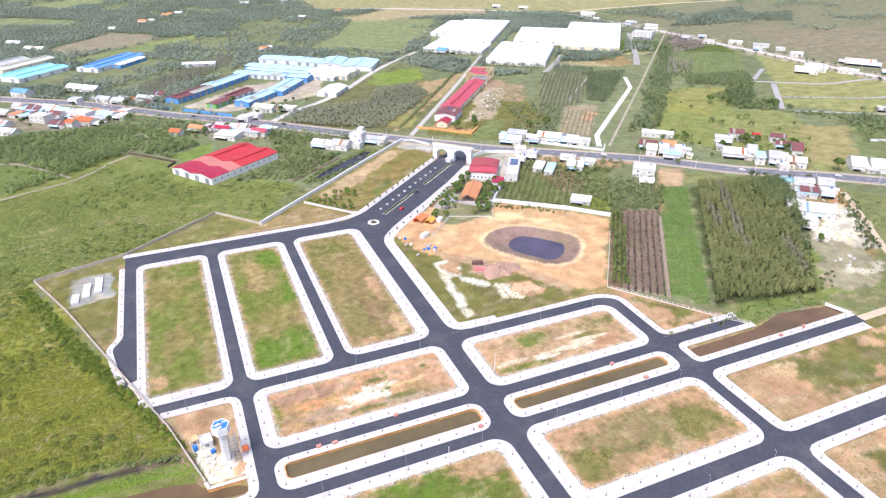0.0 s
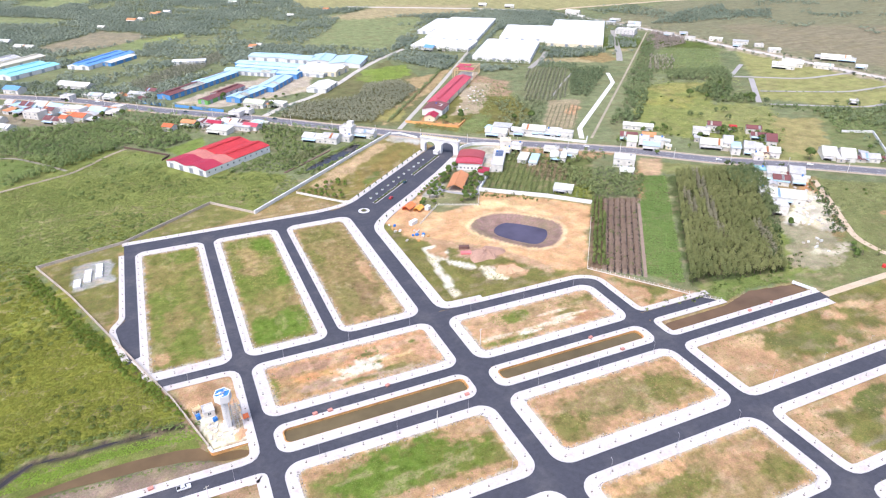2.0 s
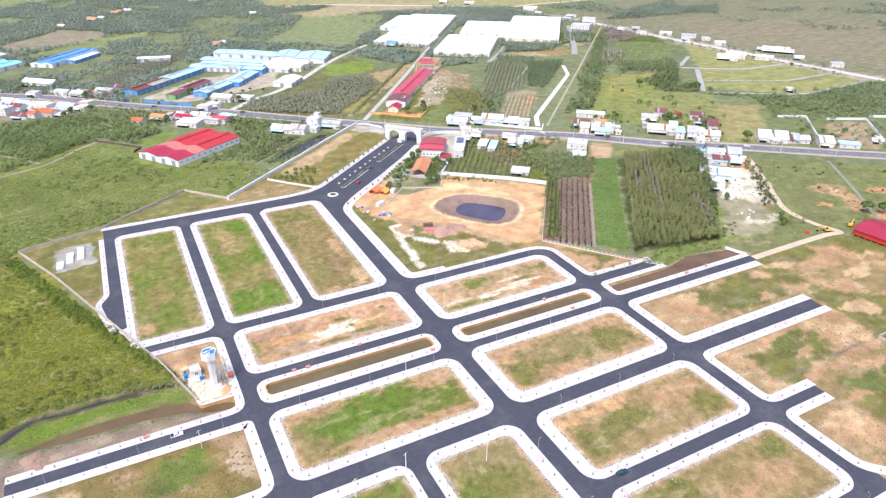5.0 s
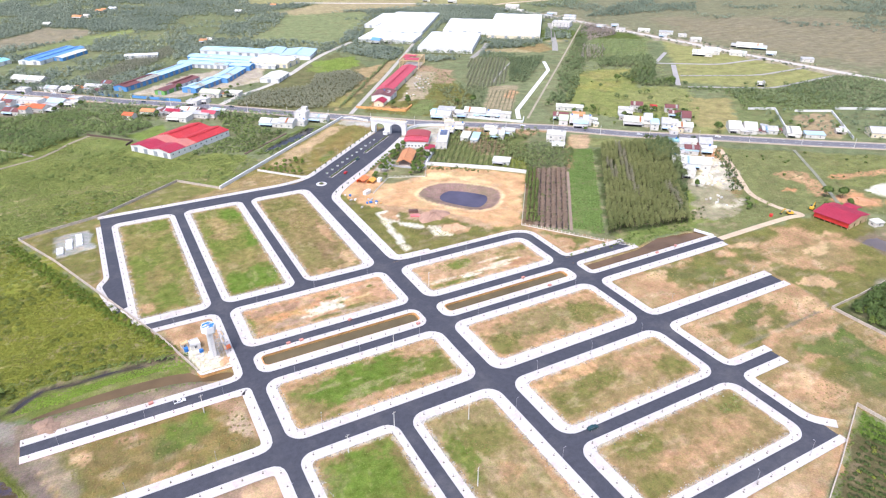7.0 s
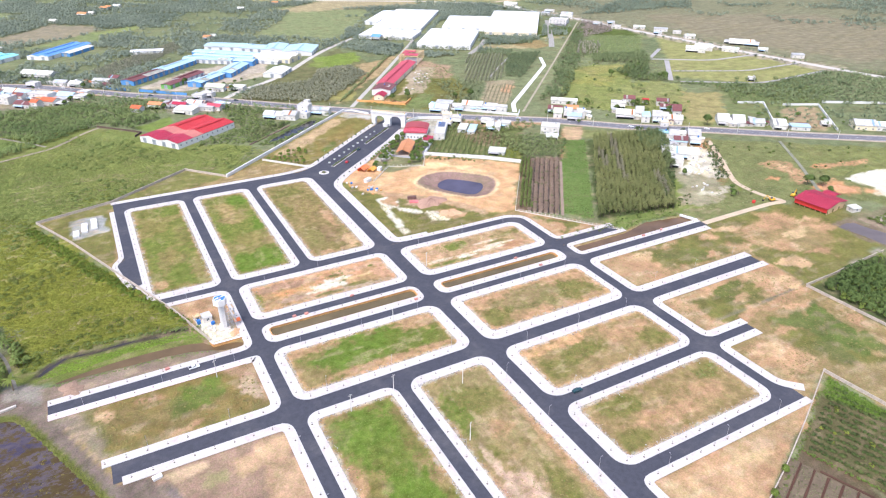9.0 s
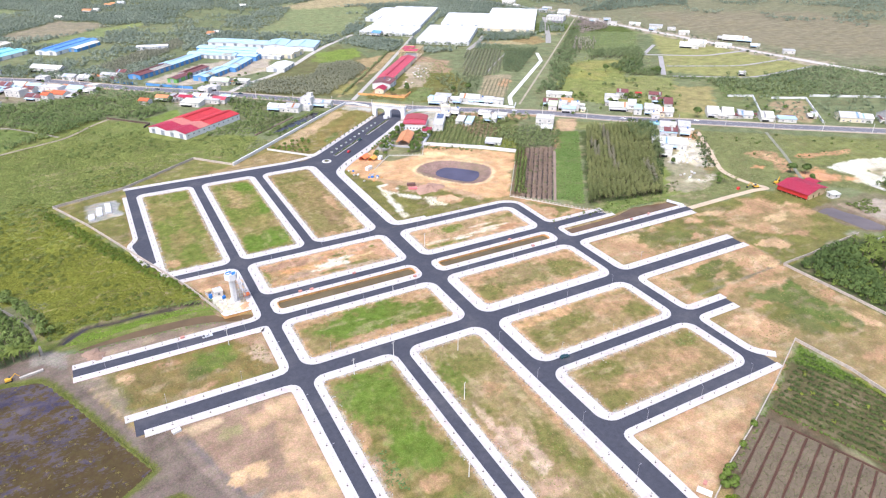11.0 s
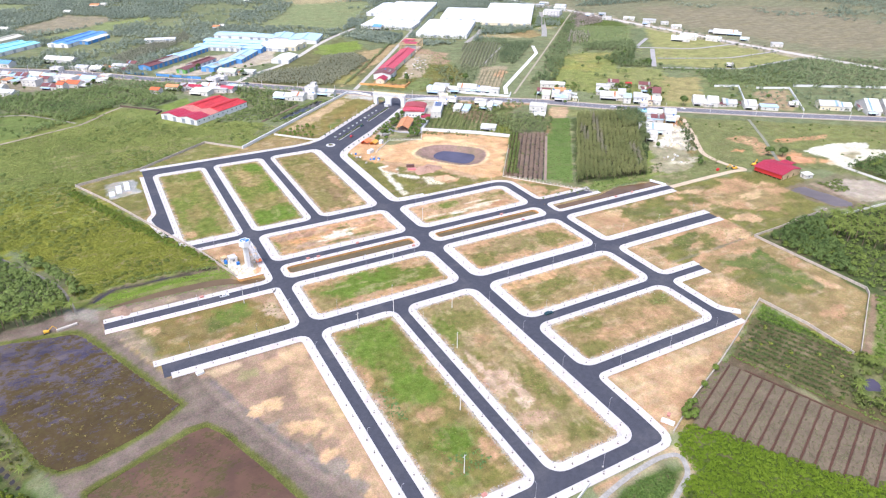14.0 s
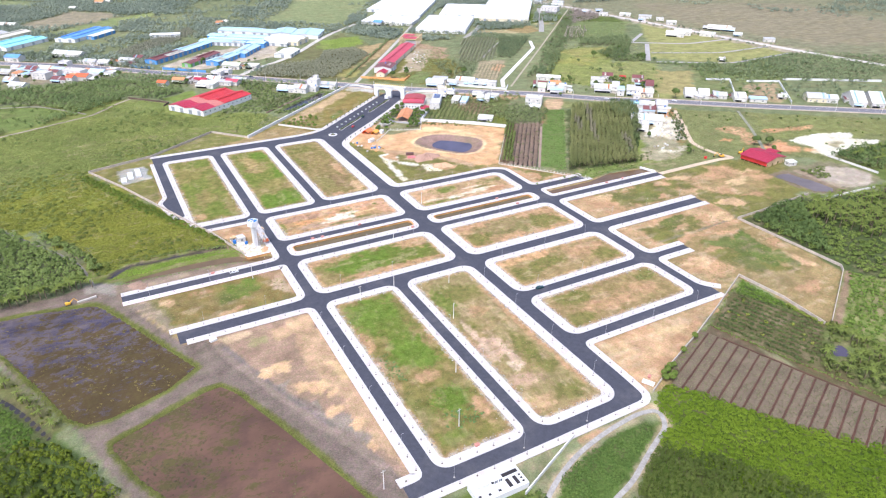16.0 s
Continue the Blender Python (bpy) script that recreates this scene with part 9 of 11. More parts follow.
plot_weeds("olive_plot_grass", "straw and green tufts on the southern plot", (62, -5, 92, 108), [(70, 90, 9, 14, 1.8, LUSH, 0.9), (76, 50, 13, 50, 2.4, STRAW, 1.0), (76, 28, 10, 16, 2.0, LUSH, 0.9)])
plot_weeds("green_plot_grass", "green weeds in the middle of the plot", (17, 129, 89, 157), [(50, 144, 30, 12, 1.5, LUSH, 1.0), (76, 140, 12, 10, 1.9, LUSH, 0.9), (30, 134, 12, 6, 2.4, STRAW, 1.0)])
plot_weeds("brown_plot_grass", "olive tufts in the middle of the plot", (111, 129, 184, 156), [(145, 143, 30, 11, 1.8, ((0.13, 0.13, 0.04), (0.22, 0.2, 0.07)), 1.0), (172, 140, 12, 9, 2.0, LUSH, 0.8)])
plot_weeds("orange_plot_weeds", "few green tufts on bare orange soil", (17, 194, 89, 220), [(60, 213, 8, 4, 2.2, MG, 1.6), (19, 206, 2.4, 9, 1.4, LUSH, 1.0), (70, 197, 14, 3, 1.8, STRAW, 1.0), (50, 210, 26, 9, 4.5, MG, 1.4)])
plot_weeds("sandy_plot_weeds", "green weed patches on sandy soil", (110, 194, 183, 219), [(134, 212, 12, 6, 1.5, LUSH, 1.1), (166, 213, 14, 5, 1.9, LUSH, 0.9), (132, 198, 18, 4, 1.7, LUSH, 0.9), (150, 206, 30, 10, 4.0, STRAW, 1.2)])
plot_weeds("dry_plot_grass", "dry straw tufts on the plot", (113, 81, 184, 107), [(148, 94, 34, 12, 2.3, STRAW, 1.0), (140, 96, 14, 7, 2.0, LUSH, 0.8)])
plot_weeds("straw_plot_grass", "dry straw tufts on the eastern plot", (114, 37, 183, 65), [(148, 51, 34, 13, 2.4, STRAW, 1.0), (128, 58, 12, 6, 2.0, LUSH, 0.8), (176, 58, 7, 4, 1.6, MG, 1.3)])
for nm, rc, cx in (("west_plot_grass", (-28, 238, 2, 352), -13), ("second_plot_grass", (16, 238, 44, 352), 30), ("third_plot_grass", (58, 238, 89, 352), 73)):
    plot_weeds(nm, "short grass tufts on the long plot", rc, [(cx, 320, 14, 32, 2.1, ((0.14, 0.16, 0.04), (0.24, 0.24, 0.07)), 0.9), (cx, 265, 14, 28, 1.9, LUSH if cx < 60 else STRAW, 0.9)])
STRAWY = ((0.125, 0.12, 0.04), (0.175, 0.155, 0.06))
grow("open_plot_grass", "mixed tufts on the open eastern plots", "grass",
     plants(spots([(203, 156), (292, 157), (284, 128), (203, 128)], 2.4, 44, lambda x, y, u: (fbm(x, y, 15, 4) > 0.45) & (u < 0.6)), (0.4, 0.9), (0.1, 0.25), 8, 0.28, STRAWY, 44, base=-0.12, lie=2),
     plants(spots([(203, 106), (284, 106), (282, 14), (228, -16), (222, 32), (203, 40)], 2.3, 45, lambda x, y, u: (fbm(x, y, 22, 6) > 0.45) & (u < 0.6)), (0.4, 0.9), (0.1, 0.25), 8, 0.28, STRAWY, 45, base=-0.12, lie=2),
     plants(spots([(290, 160), (370, 156), (368, 96), (330, 96), (290, 100)], 2.6, 46, lambda x, y, u: (fbm(x, y, 20, 7) > 0.46) & (u < 0.6)), (0.4, 1.0), (0.1, 0.3), 8, 0.3, STRAWY, 46, base=-0.12, lie=2),
     plants(spots([(-64, 157), (2, 157), (2, 129), (-58, 129)], 1.9, 47, lambda x, y, u: (fbm(x, y, 14, 2) > 0.36) & (u < 0.5)), (0.3, 0.8), (0.1, 0.3), 8, 0.28, STRAWY, 47, base=-0.13, lie=2),
     plants(spots([(45, 386), (95, 374), (186, 462), (176, 500)], 2.4, 48, lambda x, y, u: fbm(x, y, 18, 3) > 0.38), (0.3, 0.7), (0.1, 0.3), 8, 0.26, STRAWY, 48, base=-0.13, lie=2),
     plants(spots([(108, 300), (150, 262), (184, 240), (112, 236)], 2.4, 49, lambda x, y, u: fbm(x, y, 14, 8) > 0.44), (0.4, 0.9), (0.15, 0.35), 8, 0.28, STRAWY, 49, base=-0.12, lie=2))
# north of the highway
PL_N = [(96, 596), (176, 548), (262, 645), (256, 690), (172, 692)]
grow("north_plantation", "grey-green young trees in close rows", "plantation",
     plants(spots(PL_N, 3.4, 50), (1.2, 2.1), (3.0, 5.5), 30, 0.6, ((0.165, 0.172, 0.115), (0.225, 0.225, 0.152)), 50, 0.15, lie=1.3))
grow("north_groves", "orchards and tree belts behind the highway houses", "grove",
     plants(spots([(345, 560), (425, 690), (470, 668), (398, 556), (372, 545)], 2.6, 51, rows=(54, 4.4)), (0.9, 1.7), (1.6, 3.2), 20, 0.6, ((0.15, 0.155, 0.1), (0.195, 0.195, 0.125)), 51, lie=1.4),
     plants(spots([(402, 560), (474, 666), (520, 652), (497, 628), (416, 545)], 3.6, 151), (1.4, 2.4), (3, 5.5), 24, 0.7, ((0.085, 0.115, 0.06), (0.14, 0.17, 0.085)), 151, lie=1.2),
     plants(spots([(372, 452), (440, 516), (500, 596), (598, 702), (709, 813), (722, 806), (612, 677), (530, 581), (445, 490), (402, 446)], 4.2, 52, lambda x, y, u: u < 0.35 + 1.3 * (fbm(x, y, 24, 17) - 0.25)), (1.5, 3.2), (3.0, 7), 44, 0.7, ((0.1, 0.135, 0.06), (0.165, 0.195, 0.09)), 52, 0.15, lie=1.2),
     plants(spots([(275, 480), (306, 470), (362, 540), (350, 570), (310, 560)], 5, 53, lambda x, y, u: u < 0.6), (1.3, 2.3), (2.5, 5), 40, 0.6, ((0.12, 0.14, 0.07), (0.185, 0.2, 0.105)), 53, 0.1, lie=1.2),
     plants(spots([(545, 572), (572, 603), (651, 589), (616, 542), (592, 547)], 4.2, 54, lambda x, y, u: u < 0.85), (1.8, 3.2), (4, 8), 36, 0.75, ((0.1, 0.135, 0.06), (0.165, 0.195, 0.09)), 54, 0.1, lie=1.2))
grow("estate_tree_belts", "dark green wood and scrub beside the far estate", "wood",
     plants(spots([(593, 552), (613, 543), (558, 486), (574, 474), (553, 453), (522, 474), (527, 500), (536, 522), (556, 526)], 4.4, 155, lambda x, y, u: u < 0.85), (1.8, 3.4), (4, 8), 44, 0.7, ((0.085, 0.118, 0.05), (0.145, 0.175, 0.075)), 155, lie=0.9),
     plants(spots([(564, 444), (609, 415), (703, 348), (646, 307), (543, 348), (578, 387)], 4.2, 156, lambda x, y, u: u < 0.8), (1.2, 2.6), (1.0, 3.5), 26, 0.6, ((0.105, 0.145, 0.055), (0.16, 0.195, 0.075)), 156, lie=1.4),
     plants(np.array([(562, 472), (572, 453), (632, 420), (646, 406), (670, 397), (686, 389), (707, 378), (566, 466), (576, 458), (640, 412), (497, 447), (486, 421), (463, 446), (479, 491), (459, 506), (503, 443), (470, 440)]), (2.2, 3.6), (4, 6.5), 90, 0.6, ((0.075, 0.105, 0.045), (0.12, 0.15, 0.06)), 158, lie=0.6))
grow("hall_orchards", "dark orchard rows and tree belts by the white halls", "orchard",
     plants(spots([(657, 835), (685, 797), (641, 755), (607, 769)], 3.0, 263, rows=(54, 5.5), clear=False), (1.3, 2.0), (2, 3.6), 22, 0.75, ((0.1, 0.14, 0.07), (0.155, 0.19, 0.095)), 263, lie=1.2),
     plants(spots([(494, 774), (572, 741), (550, 712), (480, 748)], 4.4, 264), (1.6, 2.8), (2.5, 5), 26, 0.75, ((0.115, 0.15, 0.08), (0.17, 0.2, 0.11)), 264, lie=1.2),
     plants(spots([(456, 713), (495, 684), (477, 660), (440, 685)], 4.4, 265), (1.6, 2.8), (2.5, 5), 26, 0.75, ((0.115, 0.15, 0.08), (0.17, 0.2, 0.11)), 265, lie=1.2),
     fringe([(191, 546), (243, 614), (300, 692), (356, 768)], 2.2, 266, (1.2, 2.2), (2.0, 4.5), ((0.11, 0.145, 0.06), (0.165, 0.195, 0.085)), 26, 1.4, 0.6))
grow("grey_rubber_rows", "grey-brown young rubber trees in rows north of the highway", "plantation",
     plants(spots([(-32, 800), (86, 945), (88, 892), (-13, 756)], 2.8, 159, rows=(51, 5.0)), (1.1, 1.9), (3, 5.5), 26, 0.62, ((0.155, 0.158, 0.115), (0.215, 0.212, 0.155)), 159, lie=1.2))
grow("north_meadow_bushes", "scattered bushes on the northern meadows", "bushes",
     plants(spots([(395, 404), (480, 350), (580, 440), (650, 545), (512, 595)], 9, 55, lambda x, y, u: u < 0.06), (1.0, 2.4), (1.2, 4), 18, 0.8, MG, 55),
     plants(spots([(432, 278), (486, 238), (600, 160), (545, 135), (440, 114), (400, 160)], 9, 56, lambda x, y, u: u < 0.2), (0.8, 1.6), (0.8, 2), 14, 0.7, MG, 56),
     plants(spots([(520, 300), (560, 345), (620, 310), (740, 250), (640, 170), (560, 230)], 8, 57, lambda x, y, u: u < 0.4), (1.6, 3), (3, 7), 18, 1.0, HAZE_FG, 57, 0.1, lie=1.4),
     plants(spots([(575, 392), (623, 430), (780, 400), (900, 300), (700, 260), (600, 332)], 5.5, 58, lambda x, y, u: u < 0.75), (1.8, 3.2), (3, 6.5), 24, 0.9, ((0.105, 0.138, 0.066), (0.165, 0.195, 0.095)), 58, lie=1.3))


def open_land(x, y, u):
    meadow = inside([(189, 938), (269, 1054), (331, 1190), (460, 1140), (454, 1101), (335, 922), (292, 872), (250, 921)], x, y) > 0
    ok = 0.6 * fbm(x, y, 110, 12) + 0.4 * fbm(x + 0.6 * y, y, 45, 13) > 0.36 + 0.2 * u + 0.2 * meadow
    for plan in FIELDS:
        ok &= inside(plan, x, y) < 0
    return ok


FAR = [(-380, 1420), (-300, 920), (-162, 815), (-80, 760), (0, 684), (72, 627), (98, 600), (176, 700), (280, 810), (340, 690), (430, 690), (640, 730), (760, 900), (720, 1120), (380, 1330), (300, 1700), (-380, 1780)]
# tints paled and blued in place of haze over the plain
grow("north_west_woods", "wide woodland and scrub on the plain, greens paled for haze", "wood",
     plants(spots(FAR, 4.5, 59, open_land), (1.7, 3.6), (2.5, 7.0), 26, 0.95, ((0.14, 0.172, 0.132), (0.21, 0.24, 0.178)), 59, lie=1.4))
FAR_E = [(940, 900), (1060, 640), (1200, 300), (1600, 100), (1900, 400), (1300, 1160), (800, 1110), (790, 980)]
# the green belts' tints are raised for haze; the bare trees' are not
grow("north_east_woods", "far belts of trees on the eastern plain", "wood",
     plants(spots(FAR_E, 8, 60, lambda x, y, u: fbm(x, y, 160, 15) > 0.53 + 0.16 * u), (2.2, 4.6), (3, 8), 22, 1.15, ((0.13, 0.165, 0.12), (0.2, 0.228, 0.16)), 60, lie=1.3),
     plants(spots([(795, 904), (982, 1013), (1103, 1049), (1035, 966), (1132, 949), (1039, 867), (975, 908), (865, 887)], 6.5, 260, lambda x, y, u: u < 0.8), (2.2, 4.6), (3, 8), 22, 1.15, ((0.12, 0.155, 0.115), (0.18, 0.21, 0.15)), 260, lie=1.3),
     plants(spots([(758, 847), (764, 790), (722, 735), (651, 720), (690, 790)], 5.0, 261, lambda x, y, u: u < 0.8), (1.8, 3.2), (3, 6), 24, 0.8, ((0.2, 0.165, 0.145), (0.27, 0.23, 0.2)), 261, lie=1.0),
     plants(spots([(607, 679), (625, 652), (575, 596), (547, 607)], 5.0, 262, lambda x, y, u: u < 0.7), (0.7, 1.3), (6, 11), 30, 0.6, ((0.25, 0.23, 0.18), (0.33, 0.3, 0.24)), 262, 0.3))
grow("highway_trees", "roadside trees and hedges between the houses", "trees",
     plants(spots([(-170, 770), (-60, 640), (0, 610), (20, 590), (60, 585), (110, 545), (170, 505), (140, 535), (70, 600), (-4, 655), (-84, 735)], 5.5, 61, lambda x, y, u: u < 0.75), (1.6, 3.0), (3.5, 7), 22, 0.8, ((0.1, 0.14, 0.062), (0.175, 0.215, 0.094)), 61, 0.15, lie=1.2),
     plants(spots([(-160, 830), (-78, 768), (2, 690), (20, 705), (-30, 760), (-100, 860)], 6, 62, lambda x, y, u: u < 0.7), (1.8, 3.2), (4, 7.5), 18, 1.0, HAZE_FG, 62, 0.1, lie=1.2),
     plants(spots([(340, 420), (396, 440), (470, 400), (480, 350), (452, 330), (400, 362)], 8, 63, lambda x, y, u: u < 0.3), (1.5, 2.8), (3, 6), 24, 0.8, MG, 63, 0.15),
     plants(spots([(386, 320), (440, 296), (446, 306), (392, 334)], 5, 64, lambda x, y, u: u < 0.4), (1.6, 2.8), (4, 8), 34, 0.7, DG, 64, 0.15),
     plants(spots([(366, 262), (390, 300), (384, 306), (356, 262)], 4, 65, lambda x, y, u: u < 0.6), (1.6, 3), (4, 8), 40, 0.65, DG, 65, 0.1),
     plants(spots([(366, 205), (424, 270), (418, 278), (360, 212)], 3.5, 66, lambda x, y, u: u < 0.6), (1.2, 2.0), (2.5, 5), 30, 0.55, DG, 66, 0.1))

grow("striped_field_crop", "low crop in stripes on a dry field behind the highway", "crop",
     plants(spots([(308, 468), (362, 536), (392, 522), (338, 460)], 1.6, 180, rows=(52, 4.2), clear=False), (0.5, 0.9), (0.2, 0.5), 7, 0.5, ((0.15, 0.15, 0.085), (0.19, 0.18, 0.11)), 180, lie=1.5))
# uses the far greens that hold haze in their colour
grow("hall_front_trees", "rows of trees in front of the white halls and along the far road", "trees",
     fringe([(378, 754), (440, 708)], 2.6, 170, (1.8, 3.0), (4, 7), HAZE_FG, 16, 2.0, 1.0), fringe([(334, 861), (400, 806)], 2.6, 171, (1.8, 3.0), (4, 7), HAZE_FG, 16, 2.0, 1.0), fringe([(512, 790), (600, 906)], 4, 172, (1.8, 3.0), (4, 6), HAZE_FG, 14, 2.0, 1.0),
     fringe([(x + 14, y + 5) for x, y in FAR_ROAD[2:12]], 7, 173, (1.6, 3.2), (2.5, 5), HAZE_GREYG, 12, 5.0, 1.2), fringe([(x - 16, y - 5) for x, y in FAR_ROAD[2:12]], 7, 174, (1.6, 3.2), (2.5, 5), HAZE_GREYG, 12, 5.0, 1.2),
     fringe([(600, 487), (690, 441), (780, 442)], 9, 175, (1.0, 1.8), (1.5, 3), HAZE_GREYG, 12, 2.0, 0.8), fringe([(560, 446), (640, 390), (780, 396)], 7, 176, (1.4, 2.6), (2, 4), HAZE_FG, 12, 3.0, 1.0))

# rough grass and low growth on the open land to the north, so that it has a nap
grow("northern_rough_grass", "rough grass and low growth on open fields", "grass",
     plants(spots([(205, 520), (276, 466), (345, 560), (360, 640), (340, 690), (300, 640)], 4.0, 160, lambda x, y, u: u < 0.2 + 1.6 * (fbm(x, y, 30, 9) - 0.3)), (0.9, 1.7), (0.4, 1.2), 7, 0.8, ((0.12, 0.145, 0.055), (0.17, 0.19, 0.075)), 160, lie=2),
     plants(spots([(395, 404), (480, 350), (580, 440), (650, 545), (512, 595)], 4.4, 161, lambda x, y, u: u < 0.35), (0.9, 1.9), (0.3, 0.9), 6, 0.9, ((0.155, 0.18, 0.06), (0.225, 0.23, 0.085)), 161, lie=2.4),
     plants(spots([(237, 764), (296, 773), (279, 715), (233, 699), (211, 714)], 4.0, 162), (0.9, 1.9), (0.15, 0.4), 7, 0.8, ((0.14, 0.185, 0.04), (0.19, 0.23, 0.055)), 162, lie=3),
     plants(spots([(300, 180), (350, 202), (430, 284), (600, 162), (440, 112), (404, 160)], 4.2, 163, lambda x, y, u: (inside([(438, 170), (504, 176), (545, 160), (476, 126), (410, 146), (412, 170)], x, y) < 0) & (u < 0.8)), (0.7, 1.5), (0.2, 0.5), 6, 0.7, ((0.125, 0.14, 0.06), (0.165, 0.17, 0.075)), 163, lie=3),
     plants(spots([(-40, 640), (0, 600), (60, 560), (110, 545), (70, 600), (0, 650)], 4.0, 164), (0.9, 1.7), (0.5, 1.4), 8, 0.7, MG, 164),
     plants(spots([(555, 605), (672, 735), (740, 690), (635, 576)], 5.5, 165), (1.2, 2.2), (0.4, 1.0), 6, 1.1, ((0.12, 0.15, 0.07), (0.165, 0.19, 0.09)), 165, lie=2))

# ---- trees that stand alone ----
def tree_kind(h, r, n, leaf, tints, seed, stem, label, category="tree"):
    """A tree to copy: tapered trunk with limbs, and a crown of leaf sprays."""
    rng = random.Random(seed)
    root = thing("tree", 0, 0, -300, 0, label, category, "single trees")
    bm = bmesh.new()
    tube(bm, (0, 0, -0.5), (0.05, 0, h * 0.6), 0.028 * h, 0.014 * h, 7)
    for i in range(5):
        a = i * 1.26 + rng.uniform(0, 0.6)
        z = h * (stem + 0.08 * i)
        tube(bm, (0.03, 0, z), (0.6 * r * math.cos(a), 0.6 * r * math.sin(a), z + 0.2 * h), 0.012 * h, 0.004 * h, 5)
    part("trunk", bm, M_BARK, root)
    v, f, c = plants(np.zeros((1, 2)), (r, r), (h, h), n, leaf, tints, seed, 0.0, 0.0)
    v[:, 2] = np.maximum(v[:, 2] * (1 - stem) + h * stem, h * stem * 0.8)
    obj("crown", raw("crown", v, f, c), M_LEAF, root)
    return root


T_ROUND = tree_kind(5.0, 2.5, 300, 0.5, ((0.07, 0.112, 0.03), (0.13, 0.175, 0.05)), 11, 0.25, "round dark green garden tree")
T_LIGHT = tree_kind(4.2, 2.1, 240, 0.46, ((0.085, 0.13, 0.025), (0.14, 0.185, 0.04)), 12, 0.25, "round light green garden tree")
T_CONE = tree_kind(4.6, 1.1, 160, 0.36, ((0.035, 0.065, 0.02), (0.07, 0.11, 0.03)), 13, 0.1, "slim dark green conical tree on the pavement")
T_TALL = tree_kind(9.0, 3.6, 460, 0.7, ((0.05, 0.085, 0.025), (0.11, 0.15, 0.045)), 14, 0.3, "tall broad green tree")


def palm_kind():
    root = thing("palm", 0, 0, -300, 0, "green palm with arching fronds", "palm", "palms")
    bm = bmesh.new()
    tube(bm, (0, 0, -0.4), (0.2, 0.1, 5.0), 0.22, 0.14, 8)
    part("trunk", bm, M_BARK, root)
    verts, faces, cols = [], [], []
    rng = random.Random(5)
    for i in range(13):
        a, lift = i * 0.483 * 2 + rng.uniform(-0.2, 0.2), rng.uniform(0.2, 1.1)
        for j in range(4):
            p = [(0.2 + d * math.cos(a), 0.1 + d * math.sin(a), 5.0 + lift * d - 0.22 * d * d) for d in (0.75 * j, 0.75 * (j + 1))]
            w = [0.5 * (1 - (k / 4.6)) for k in (j, j + 1)]
            n = (-math.sin(a), math.cos(a))
            k = len(verts)
            verts += [(p[0][0] - n[0] * w[0], p[0][1] - n[1] * w[0], p[0][2] - 0.15), (p[1][0] - n[0] * w[1], p[1][1] - n[1] * w[1], p[1][2] - 0.15), p[1], p[0]]
            verts += [(p[0][0] + n[0] * w[0], p[0][1] + n[1] * w[0], p[0][2] - 0.15), (p[1][0] + n[0] * w[1], p[1][1] + n[1] * w[1], p[1][2] - 0.15)]
            faces += [(k, k + 1, k + 2, k + 3), (k + 3, k + 2, k + 5, k + 4)]
            cols += [(0.2, 0.25, 0.06, 0.35 * math.cos(a), 0.35 * math.sin(a), 0.93)] * 6
    obj("fronds", raw("fronds", np.array(verts), np.array(faces), np.array(cols)), M_LEAF, root)
    return root


T_PALM = palm_kind()
rng = random.Random(21)


def plant_out(kind, pts, lo=0.8, hi=1.2, z=-0.15):
    for x, y in pts:
        s = rng.uniform(lo, hi)
        o = copy_thing(kind, pose(x, y, z, 0, 0, rng.uniform(0, 360)))
        o.scale = (s, s, s * rng.uniform(0.9, 1.1))


# the garden round the pavilion
w = spots([(144, 352), (153, 342), (181, 344), (193, 361), (212, 384), (200, 412), (182, 401), (165, 381)], 5.0, 5, lambda x, y, u: (u < 0.85) & (np.abs((x - 184) * -math.sin(radians(55)) + (y - 378) * math.cos(radians(55))) > 6.8), clear=False)
plant_out(T_ROUND, [p for i, p in enumerate(w) if i % 3], 0.7, 1.2)
plant_out(T_LIGHT, [p for i, p in enumerate(w) if i % 3 == 0], 0.6, 1.0)
plant_out(T_CONE, [(x, y) for x, y, _ in along([(196, 412), (213, 396)], 3.0)], 0.5, 0.7)
# slim trees on the avenue's pavement and down its other side
plant_out(T_CONE, [(x, y) for x, y, _ in along([(111, 385), (189, 456.5)], 8.5)], 0.5, 0.75, 0.1)
plant_out(T_CONE, [(x, y) for x, y, _ in along([(111, 340), (150, 374)], 9.0)], 0.4, 0.6, 0.1)
plant_out(T_LIGHT, [(x, y) for x, y, _ in along([(150, 370), (180, 400)], 5.0)], 0.5, 0.7, 0.1)
# grass plot corner, meadows and road sides
plant_out(T_LIGHT, [(123.5, -9), (126.5, -8), (124, -12.5), (129, -6.5), (127, -11.5), (131, -6.8), (121.5, -12), (143, -1.5), (156, 4)], 0.7, 1.0)
plant_out(T_LIGHT, [(78, 408), (81, 403), (85, 400), (88, 396), (92, 394), (86, 405), (92, 400), (96, 391), (100, 388), (84, 409), (89, 412), (96, 415), (101, 418), (104, 412), (98, 405), (94, 408), (106, 418), (102, 398), (90, 404), (108, 408), (110, 414)], 0.6, 1.0)
plant_out(T_TALL, [(255, 522), (261, 536), (236, 520), (420, 168), (412, 175), (60, 690), (-40, 720), (300, 500), (316, 496), (512, 500), (560, 462), (462, 312)], 0.7, 1.2)
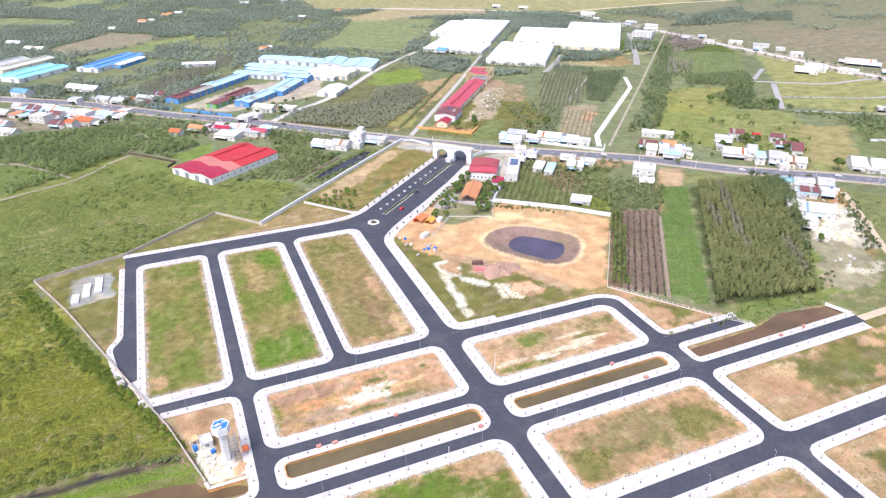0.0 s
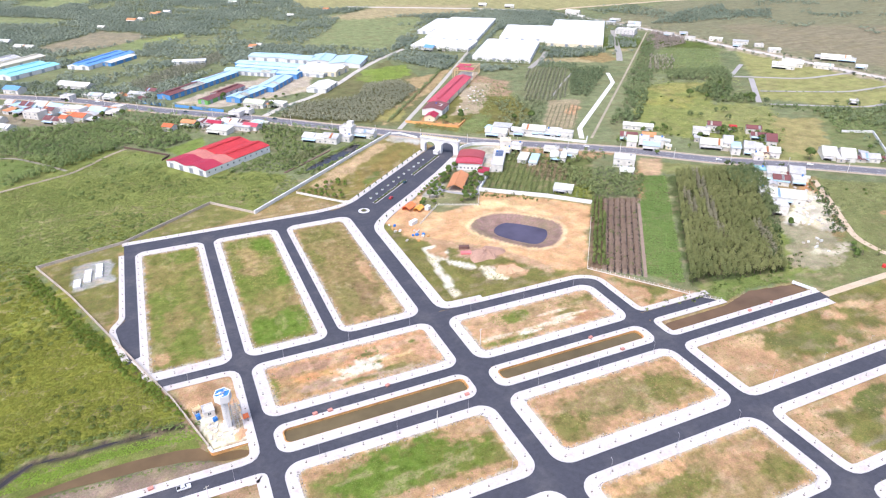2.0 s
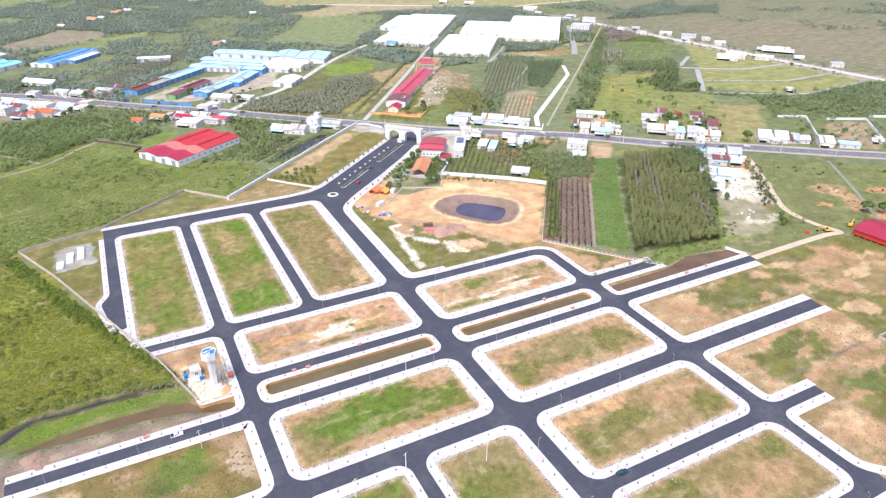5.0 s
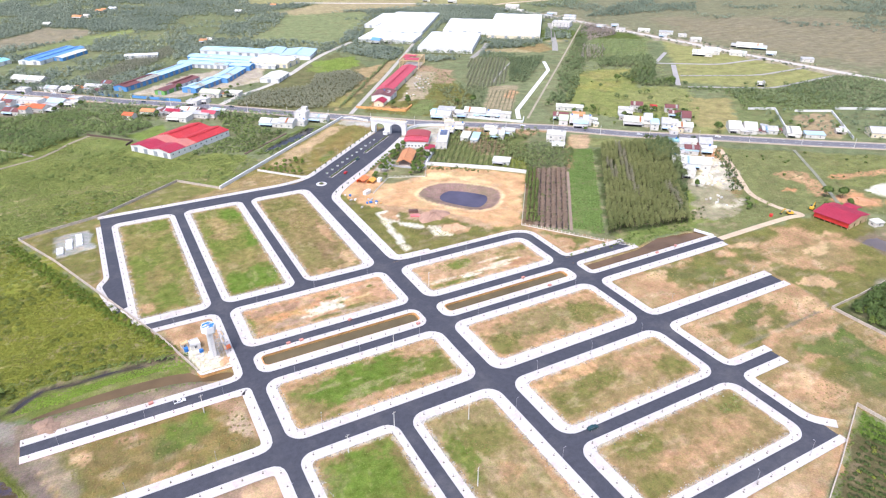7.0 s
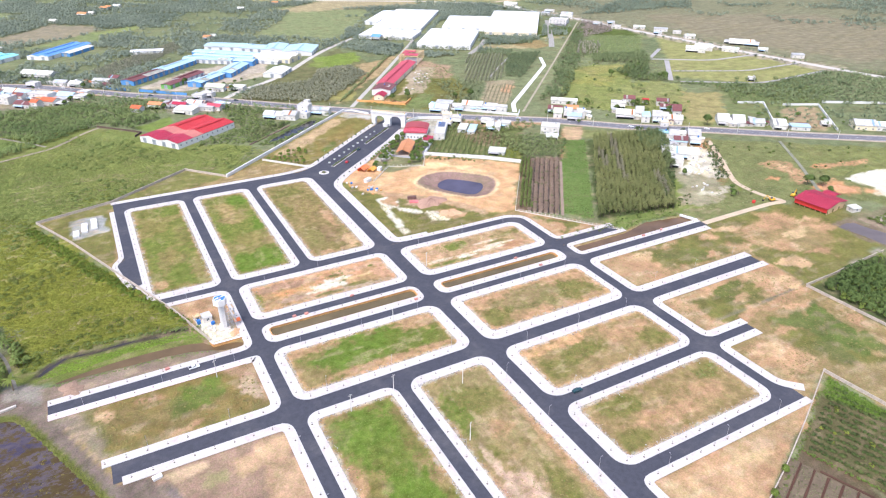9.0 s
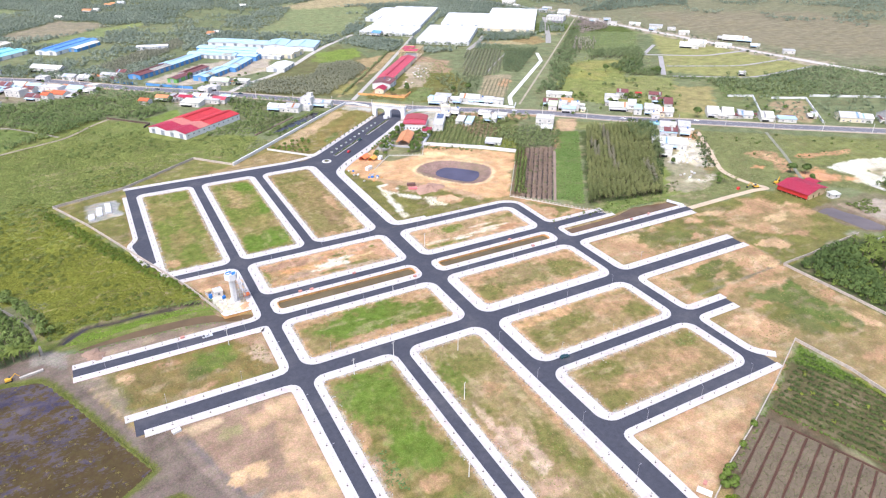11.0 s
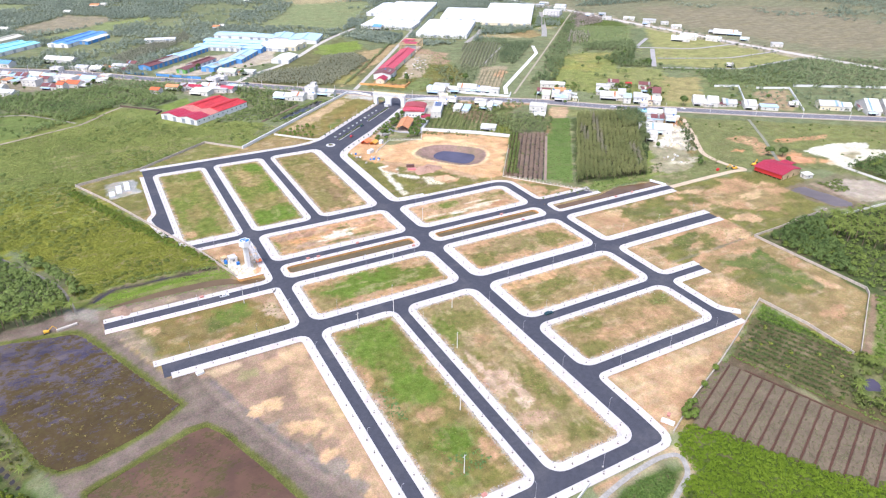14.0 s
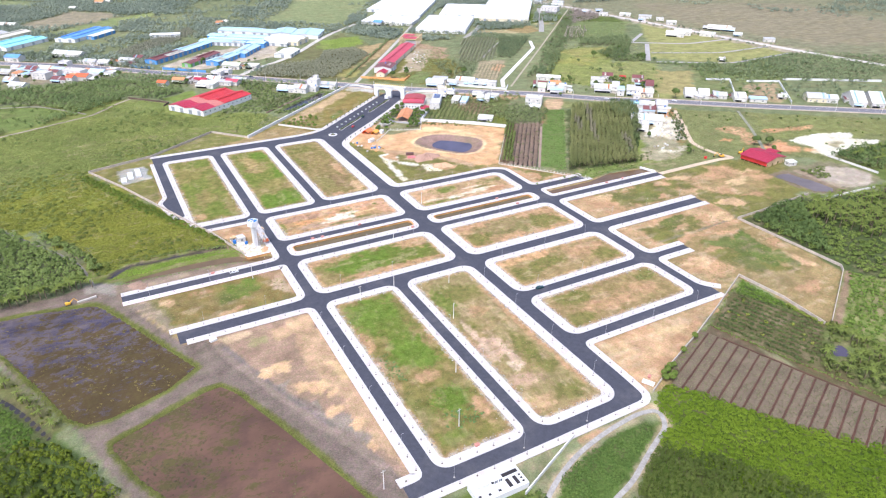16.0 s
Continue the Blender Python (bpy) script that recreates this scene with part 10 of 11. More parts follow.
plant_out(T_TALL, [(397, 427), (404, 430), (413, 426), (445, 392), (456, 396), (440, 378), (473, 375), (464, 362), (485, 375), (471, 381), (467, 371), (478, 366), (452, 384), (576, 523), (563, 502), (558, 513), (532, 474), (560, 470), (558, 459), (551, 474), (522, 486), (436, 404), (420, 388), (458, 356)], 0.5, 0.85)
plant_out(T_ROUND, [(402, 422), (410, 420), (448, 386), (462, 390), (470, 366), (476, 384), (443, 372), (388, 424), (350, 410), (384, 396), (360, 372), (516, 300), (508, 284), (538, 286), (545, 300), (560, 290), (530, 310), (570, 270), (605, 246), (580, 256), (266, 482), (290, 484), (310, 470), (284, 470)], 0.6, 1.1)
plant_out(T_TALL, [(-130, 720), (-116, 748), (-104, 742), (-88, 738), (-70, 712), (-66, 696), (-54, 668), (-90, 682), (-128, 690), (-120, 676), (-60, 655), (-36, 666), (26, 596), (14, 612), (50, 604), (66, 586), (80, 566), (40, 586), (96, 660), (104, 655), (84, 664), (70, 650), (110, 668), (120, 676), (132, 668), (100, 640), (78, 640)], 0.45, 0.8)
plant_out(T_ROUND, [(346, 186), (352, 192), (357, 196), (350, 188), (350, 234), (347, 231), (416, 160), (413, 157)], 0.5, 0.9)
plant_out(T_PALM, [(x + rng.uniform(-2, 2), y + rng.uniform(-2, 2)) for x, y, _ in along([(-90, 186.5), (-106, 183.6), (-131, 183), (-165, 188)], 3.6)], 1.0, 1.4)
plant_out(T_PALM, spots([(338, 80), (360, 74), (404, 70), (440, 60), (440, 20), (332, 25), (322, 62)], 5.2, 67, lambda x, y, u: u < 0.85), 0.9, 1.4, 0.6)
plant_out(T_PALM, spots([(190, -34), (222, -22), (228, -58), (200, -60)], 4.6, 68, lambda x, y, u: (u < 0.75) & (inside(PALM_POND, x, y) < -1)), 0.7, 1.0)
plant_out(T_PALM, [(-117, 97), (-121, 105), (-126, 114), (-113, 88), (-109, 79), (-132, 124), (-115, 92), (-119, 100), (-129, 119), (262, 396), (268, 390), (274, 386), (280, 380), (262, 380), (290, 384), (352, 186), (360, 182)], 0.6, 0.9)
plant_out(T_PALM, spots([(450, 124), (510, 120), (520, 90), (450, 90)], 7.5, 69, lambda x, y, u: u < 0.5), 1.0, 1.4)
for kind in (T_ROUND, T_LIGHT, T_CONE, T_TALL, T_PALM):
    for o in [*kind.children_recursive, kind]:
        bpy.data.objects.remove(o)

# ---- street furniture ----
bm = bmesh.new()
for x, y in PITS:
    box(bm, x - 0.3, y - 0.3, TOP - 0.02, x + 0.3, y + 0.3, TOP + 0.015)
tagged(part("tree_pits", bm, M_SOIL, None), "square earth tree pits in the pale paving", "tree pit", kind="stuff")
pit = np.array(PITS)
grow("street_saplings", "thin young saplings in the pavement's tree pits", "sapling", plants(pit, (0.2, 0.34), (0.8, 1.7), 6, 0.16, ((0.07, 0.09, 0.04), (0.11, 0.13, 0.06)), 80, 0.4, TOP))


def lamp_kind():
    root = thing("street_lamp", 0, 0, -300, 0, "slim grey street lamp with a single arm", "street lamp", "street lamps")
    bm = bmesh.new()
    tube(bm, (0, 0, -0.3), (0, 0, 7.0), 0.055, 0.04, 8)
    part("pole", bm, M_METAL, root)
    bm = bmesh.new()
    tube(bm, (0, 0, 6.9), (0.6, 0, 7.15), 0.035, 0.03, 6)
    part("arm", bm, M_METAL, root)
    bm = bmesh.new()
    box(bm, 0.5, -0.1, 7.1, 0.95, 0.1, 7.2, taper=0.03)
    part("lamp_head", bm, M_METAL, root)
    bm = bmesh.new()
    box(bm, -0.25, -0.25, -0.3, 0.25, 0.25, 0.12)
    part("footing", bm, M_CONC, root)
    return root


LAMP = lamp_kind()
for line, turn in (
    ([(-20, 223.6), (2, 223.6)], 90), ([(20, 223.6), (90, 223.6)], 90), ([(112, 222.8), (182, 222.8)], 90), ([(20, 160), (90, 160)], 90), ([(112, 159.8), (184, 159.8)], 90), ([(-70, 160.4), (0, 160.4)], 90),
    ([(57.9 + 1.4, 0), (59.4, 105)], 180), ([(5.4, 0), (5.4, 100)], 0), ([(97.0, 0), (97, 104)], 0), ([(112, 75.6 + 0.8), (182, 76.6)], -90), ([(114, 25), (190, 25)], 90), ([(205, 124), (280, 124)], -90), ([(10, -15.2), (100, -15.2)], 90),
    ([(11.6 + 1.2, 240), (12.8, 350)], 180), ([(54.8, 240), (54.8, 350)], 180), ([(5.2, 130), (5.2, 156)], 0), ([(112, 111.8 - 1), (182, 110.8)], 90), ([(20, 125), (90, 125)], -90), ([(-50, 123.6), (0, 123.6)], -90),
):
    for x, y, a in along(line, 30, 6):
        copy_thing(LAMP, pose(x, y, TOP, 0, 0, turn))
for x, y, a in along([(112, 384), (188, 454)], 26, 8):
    copy_thing(LAMP, pose(x, y, TOP, 0, 0, -45))
for o in [*LAMP.children_recursive, LAMP]:
    bpy.data.objects.remove(o)


def pole_at(x, y, turn):
    root = thing("utility_pole", x, y, -0.05, turn, "pale concrete utility pole on the plot", "utility pole", "utility poles")
    bm = bmesh.new()
    tube(bm, (0, 0, -0.4), (0, 0, 9.0), 0.2, 0.12, 8)
    part("pole", bm, M_WALL, root)
    bm = bmesh.new()
    box(bm, -0.9, -0.06, 8.3, 0.9, 0.06, 8.45)
    part("crossarm", bm, M_CONC, root)
    bm = bmesh.new()
    for s in (-0.8, 0.8):
        tube(bm, (s, 0, 8.45), (s, 0, 8.7), 0.06, 0.05, 6)
    part("insulator", bm, M_WHITE, root)


for x, y in ((30, 6), (45, 35), (64, 71), (78, 101), (-8, -8), (-13, 154.5), (50, 116 - 6), (71, 156.4), (110.6, 198), (30, 107)):
    pole_at(x, y, rng.uniform(0, 90))
for x, y, a in along(offset(hw, -9.5), 42, 800):
    if -150 < x < 620:
        pole_at(x, y, math.degrees(a) + 90)


# ---- the avenue: roundabout, planted medians and white planters ----
def roundabout():
    root = thing("roundabout_island", 107.6, 361.8, 0, 0, "small round island with a white kerb and pale planting", "roundabout")
    for r, z, mat, name in ((3.7, 0.25, M_WHITE, "kerb"), (3.0, 0.32, M_PAVE, "paving"), (1.9, 0.45, M_SOIL, "planting_bed")):
        bm = bmesh.new()
        tube(bm, (0, 0, -0.1), (0, 0, z), r, r, 28)
        part(name, bm, mat, root)
    v, f, c = plants(np.array([(rng.uniform(-1.2, 1.2), rng.uniform(-1.2, 1.2)) for _ in range(10)]), (0.3, 0.5), (0.4, 0.8), 12, 0.25, MG, 81, base=0.4)
    obj("shrubs", raw("shrubs", v, f, c), M_LEAF, root)


roundabout()


def median(a, b):
    root = thing("planted_median", 0, 0, 0, 0, "narrow kerbed median planted with low shrubs", "median", "avenue medians")
    bm = bmesh.new()
    ribbon(bm, [a, b], 1.3, -1.3, -0.1, 0.2)
    part("kerb", bm, M_WHITE, root)
    bm = bmesh.new()
    ribbon(bm, [a, b], 0.95, -0.95, 0.1, 0.26)
    part("planting_bed", bm, M_SOIL, root)
    pts = np.array([(x + rng.uniform(-0.5, 0.5), y + rng.uniform(-0.5, 0.5)) for x, y, _ in along([a, b], 0.9, 0.8)])
    for i, p in enumerate(pts):
        v, f, c = plants(p[None], (0.4, 0.7), (0.5, 1.3), 14, 0.3, ((0.05, 0.09, 0.025), (0.11, 0.16, 0.04)), 182 + i, base=0.2)
        obj("shrub", raw("shrub", v, f, c), M_LEAF, root)


median((118, 371), (152, 401.5))
median((161, 409), (195, 440))
bm = bmesh.new()
tube(bm, (0, 0, -0.05), (0, 0, 0.75), 0.75, 0.95, 14)
POT = bpy.data.meshes.new("pot")
bm.to_mesh(POT)
bm.free()
POT.materials.append(M_WHITE)
for x, y, a in along([(116, 377.5), (184, 439)], 8.4, 3):
    root = thing("planter", x, y, 0.004, 0, "round white planter on the avenue", "planter", "avenue planters")
    o = new("pot", POT)
    o.parent = root
    v, f, c = plants(np.zeros((1, 2)), (0.6, 0.7), (0.5, 0.7), 18, 0.25, MG, 83, base=0.65)
    obj("shrub", raw("shrub", v, f, c), M_LEAF, root)


# ---- vehicles and site clutter ----


def car(x, y, rz, paint, label, pickup=False, z=0.0):
    root = thing("car", x, y, z, rz, label, "car")
    bm = bmesh.new()
    pts = [(-2.3, 0.35), (2.3, 0.35), (2.35, 0.75), (1.2, 0.95), (-2.3, 0.98)]
    cab = [(0.95, 0.95), (0.35, 1.5), (-0.75 if pickup else -1.6, 1.5), (-1.0 if pickup else -2.15, 0.97)]
    for prof, w, name, mat in ((pts, 0.9, "body", paint), (cab, 0.78, "cabin", paint)):
        bm = bmesh.new()
        l, r = [bm.verts.new((px, -w, pz)) for px, pz in prof], [bm.verts.new((px, w, pz)) for px, pz in prof]
        bm.faces.new(l)
        bm.faces.new(r[::-1])
        for i in range(len(prof)):
            j = (i + 1) % len(prof)
            bm.faces.new((l[j], l[i], r[i], r[j]))
        bmesh.ops.recalc_face_normals(bm, faces=bm.faces[:])
        bmesh.ops.bevel(bm, geom=bm.edges[:], offset=0.06, segments=2, affect="EDGES")
        part(name, bm, mat, root)
    bm = bmesh.new()
    for s in (-0.8, 0.8):
        box(bm, -0.7 if pickup else -1.5, s - 0.01, 1.05, 0.4, s + 0.01, 1.4)
    part("window", bm, M_GLASS, root)
    bm = bmesh.new()
    bm.faces.new([bm.verts.new(p) for p in ((0.97, -0.7, 1.0), (0.97, 0.7, 1.0), (0.43, 0.66, 1.46), (0.43, -0.66, 1.46))])
    part("windscreen", bm, M_GLASS, root)
    if pickup:
        bm = bmesh.new()
        box(bm, -2.2, -0.75, 0.99, -1.05, 0.75, 1.0)
        part("load_bed", bm, M_DARK, root)
    for wx in (-1.45, 1.45):
        for s in (-0.85, 0.85):
            bm = bmesh.new()
            tube(bm, (wx, s - 0.1, 0.34), (wx, s + 0.1, 0.34), 0.34, 0.34, 14)
            wheel = part("wheel", bm, M_RUBBER, root)
            bm = bmesh.new()
            tube(bm, (wx, s - 0.11, 0.34), (wx, s + 0.11, 0.34), 0.2, 0.2, 10)
            part("rim", bm, M_METAL, wheel)


car(-20.5, 165.4, 2, M_CAR_WHITE, "white pickup truck parked on the estate road", True)
car(118, 74, 1, M_CAR_DARK, "dark green car parked at the road's edge")
car(150, 397, 42, M_CAR_DARK, "dark car parked on the avenue")
car(131, 374, 50, surface("red_car_paint", (0.45, 0.02, 0.03), rough=0.3), "red car on the avenue")
for x, y, p in ((170, 525, M_CAR_WHITE), (95, 596, M_CAR_DARK), (318, 410, M_CAR_WHITE), (452, 303, M_CAR_WHITE), (-60, 732, M_CAR_WHITE), (20, 655, M_CAR_DARK), (268, 444, M_CAR_DARK), (395, 340, M_CAR_WHITE)):
    car(x, y, -41, p, "car driving on the grey highway", z=0.1)


def heap(name, x, y, r, h, color, seed, label, kind=""):
    """A loose heap: a low uneven dome."""
    rg = np.random.RandomState(seed)
    bm = bmesh.new()
    n, m = 5, 22
    rows = []
    for i in range(n + 1):
        t = i / n
        lobe = [r * (1 - t) * (1 + 0.3 * math.sin(2 * 6.2832 * j / m + seed) + 0.18 * math.sin(5 * 6.2832 * j / m + 2 * seed) + 0.12 * rg.rand()) for j in range(m)]
        rows.append([bm.verts.new((lobe[j] * math.cos(6.2832 * j / m), lobe[j] * math.sin(6.2832 * j / m), h * (1 - (1 - t) ** 2) * (0.8 + 0.3 * rg.rand()) - (0.2 if i == 0 else 0))) for j in range(m)])
    for a, b in zip(rows, rows[1:]):
        for j in range(m):
            k = (j + 1) % m
            bm.faces.new((a[j], a[k], b[k], b[j]))
    o = part(name, bm, surface(name + "_grain", color, vary=0.25, grain=1.5), None)
    o.matrix_world = pose(x, y, -0.12)
    return tagged(o, label, "mound", kind=kind)


heap("sand_mound", 154, 276, 9, 2.6, (0.4, 0.25, 0.18), 1, "low heap of brown earth on the sand plot")
heap("sand_mound", 157, 254.5, 6, 1.8, (0.58, 0.37, 0.22), 2, "rounded heap of orange sand")
heap("sand_mound", 1.5, 184.5, 2.6, 1.0, (0.6, 0.36, 0.2), 6, "heap of orange sand in the tower yard")
heap("white_sand_mound", 478, 162, 8, 1.8, (0.66, 0.63, 0.58), 7, "big heap of white sand")
heap("white_sand_mound", 462, 160, 6, 1.4, (0.66, 0.62, 0.57), 8, "heap of white sand")
heap("earth_mound", 425, 160, 9, 1.8, (0.5, 0.27, 0.14), 9, "heap of orange earth")
heap("earth_mound", -68, 175, 5, 0.9, (0.3, 0.2, 0.14), 10, "dark earth heap on the canal bank")


def tent(x, y, rz, l, w, h, mat, label):
    root = thing("tent", x, y, -0.1, rz, label, "tent", "site camp")
    bm = bmesh.new()
    gable(bm, l, w, h * 0.55, h * 0.45, 0.2, 0.06)
    part("canopy", bm, mat, root)
    for sx in (-1, 1):
        for sy in (-1, 1):
            bm = bmesh.new()
            tube(bm, (sx * l * 0.45, sy * w * 0.45, -0.2), (sx * l * 0.45, sy * w * 0.45, h * 0.62), 0.06, 0.06, 6)
            part("post", bm, M_METAL, root)
    bm = bmesh.new()
    box(bm, -l * 0.45, w * 0.44, 0, l * 0.45, w * 0.46, h * 0.55)
    part("side_cloth", bm, mat, root)


tent(136, 353, 40, 9, 6, 3.6, M_ORANGE, "orange and red canvas site tent")
tent(141, 348, 40, 7, 5, 3.2, surface("amber_sheeting", (0.85, 0.4, 0.08)), "amber canvas site tent")
tent(4.2, 192.5, 10, 2.6, 2.6, 2.4, M_ORANGE, "small orange canvas shelter in the yard")


def crate(name, x, y, rz, l, w, h, mat, label, category, group="site clutter", z=-0.12):
    root = thing(name, x, y, z, rz, label, category, group)
    bm = bmesh.new()
    box(bm, -l / 2, -w / 2, 0, l / 2, w / 2, h)
    bmesh.ops.bevel(bm, geom=bm.edges[:], offset=min(l, w, h) * 0.06, segments=1, affect="EDGES")
    part("body", bm, mat, root)
    bm = bmesh.new()
    box(bm, -l / 2 - 0.05, -w / 2 - 0.05, h, l / 2 + 0.05, w / 2 + 0.05, h + 0.08)
    part("lid", bm, mat, root)
    return root


crate("site_cabin", 130, 330, 30, 6, 2.6, 2.5, M_WHITE, "white site cabin among building rubbish", "cabin")
crate("site_cabin", 147, 347, 40, 4, 2.6, 2.6, M_WHITE, "white cabin beside the tents", "cabin")
crate("site_cabin", -43, 107.5, 14, 3.2, 1.8, 1.0, M_WHITE, "low white container beside the road's end", "container")
crate("precast_slab", 114, -9.5, -60, 5, 2.4, 0.5, M_WHITE, "stack of white precast slabs by the pavement", "slab stack")
crate("site_cabin", 145, 287, -20, 6, 2.4, 1.8, surface("dark_rusty_paint", (0.16, 0.09, 0.075), vary=0.3), "rusty container on the sand plot", "container")
crate("tarp_stack", 143.5, 281, -20, 6, 3, 0.8, surface("pink_sheeting", (0.7, 0.2, 0.2)), "low stack under a red-pink sheet", "stack")
crate("water_tank", -12.4, 199.6, 20, 1.5, 1.5, 2.0, M_TARP_BLUE, "blue plastic water tank in the yard", "tank")
crate("tarp_stack", -6.5, 196, 20, 1.6, 1.2, 1.4, M_TARP_BLUE, "blue covered stack of materials", "stack")
for i in range(22):
    t = rng.random()
    crate("rubble_block", 268 + 62 * t + rng.uniform(-9, 12), 548 + 84 * t + rng.uniform(-6, 6), rng.uniform(0, 90), rng.uniform(1, 3.5), rng.uniform(0.8, 2.4), rng.uniform(0.3, 0.9), rng.choice([M_WHITE, M_CONC, M_WALL]), "pale block of rubble in the dusty yard", "rubble", "yard rubble")
for i in range(16):
    crate("rubble_block", 118 + rng.uniform(-4, 14), 312 + rng.uniform(-6, 26), rng.uniform(0, 90), rng.uniform(1, 2.6), rng.uniform(0.8, 1.6), rng.uniform(0.4, 1.1), rng.choice([M_WHITE, M_CONC, M_RUST_WALL, M_TARP_BLUE]), "block of building rubbish on the sandy plot", "rubble", "building rubbish")
for i in range(22):
    crate("rubble_block", -4.5 + rng.uniform(-5, 6), 187 + rng.uniform(-3, 8), rng.uniform(0, 90), rng.uniform(0.6, 2.0), rng.uniform(0.4, 1.1), rng.uniform(0.25, 0.7), rng.choice([M_WHITE, M_CONC, M_WHITE]), "pale stack of building material in the yard", "stack", "yard stacks")
for x, y, l in ((-61, 333, 9), (-56, 340, 14), (-50.5, 344, 16)):
    for k in range(3):
        crate("slab_stack", x + (rng.uniform(-0.2, 0.2)), y + (k - 1) * l / 3, 3, 3.4, l / 3 - 0.5, 0.9, M_WHITE, "stack of white precast slabs on gravel", "slab stack", "slab stacks")
for x, y, a in ((-31, 169.6, 10), (30, 182.6 + 0.8, 5), (62, 188, 20), (36, 182.9, 8), (246, 168.8, 4), (262, 170, 40), (160, 181.8, 12), (168, 168.4, 5), (117, -7, 30), (31, -6, 5), (90, 169.4, 3)):
    crate("paving_pallet", x, y, a, 1.8, 1.2, 0.7, surface("red_paving_stones", (0.55, 0.25, 0.2), vary=0.2), "pallet of reddish paving stones on the footway", "pallet", "paving pallets", TOP)


def digger(x, y, rz, label, size=1.0):
    root = thing("excavator", x, y, -0.1, rz, label, "excavator")
    root.scale = (size, size, size)
    for s in (-1, 1):
        bm = bmesh.new()
        box(bm, -2.0, s * 1.1 - 0.3, 0, 2.0, s * 1.1 + 0.3, 0.8, taper=0.12)
        part("track", bm, M_RUBBER, root)
    bm = bmesh.new()
    box(bm, -1.9, -1.3, 0.85, 1.5, 1.3, 2.0, taper=0.12)
    part("house", bm, M_YELLOW, root)
    bm = bmesh.new()
    box(bm, 0.3, 0.3, 2.0, 1.6, 1.25, 3.0, taper=0.1)
    part("cab", bm, M_GLASS, root)
    bm = bmesh.new()
    tube(bm, (1.2, -0.3, 1.6), (4.2, -0.3, 4.2), 0.3, 0.22, 6)
    tube(bm, (4.2, -0.3, 4.2), (6.2, -0.3, 1.2), 0.22, 0.16, 6)
    part("boom", bm, M_YELLOW, root)
    bm = bmesh.new()
    box(bm, 5.7, -0.9, 0.3, 6.8, 0.3, 1.2, taper=0.15)
    part("bucket", bm, M_DARK, root)


crate("water_tank", 350, 171.5, 20, 2.2, 1.8, 1.6, M_RED_PAINT, "red tank standing in the grass by the dirt track", "tank")
for i in range(46):
    bx, by = ((340, 204), (366, 228), (376, 240), (392, 256), (408, 274), (362, 236))[i % 6]
    crate("rubble_block", bx + rng.uniform(-9, 9), by + rng.uniform(-7, 7), rng.uniform(0, 90), rng.uniform(0.8, 3.0), rng.uniform(0.6, 2.0), rng.uniform(0.3, 1.2), rng.choice([M_WHITE, M_CONC, M_WHITE, M_WALL, M_FLAT_ROOF]), "pale block of building debris in the white yard", "rubble", "white yard debris")
digger(364, 168, 160, "yellow excavator beside the dirt track")
digger(384, 166, 20, "yellow excavator behind the red barn")
digger(-101, 172, 10, "small orange-white excavator on the dirt road", 0.7)
crate("culvert_pipe", -92.5, 172.5, 12, 9, 1.0, 0.8, M_CONC, "row of pale culvert pieces by the flooded field", "culvert")


# broken stone and mortar left along the inner edges of the paved blocks
def rubble():
    rg = np.random.RandomState(77)
    pts = []
    for x0, y0, x1, y1 in LOTS:
        for a, b, inx, iny in (((x0, y0), (x1, y0), 0, 1), ((x1, y0), (x1, y1), -1, 0), ((x1, y1), (x0, y1), 0, -1), ((x0, y1), (x0, y0), 1, 0)):
            n = int(math.hypot(b[0] - a[0], b[1] - a[1]) * 5.0)
            t = rg.rand(n)
            d = np.abs(rg.normal(0.1, 1.0, n)) - 0.15
            w = np.c_[a[0] + (b[0] - a[0]) * t + inx * d, a[1] + (b[1] - a[1]) * t + iny * d]
            pts.append(w[fbm(w[:, 0], w[:, 1], 9, 31) > 0.36])
    p = np.concatenate(pts)
    n = len(p)
    r = rg.uniform(0.1, 0.34, (n, 1)) * rg.uniform(0.5, 1.2, (n, 1))
    turn = rg.uniform(0, 6.28, n)
    ring4 = np.array([[math.cos(i * 1.5708), math.sin(i * 1.5708)] for i in range(4)])
    c, s = np.cos(turn), np.sin(turn)
    q = np.stack([ring4[:, 0] * c[:, None] - ring4[:, 1] * s[:, None] * 0.7, ring4[:, 0] * s[:, None] + ring4[:, 1] * c[:, None] * 0.7], 2) * r[:, None]
    low = np.concatenate([p[:, None] + q, np.full((n, 4, 1), TOP - 0.12)], 2)
    top = np.concatenate([p[:, None] + q * 0.7, np.repeat((TOP + 0.02 + r * 0.45)[:, None], 4, 1)], 2)
    v = np.concatenate([low, top], 1).reshape(-1, 3)
    base = np.arange(n)[:, None, None] * 8
    f = (base + np.array([[0, 1, 5, 4], [1, 2, 6, 5], [2, 3, 7, 6], [3, 0, 4, 7], [4, 5, 6, 7]])).reshape(-1, 4)
    tone = np.where(rg.rand(n, 1) < 0.4, 0.13, 0.38) * rg.uniform(0.7, 1.3, (n, 1)) * np.array([[1.0, 0.95, 0.88]])
    tagged(obj("edge_rubble", raw("edge_rubble", v, f, np.repeat(tone, 8, 0)), M_RUBBLE), "broken stone and mortar along the paved block edges", "rubble", kind="stuff")


rubble()

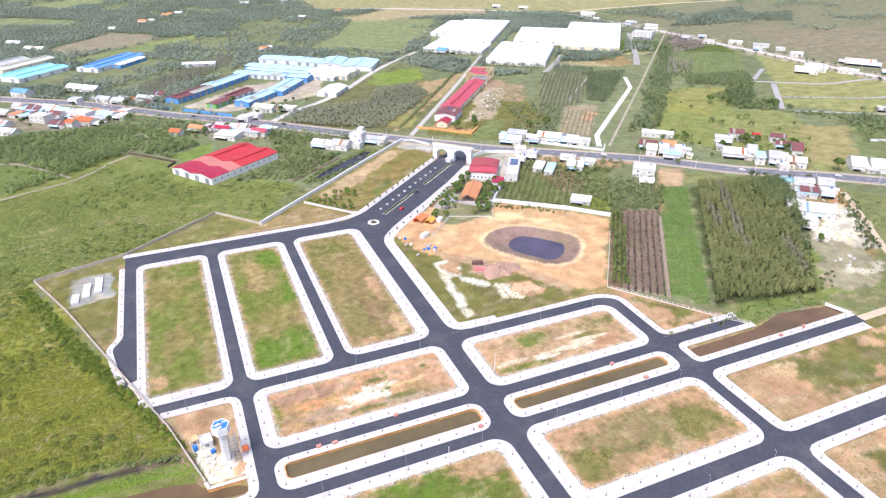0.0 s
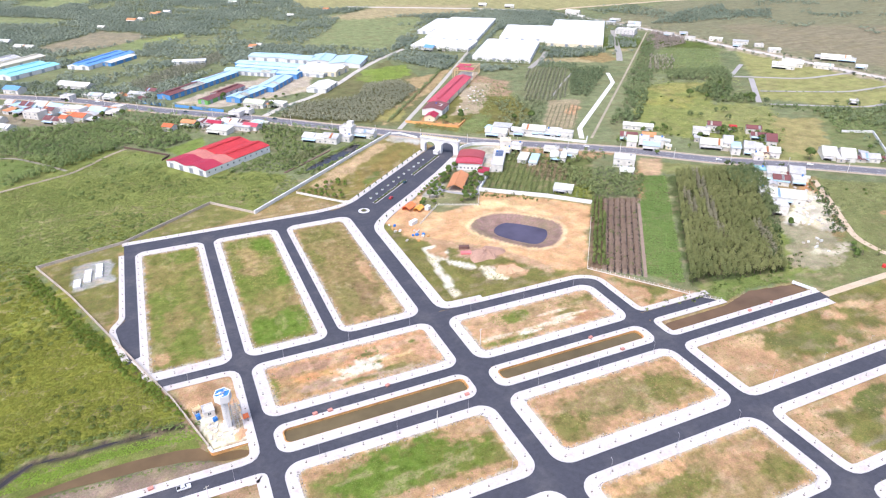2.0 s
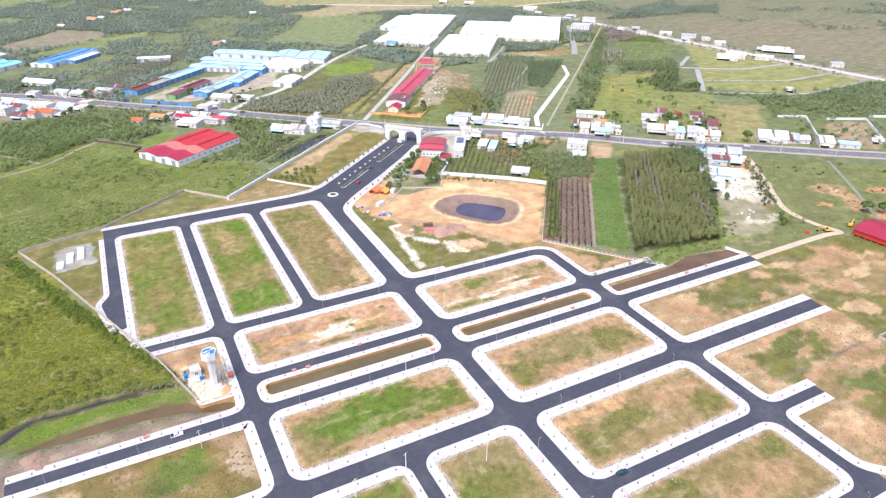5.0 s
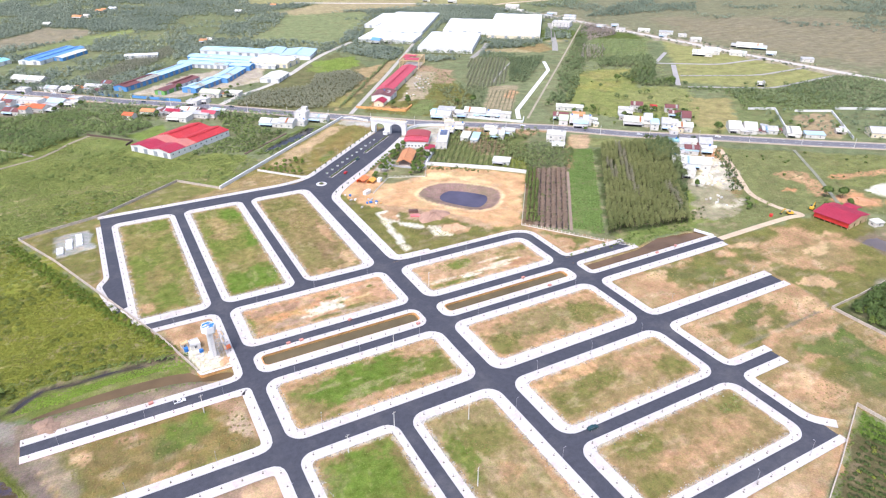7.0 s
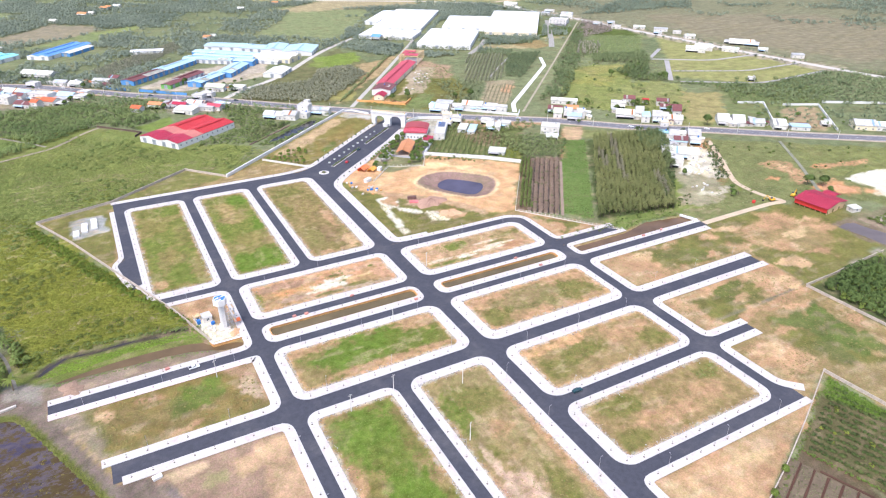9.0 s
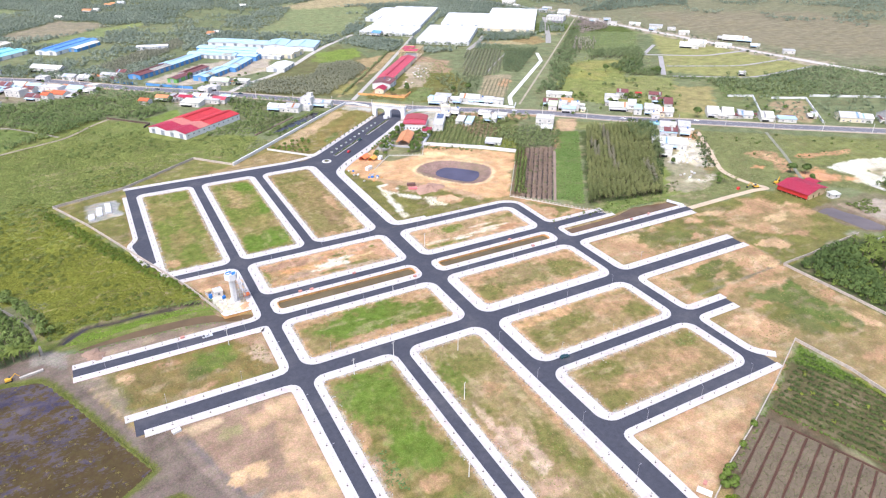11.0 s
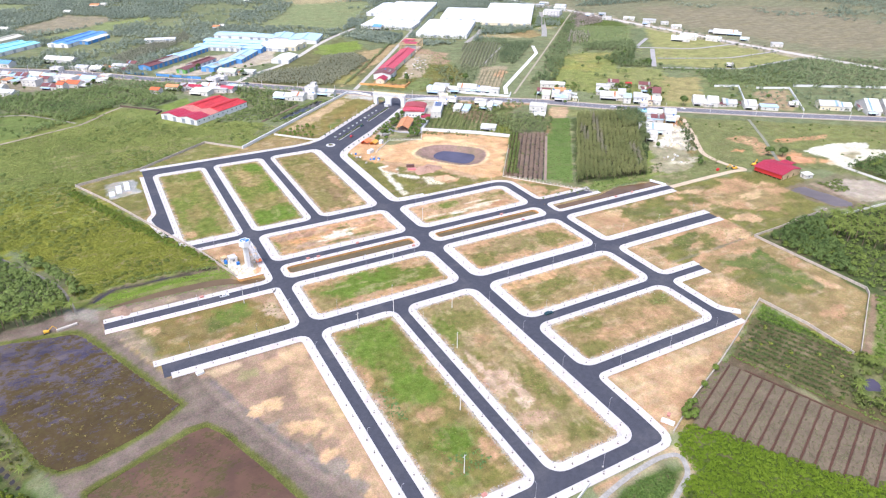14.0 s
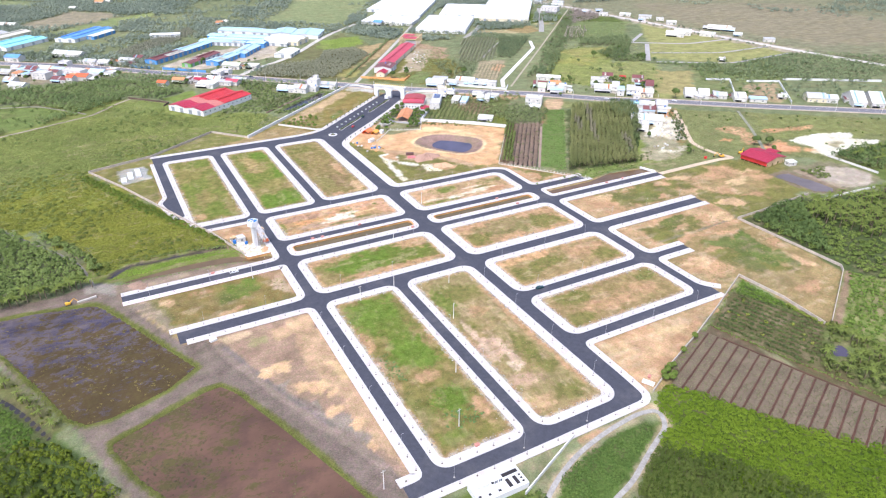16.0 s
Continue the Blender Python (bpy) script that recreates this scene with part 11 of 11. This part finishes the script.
# ---- ploughed field: long raised beds with red-brown furrows between ----
def ploughed_field():
    root = tagged(new("ploughed_field"), "dark field of long raised beds with red-brown furrows", "field", kind="structure")
    m_bed = surface("dark_bed_soil", (0.16, 0.123, 0.078), vary=0.25, grain=1.2, bump=0.1)
    m_fur = surface("furrow_clay", (0.088, 0.042, 0.027), vary=0.25)
    u, v = Vector((0.92, 0.39)), Vector((0.39, -0.92))
    foot = Vector((122, -17))
    pts, gap = [], 4.75
    for k in range(-1, 26):
        s = k * gap
        near, far = 0.17 * s + rng.uniform(-0.5, 0.5), 47.5 - 0.08 * s + rng.uniform(-0.5, 0.5)
        if k < 0:
            near = 12
        a, b = foot + v * s + u * near, foot + v * s + u * far
        bm = bmesh.new()
        n = 14
        line = [tuple(a + (b - a) * (i / n) + v * rng.uniform(-0.1, 0.1)) for i in range(n + 1)]
        rows = [[bm.verts.new((x, y, z + rng.uniform(-0.04, 0.04))) for x, y in offset(line, d)] for d, z in ((-2.1, -0.2), (-1.85, 0.16), (-0.7, 0.2), (0.7, 0.2), (1.85, 0.16), (2.1, -0.2))]
        for p, q in zip(rows, rows[1:]):
            for i in range(n):
                bm.faces.new((p[i], p[i + 1], q[i + 1], q[i]))
        part("soil_bed", bm, m_bed, root)
        bm = bmesh.new()
        half = rng.uniform(0.32, 0.5)
        ribbon(bm, [tuple(a + v * gap / 2), tuple(b + v * gap / 2)], half, -half, -0.4, -0.03)
        part("furrow", bm, m_fur, root)
        for i in range(int((far - near) / 0.9)):
            for d in (-1.5, -0.75, 0, 0.75, 1.5):
                if rng.random() < 0.42:
                    p = a + u * (i * 0.9 + rng.uniform(0, 0.5)) + v * (d + rng.uniform(-0.2, 0.2))
                    pts.append((p.x, p.y))
    bm = bmesh.new()
    ribbon(bm, [tuple(foot + v * s + u * (48.6 - 0.08 * s)) for s in (4, 40, 80, 118)], 0.5, -0.5, -0.4, -0.02)
    part("headland_furrow", bm, m_fur, root)
    grow("field_seedlings", "small grey-green seedlings on the dark beds", "seedlings", plants(np.array(pts), (0.2, 0.4), (0.12, 0.25), 5, 0.22, ((0.1, 0.12, 0.055), (0.17, 0.175, 0.085)), 84, base=0.18))


ploughed_field()


def rows_field():
    """The strip of bare saplings stands on low brown ridges."""
    root = tagged(new("sapling_field"), "brown ridged strip between fence and crop", "field", kind="structure")
    m = surface("ridge_soil", (0.3, 0.22, 0.17), vary=0.2, grain=1.0)
    a0, a1 = Vector((203, 233)), Vector((263, 313))
    d = (a1 - a0).normalized()
    s = Vector((d.y, -d.x))
    for k in range(7):
        p, q = a0 + s * (k * 3.7 + 2) - d * (k * 0.4), a1 + s * (k * 3.7 + 2) - d * (k * 0.2)
        bm = bmesh.new()
        ribbon(bm, [tuple(p), tuple(q)], 0.9, -0.9, -0.4, 0.12)
        part("soil_ridge", bm, m, root)
        if k < 6:
            bm = bmesh.new()
            ribbon(bm, [tuple(p + s * 1.85), tuple(q + s * 1.85)], 0.28, -0.28, -0.3, -0.06)
            part("furrow_water", bm, M_DITCH, root, "still water in a furrow")


rows_field()
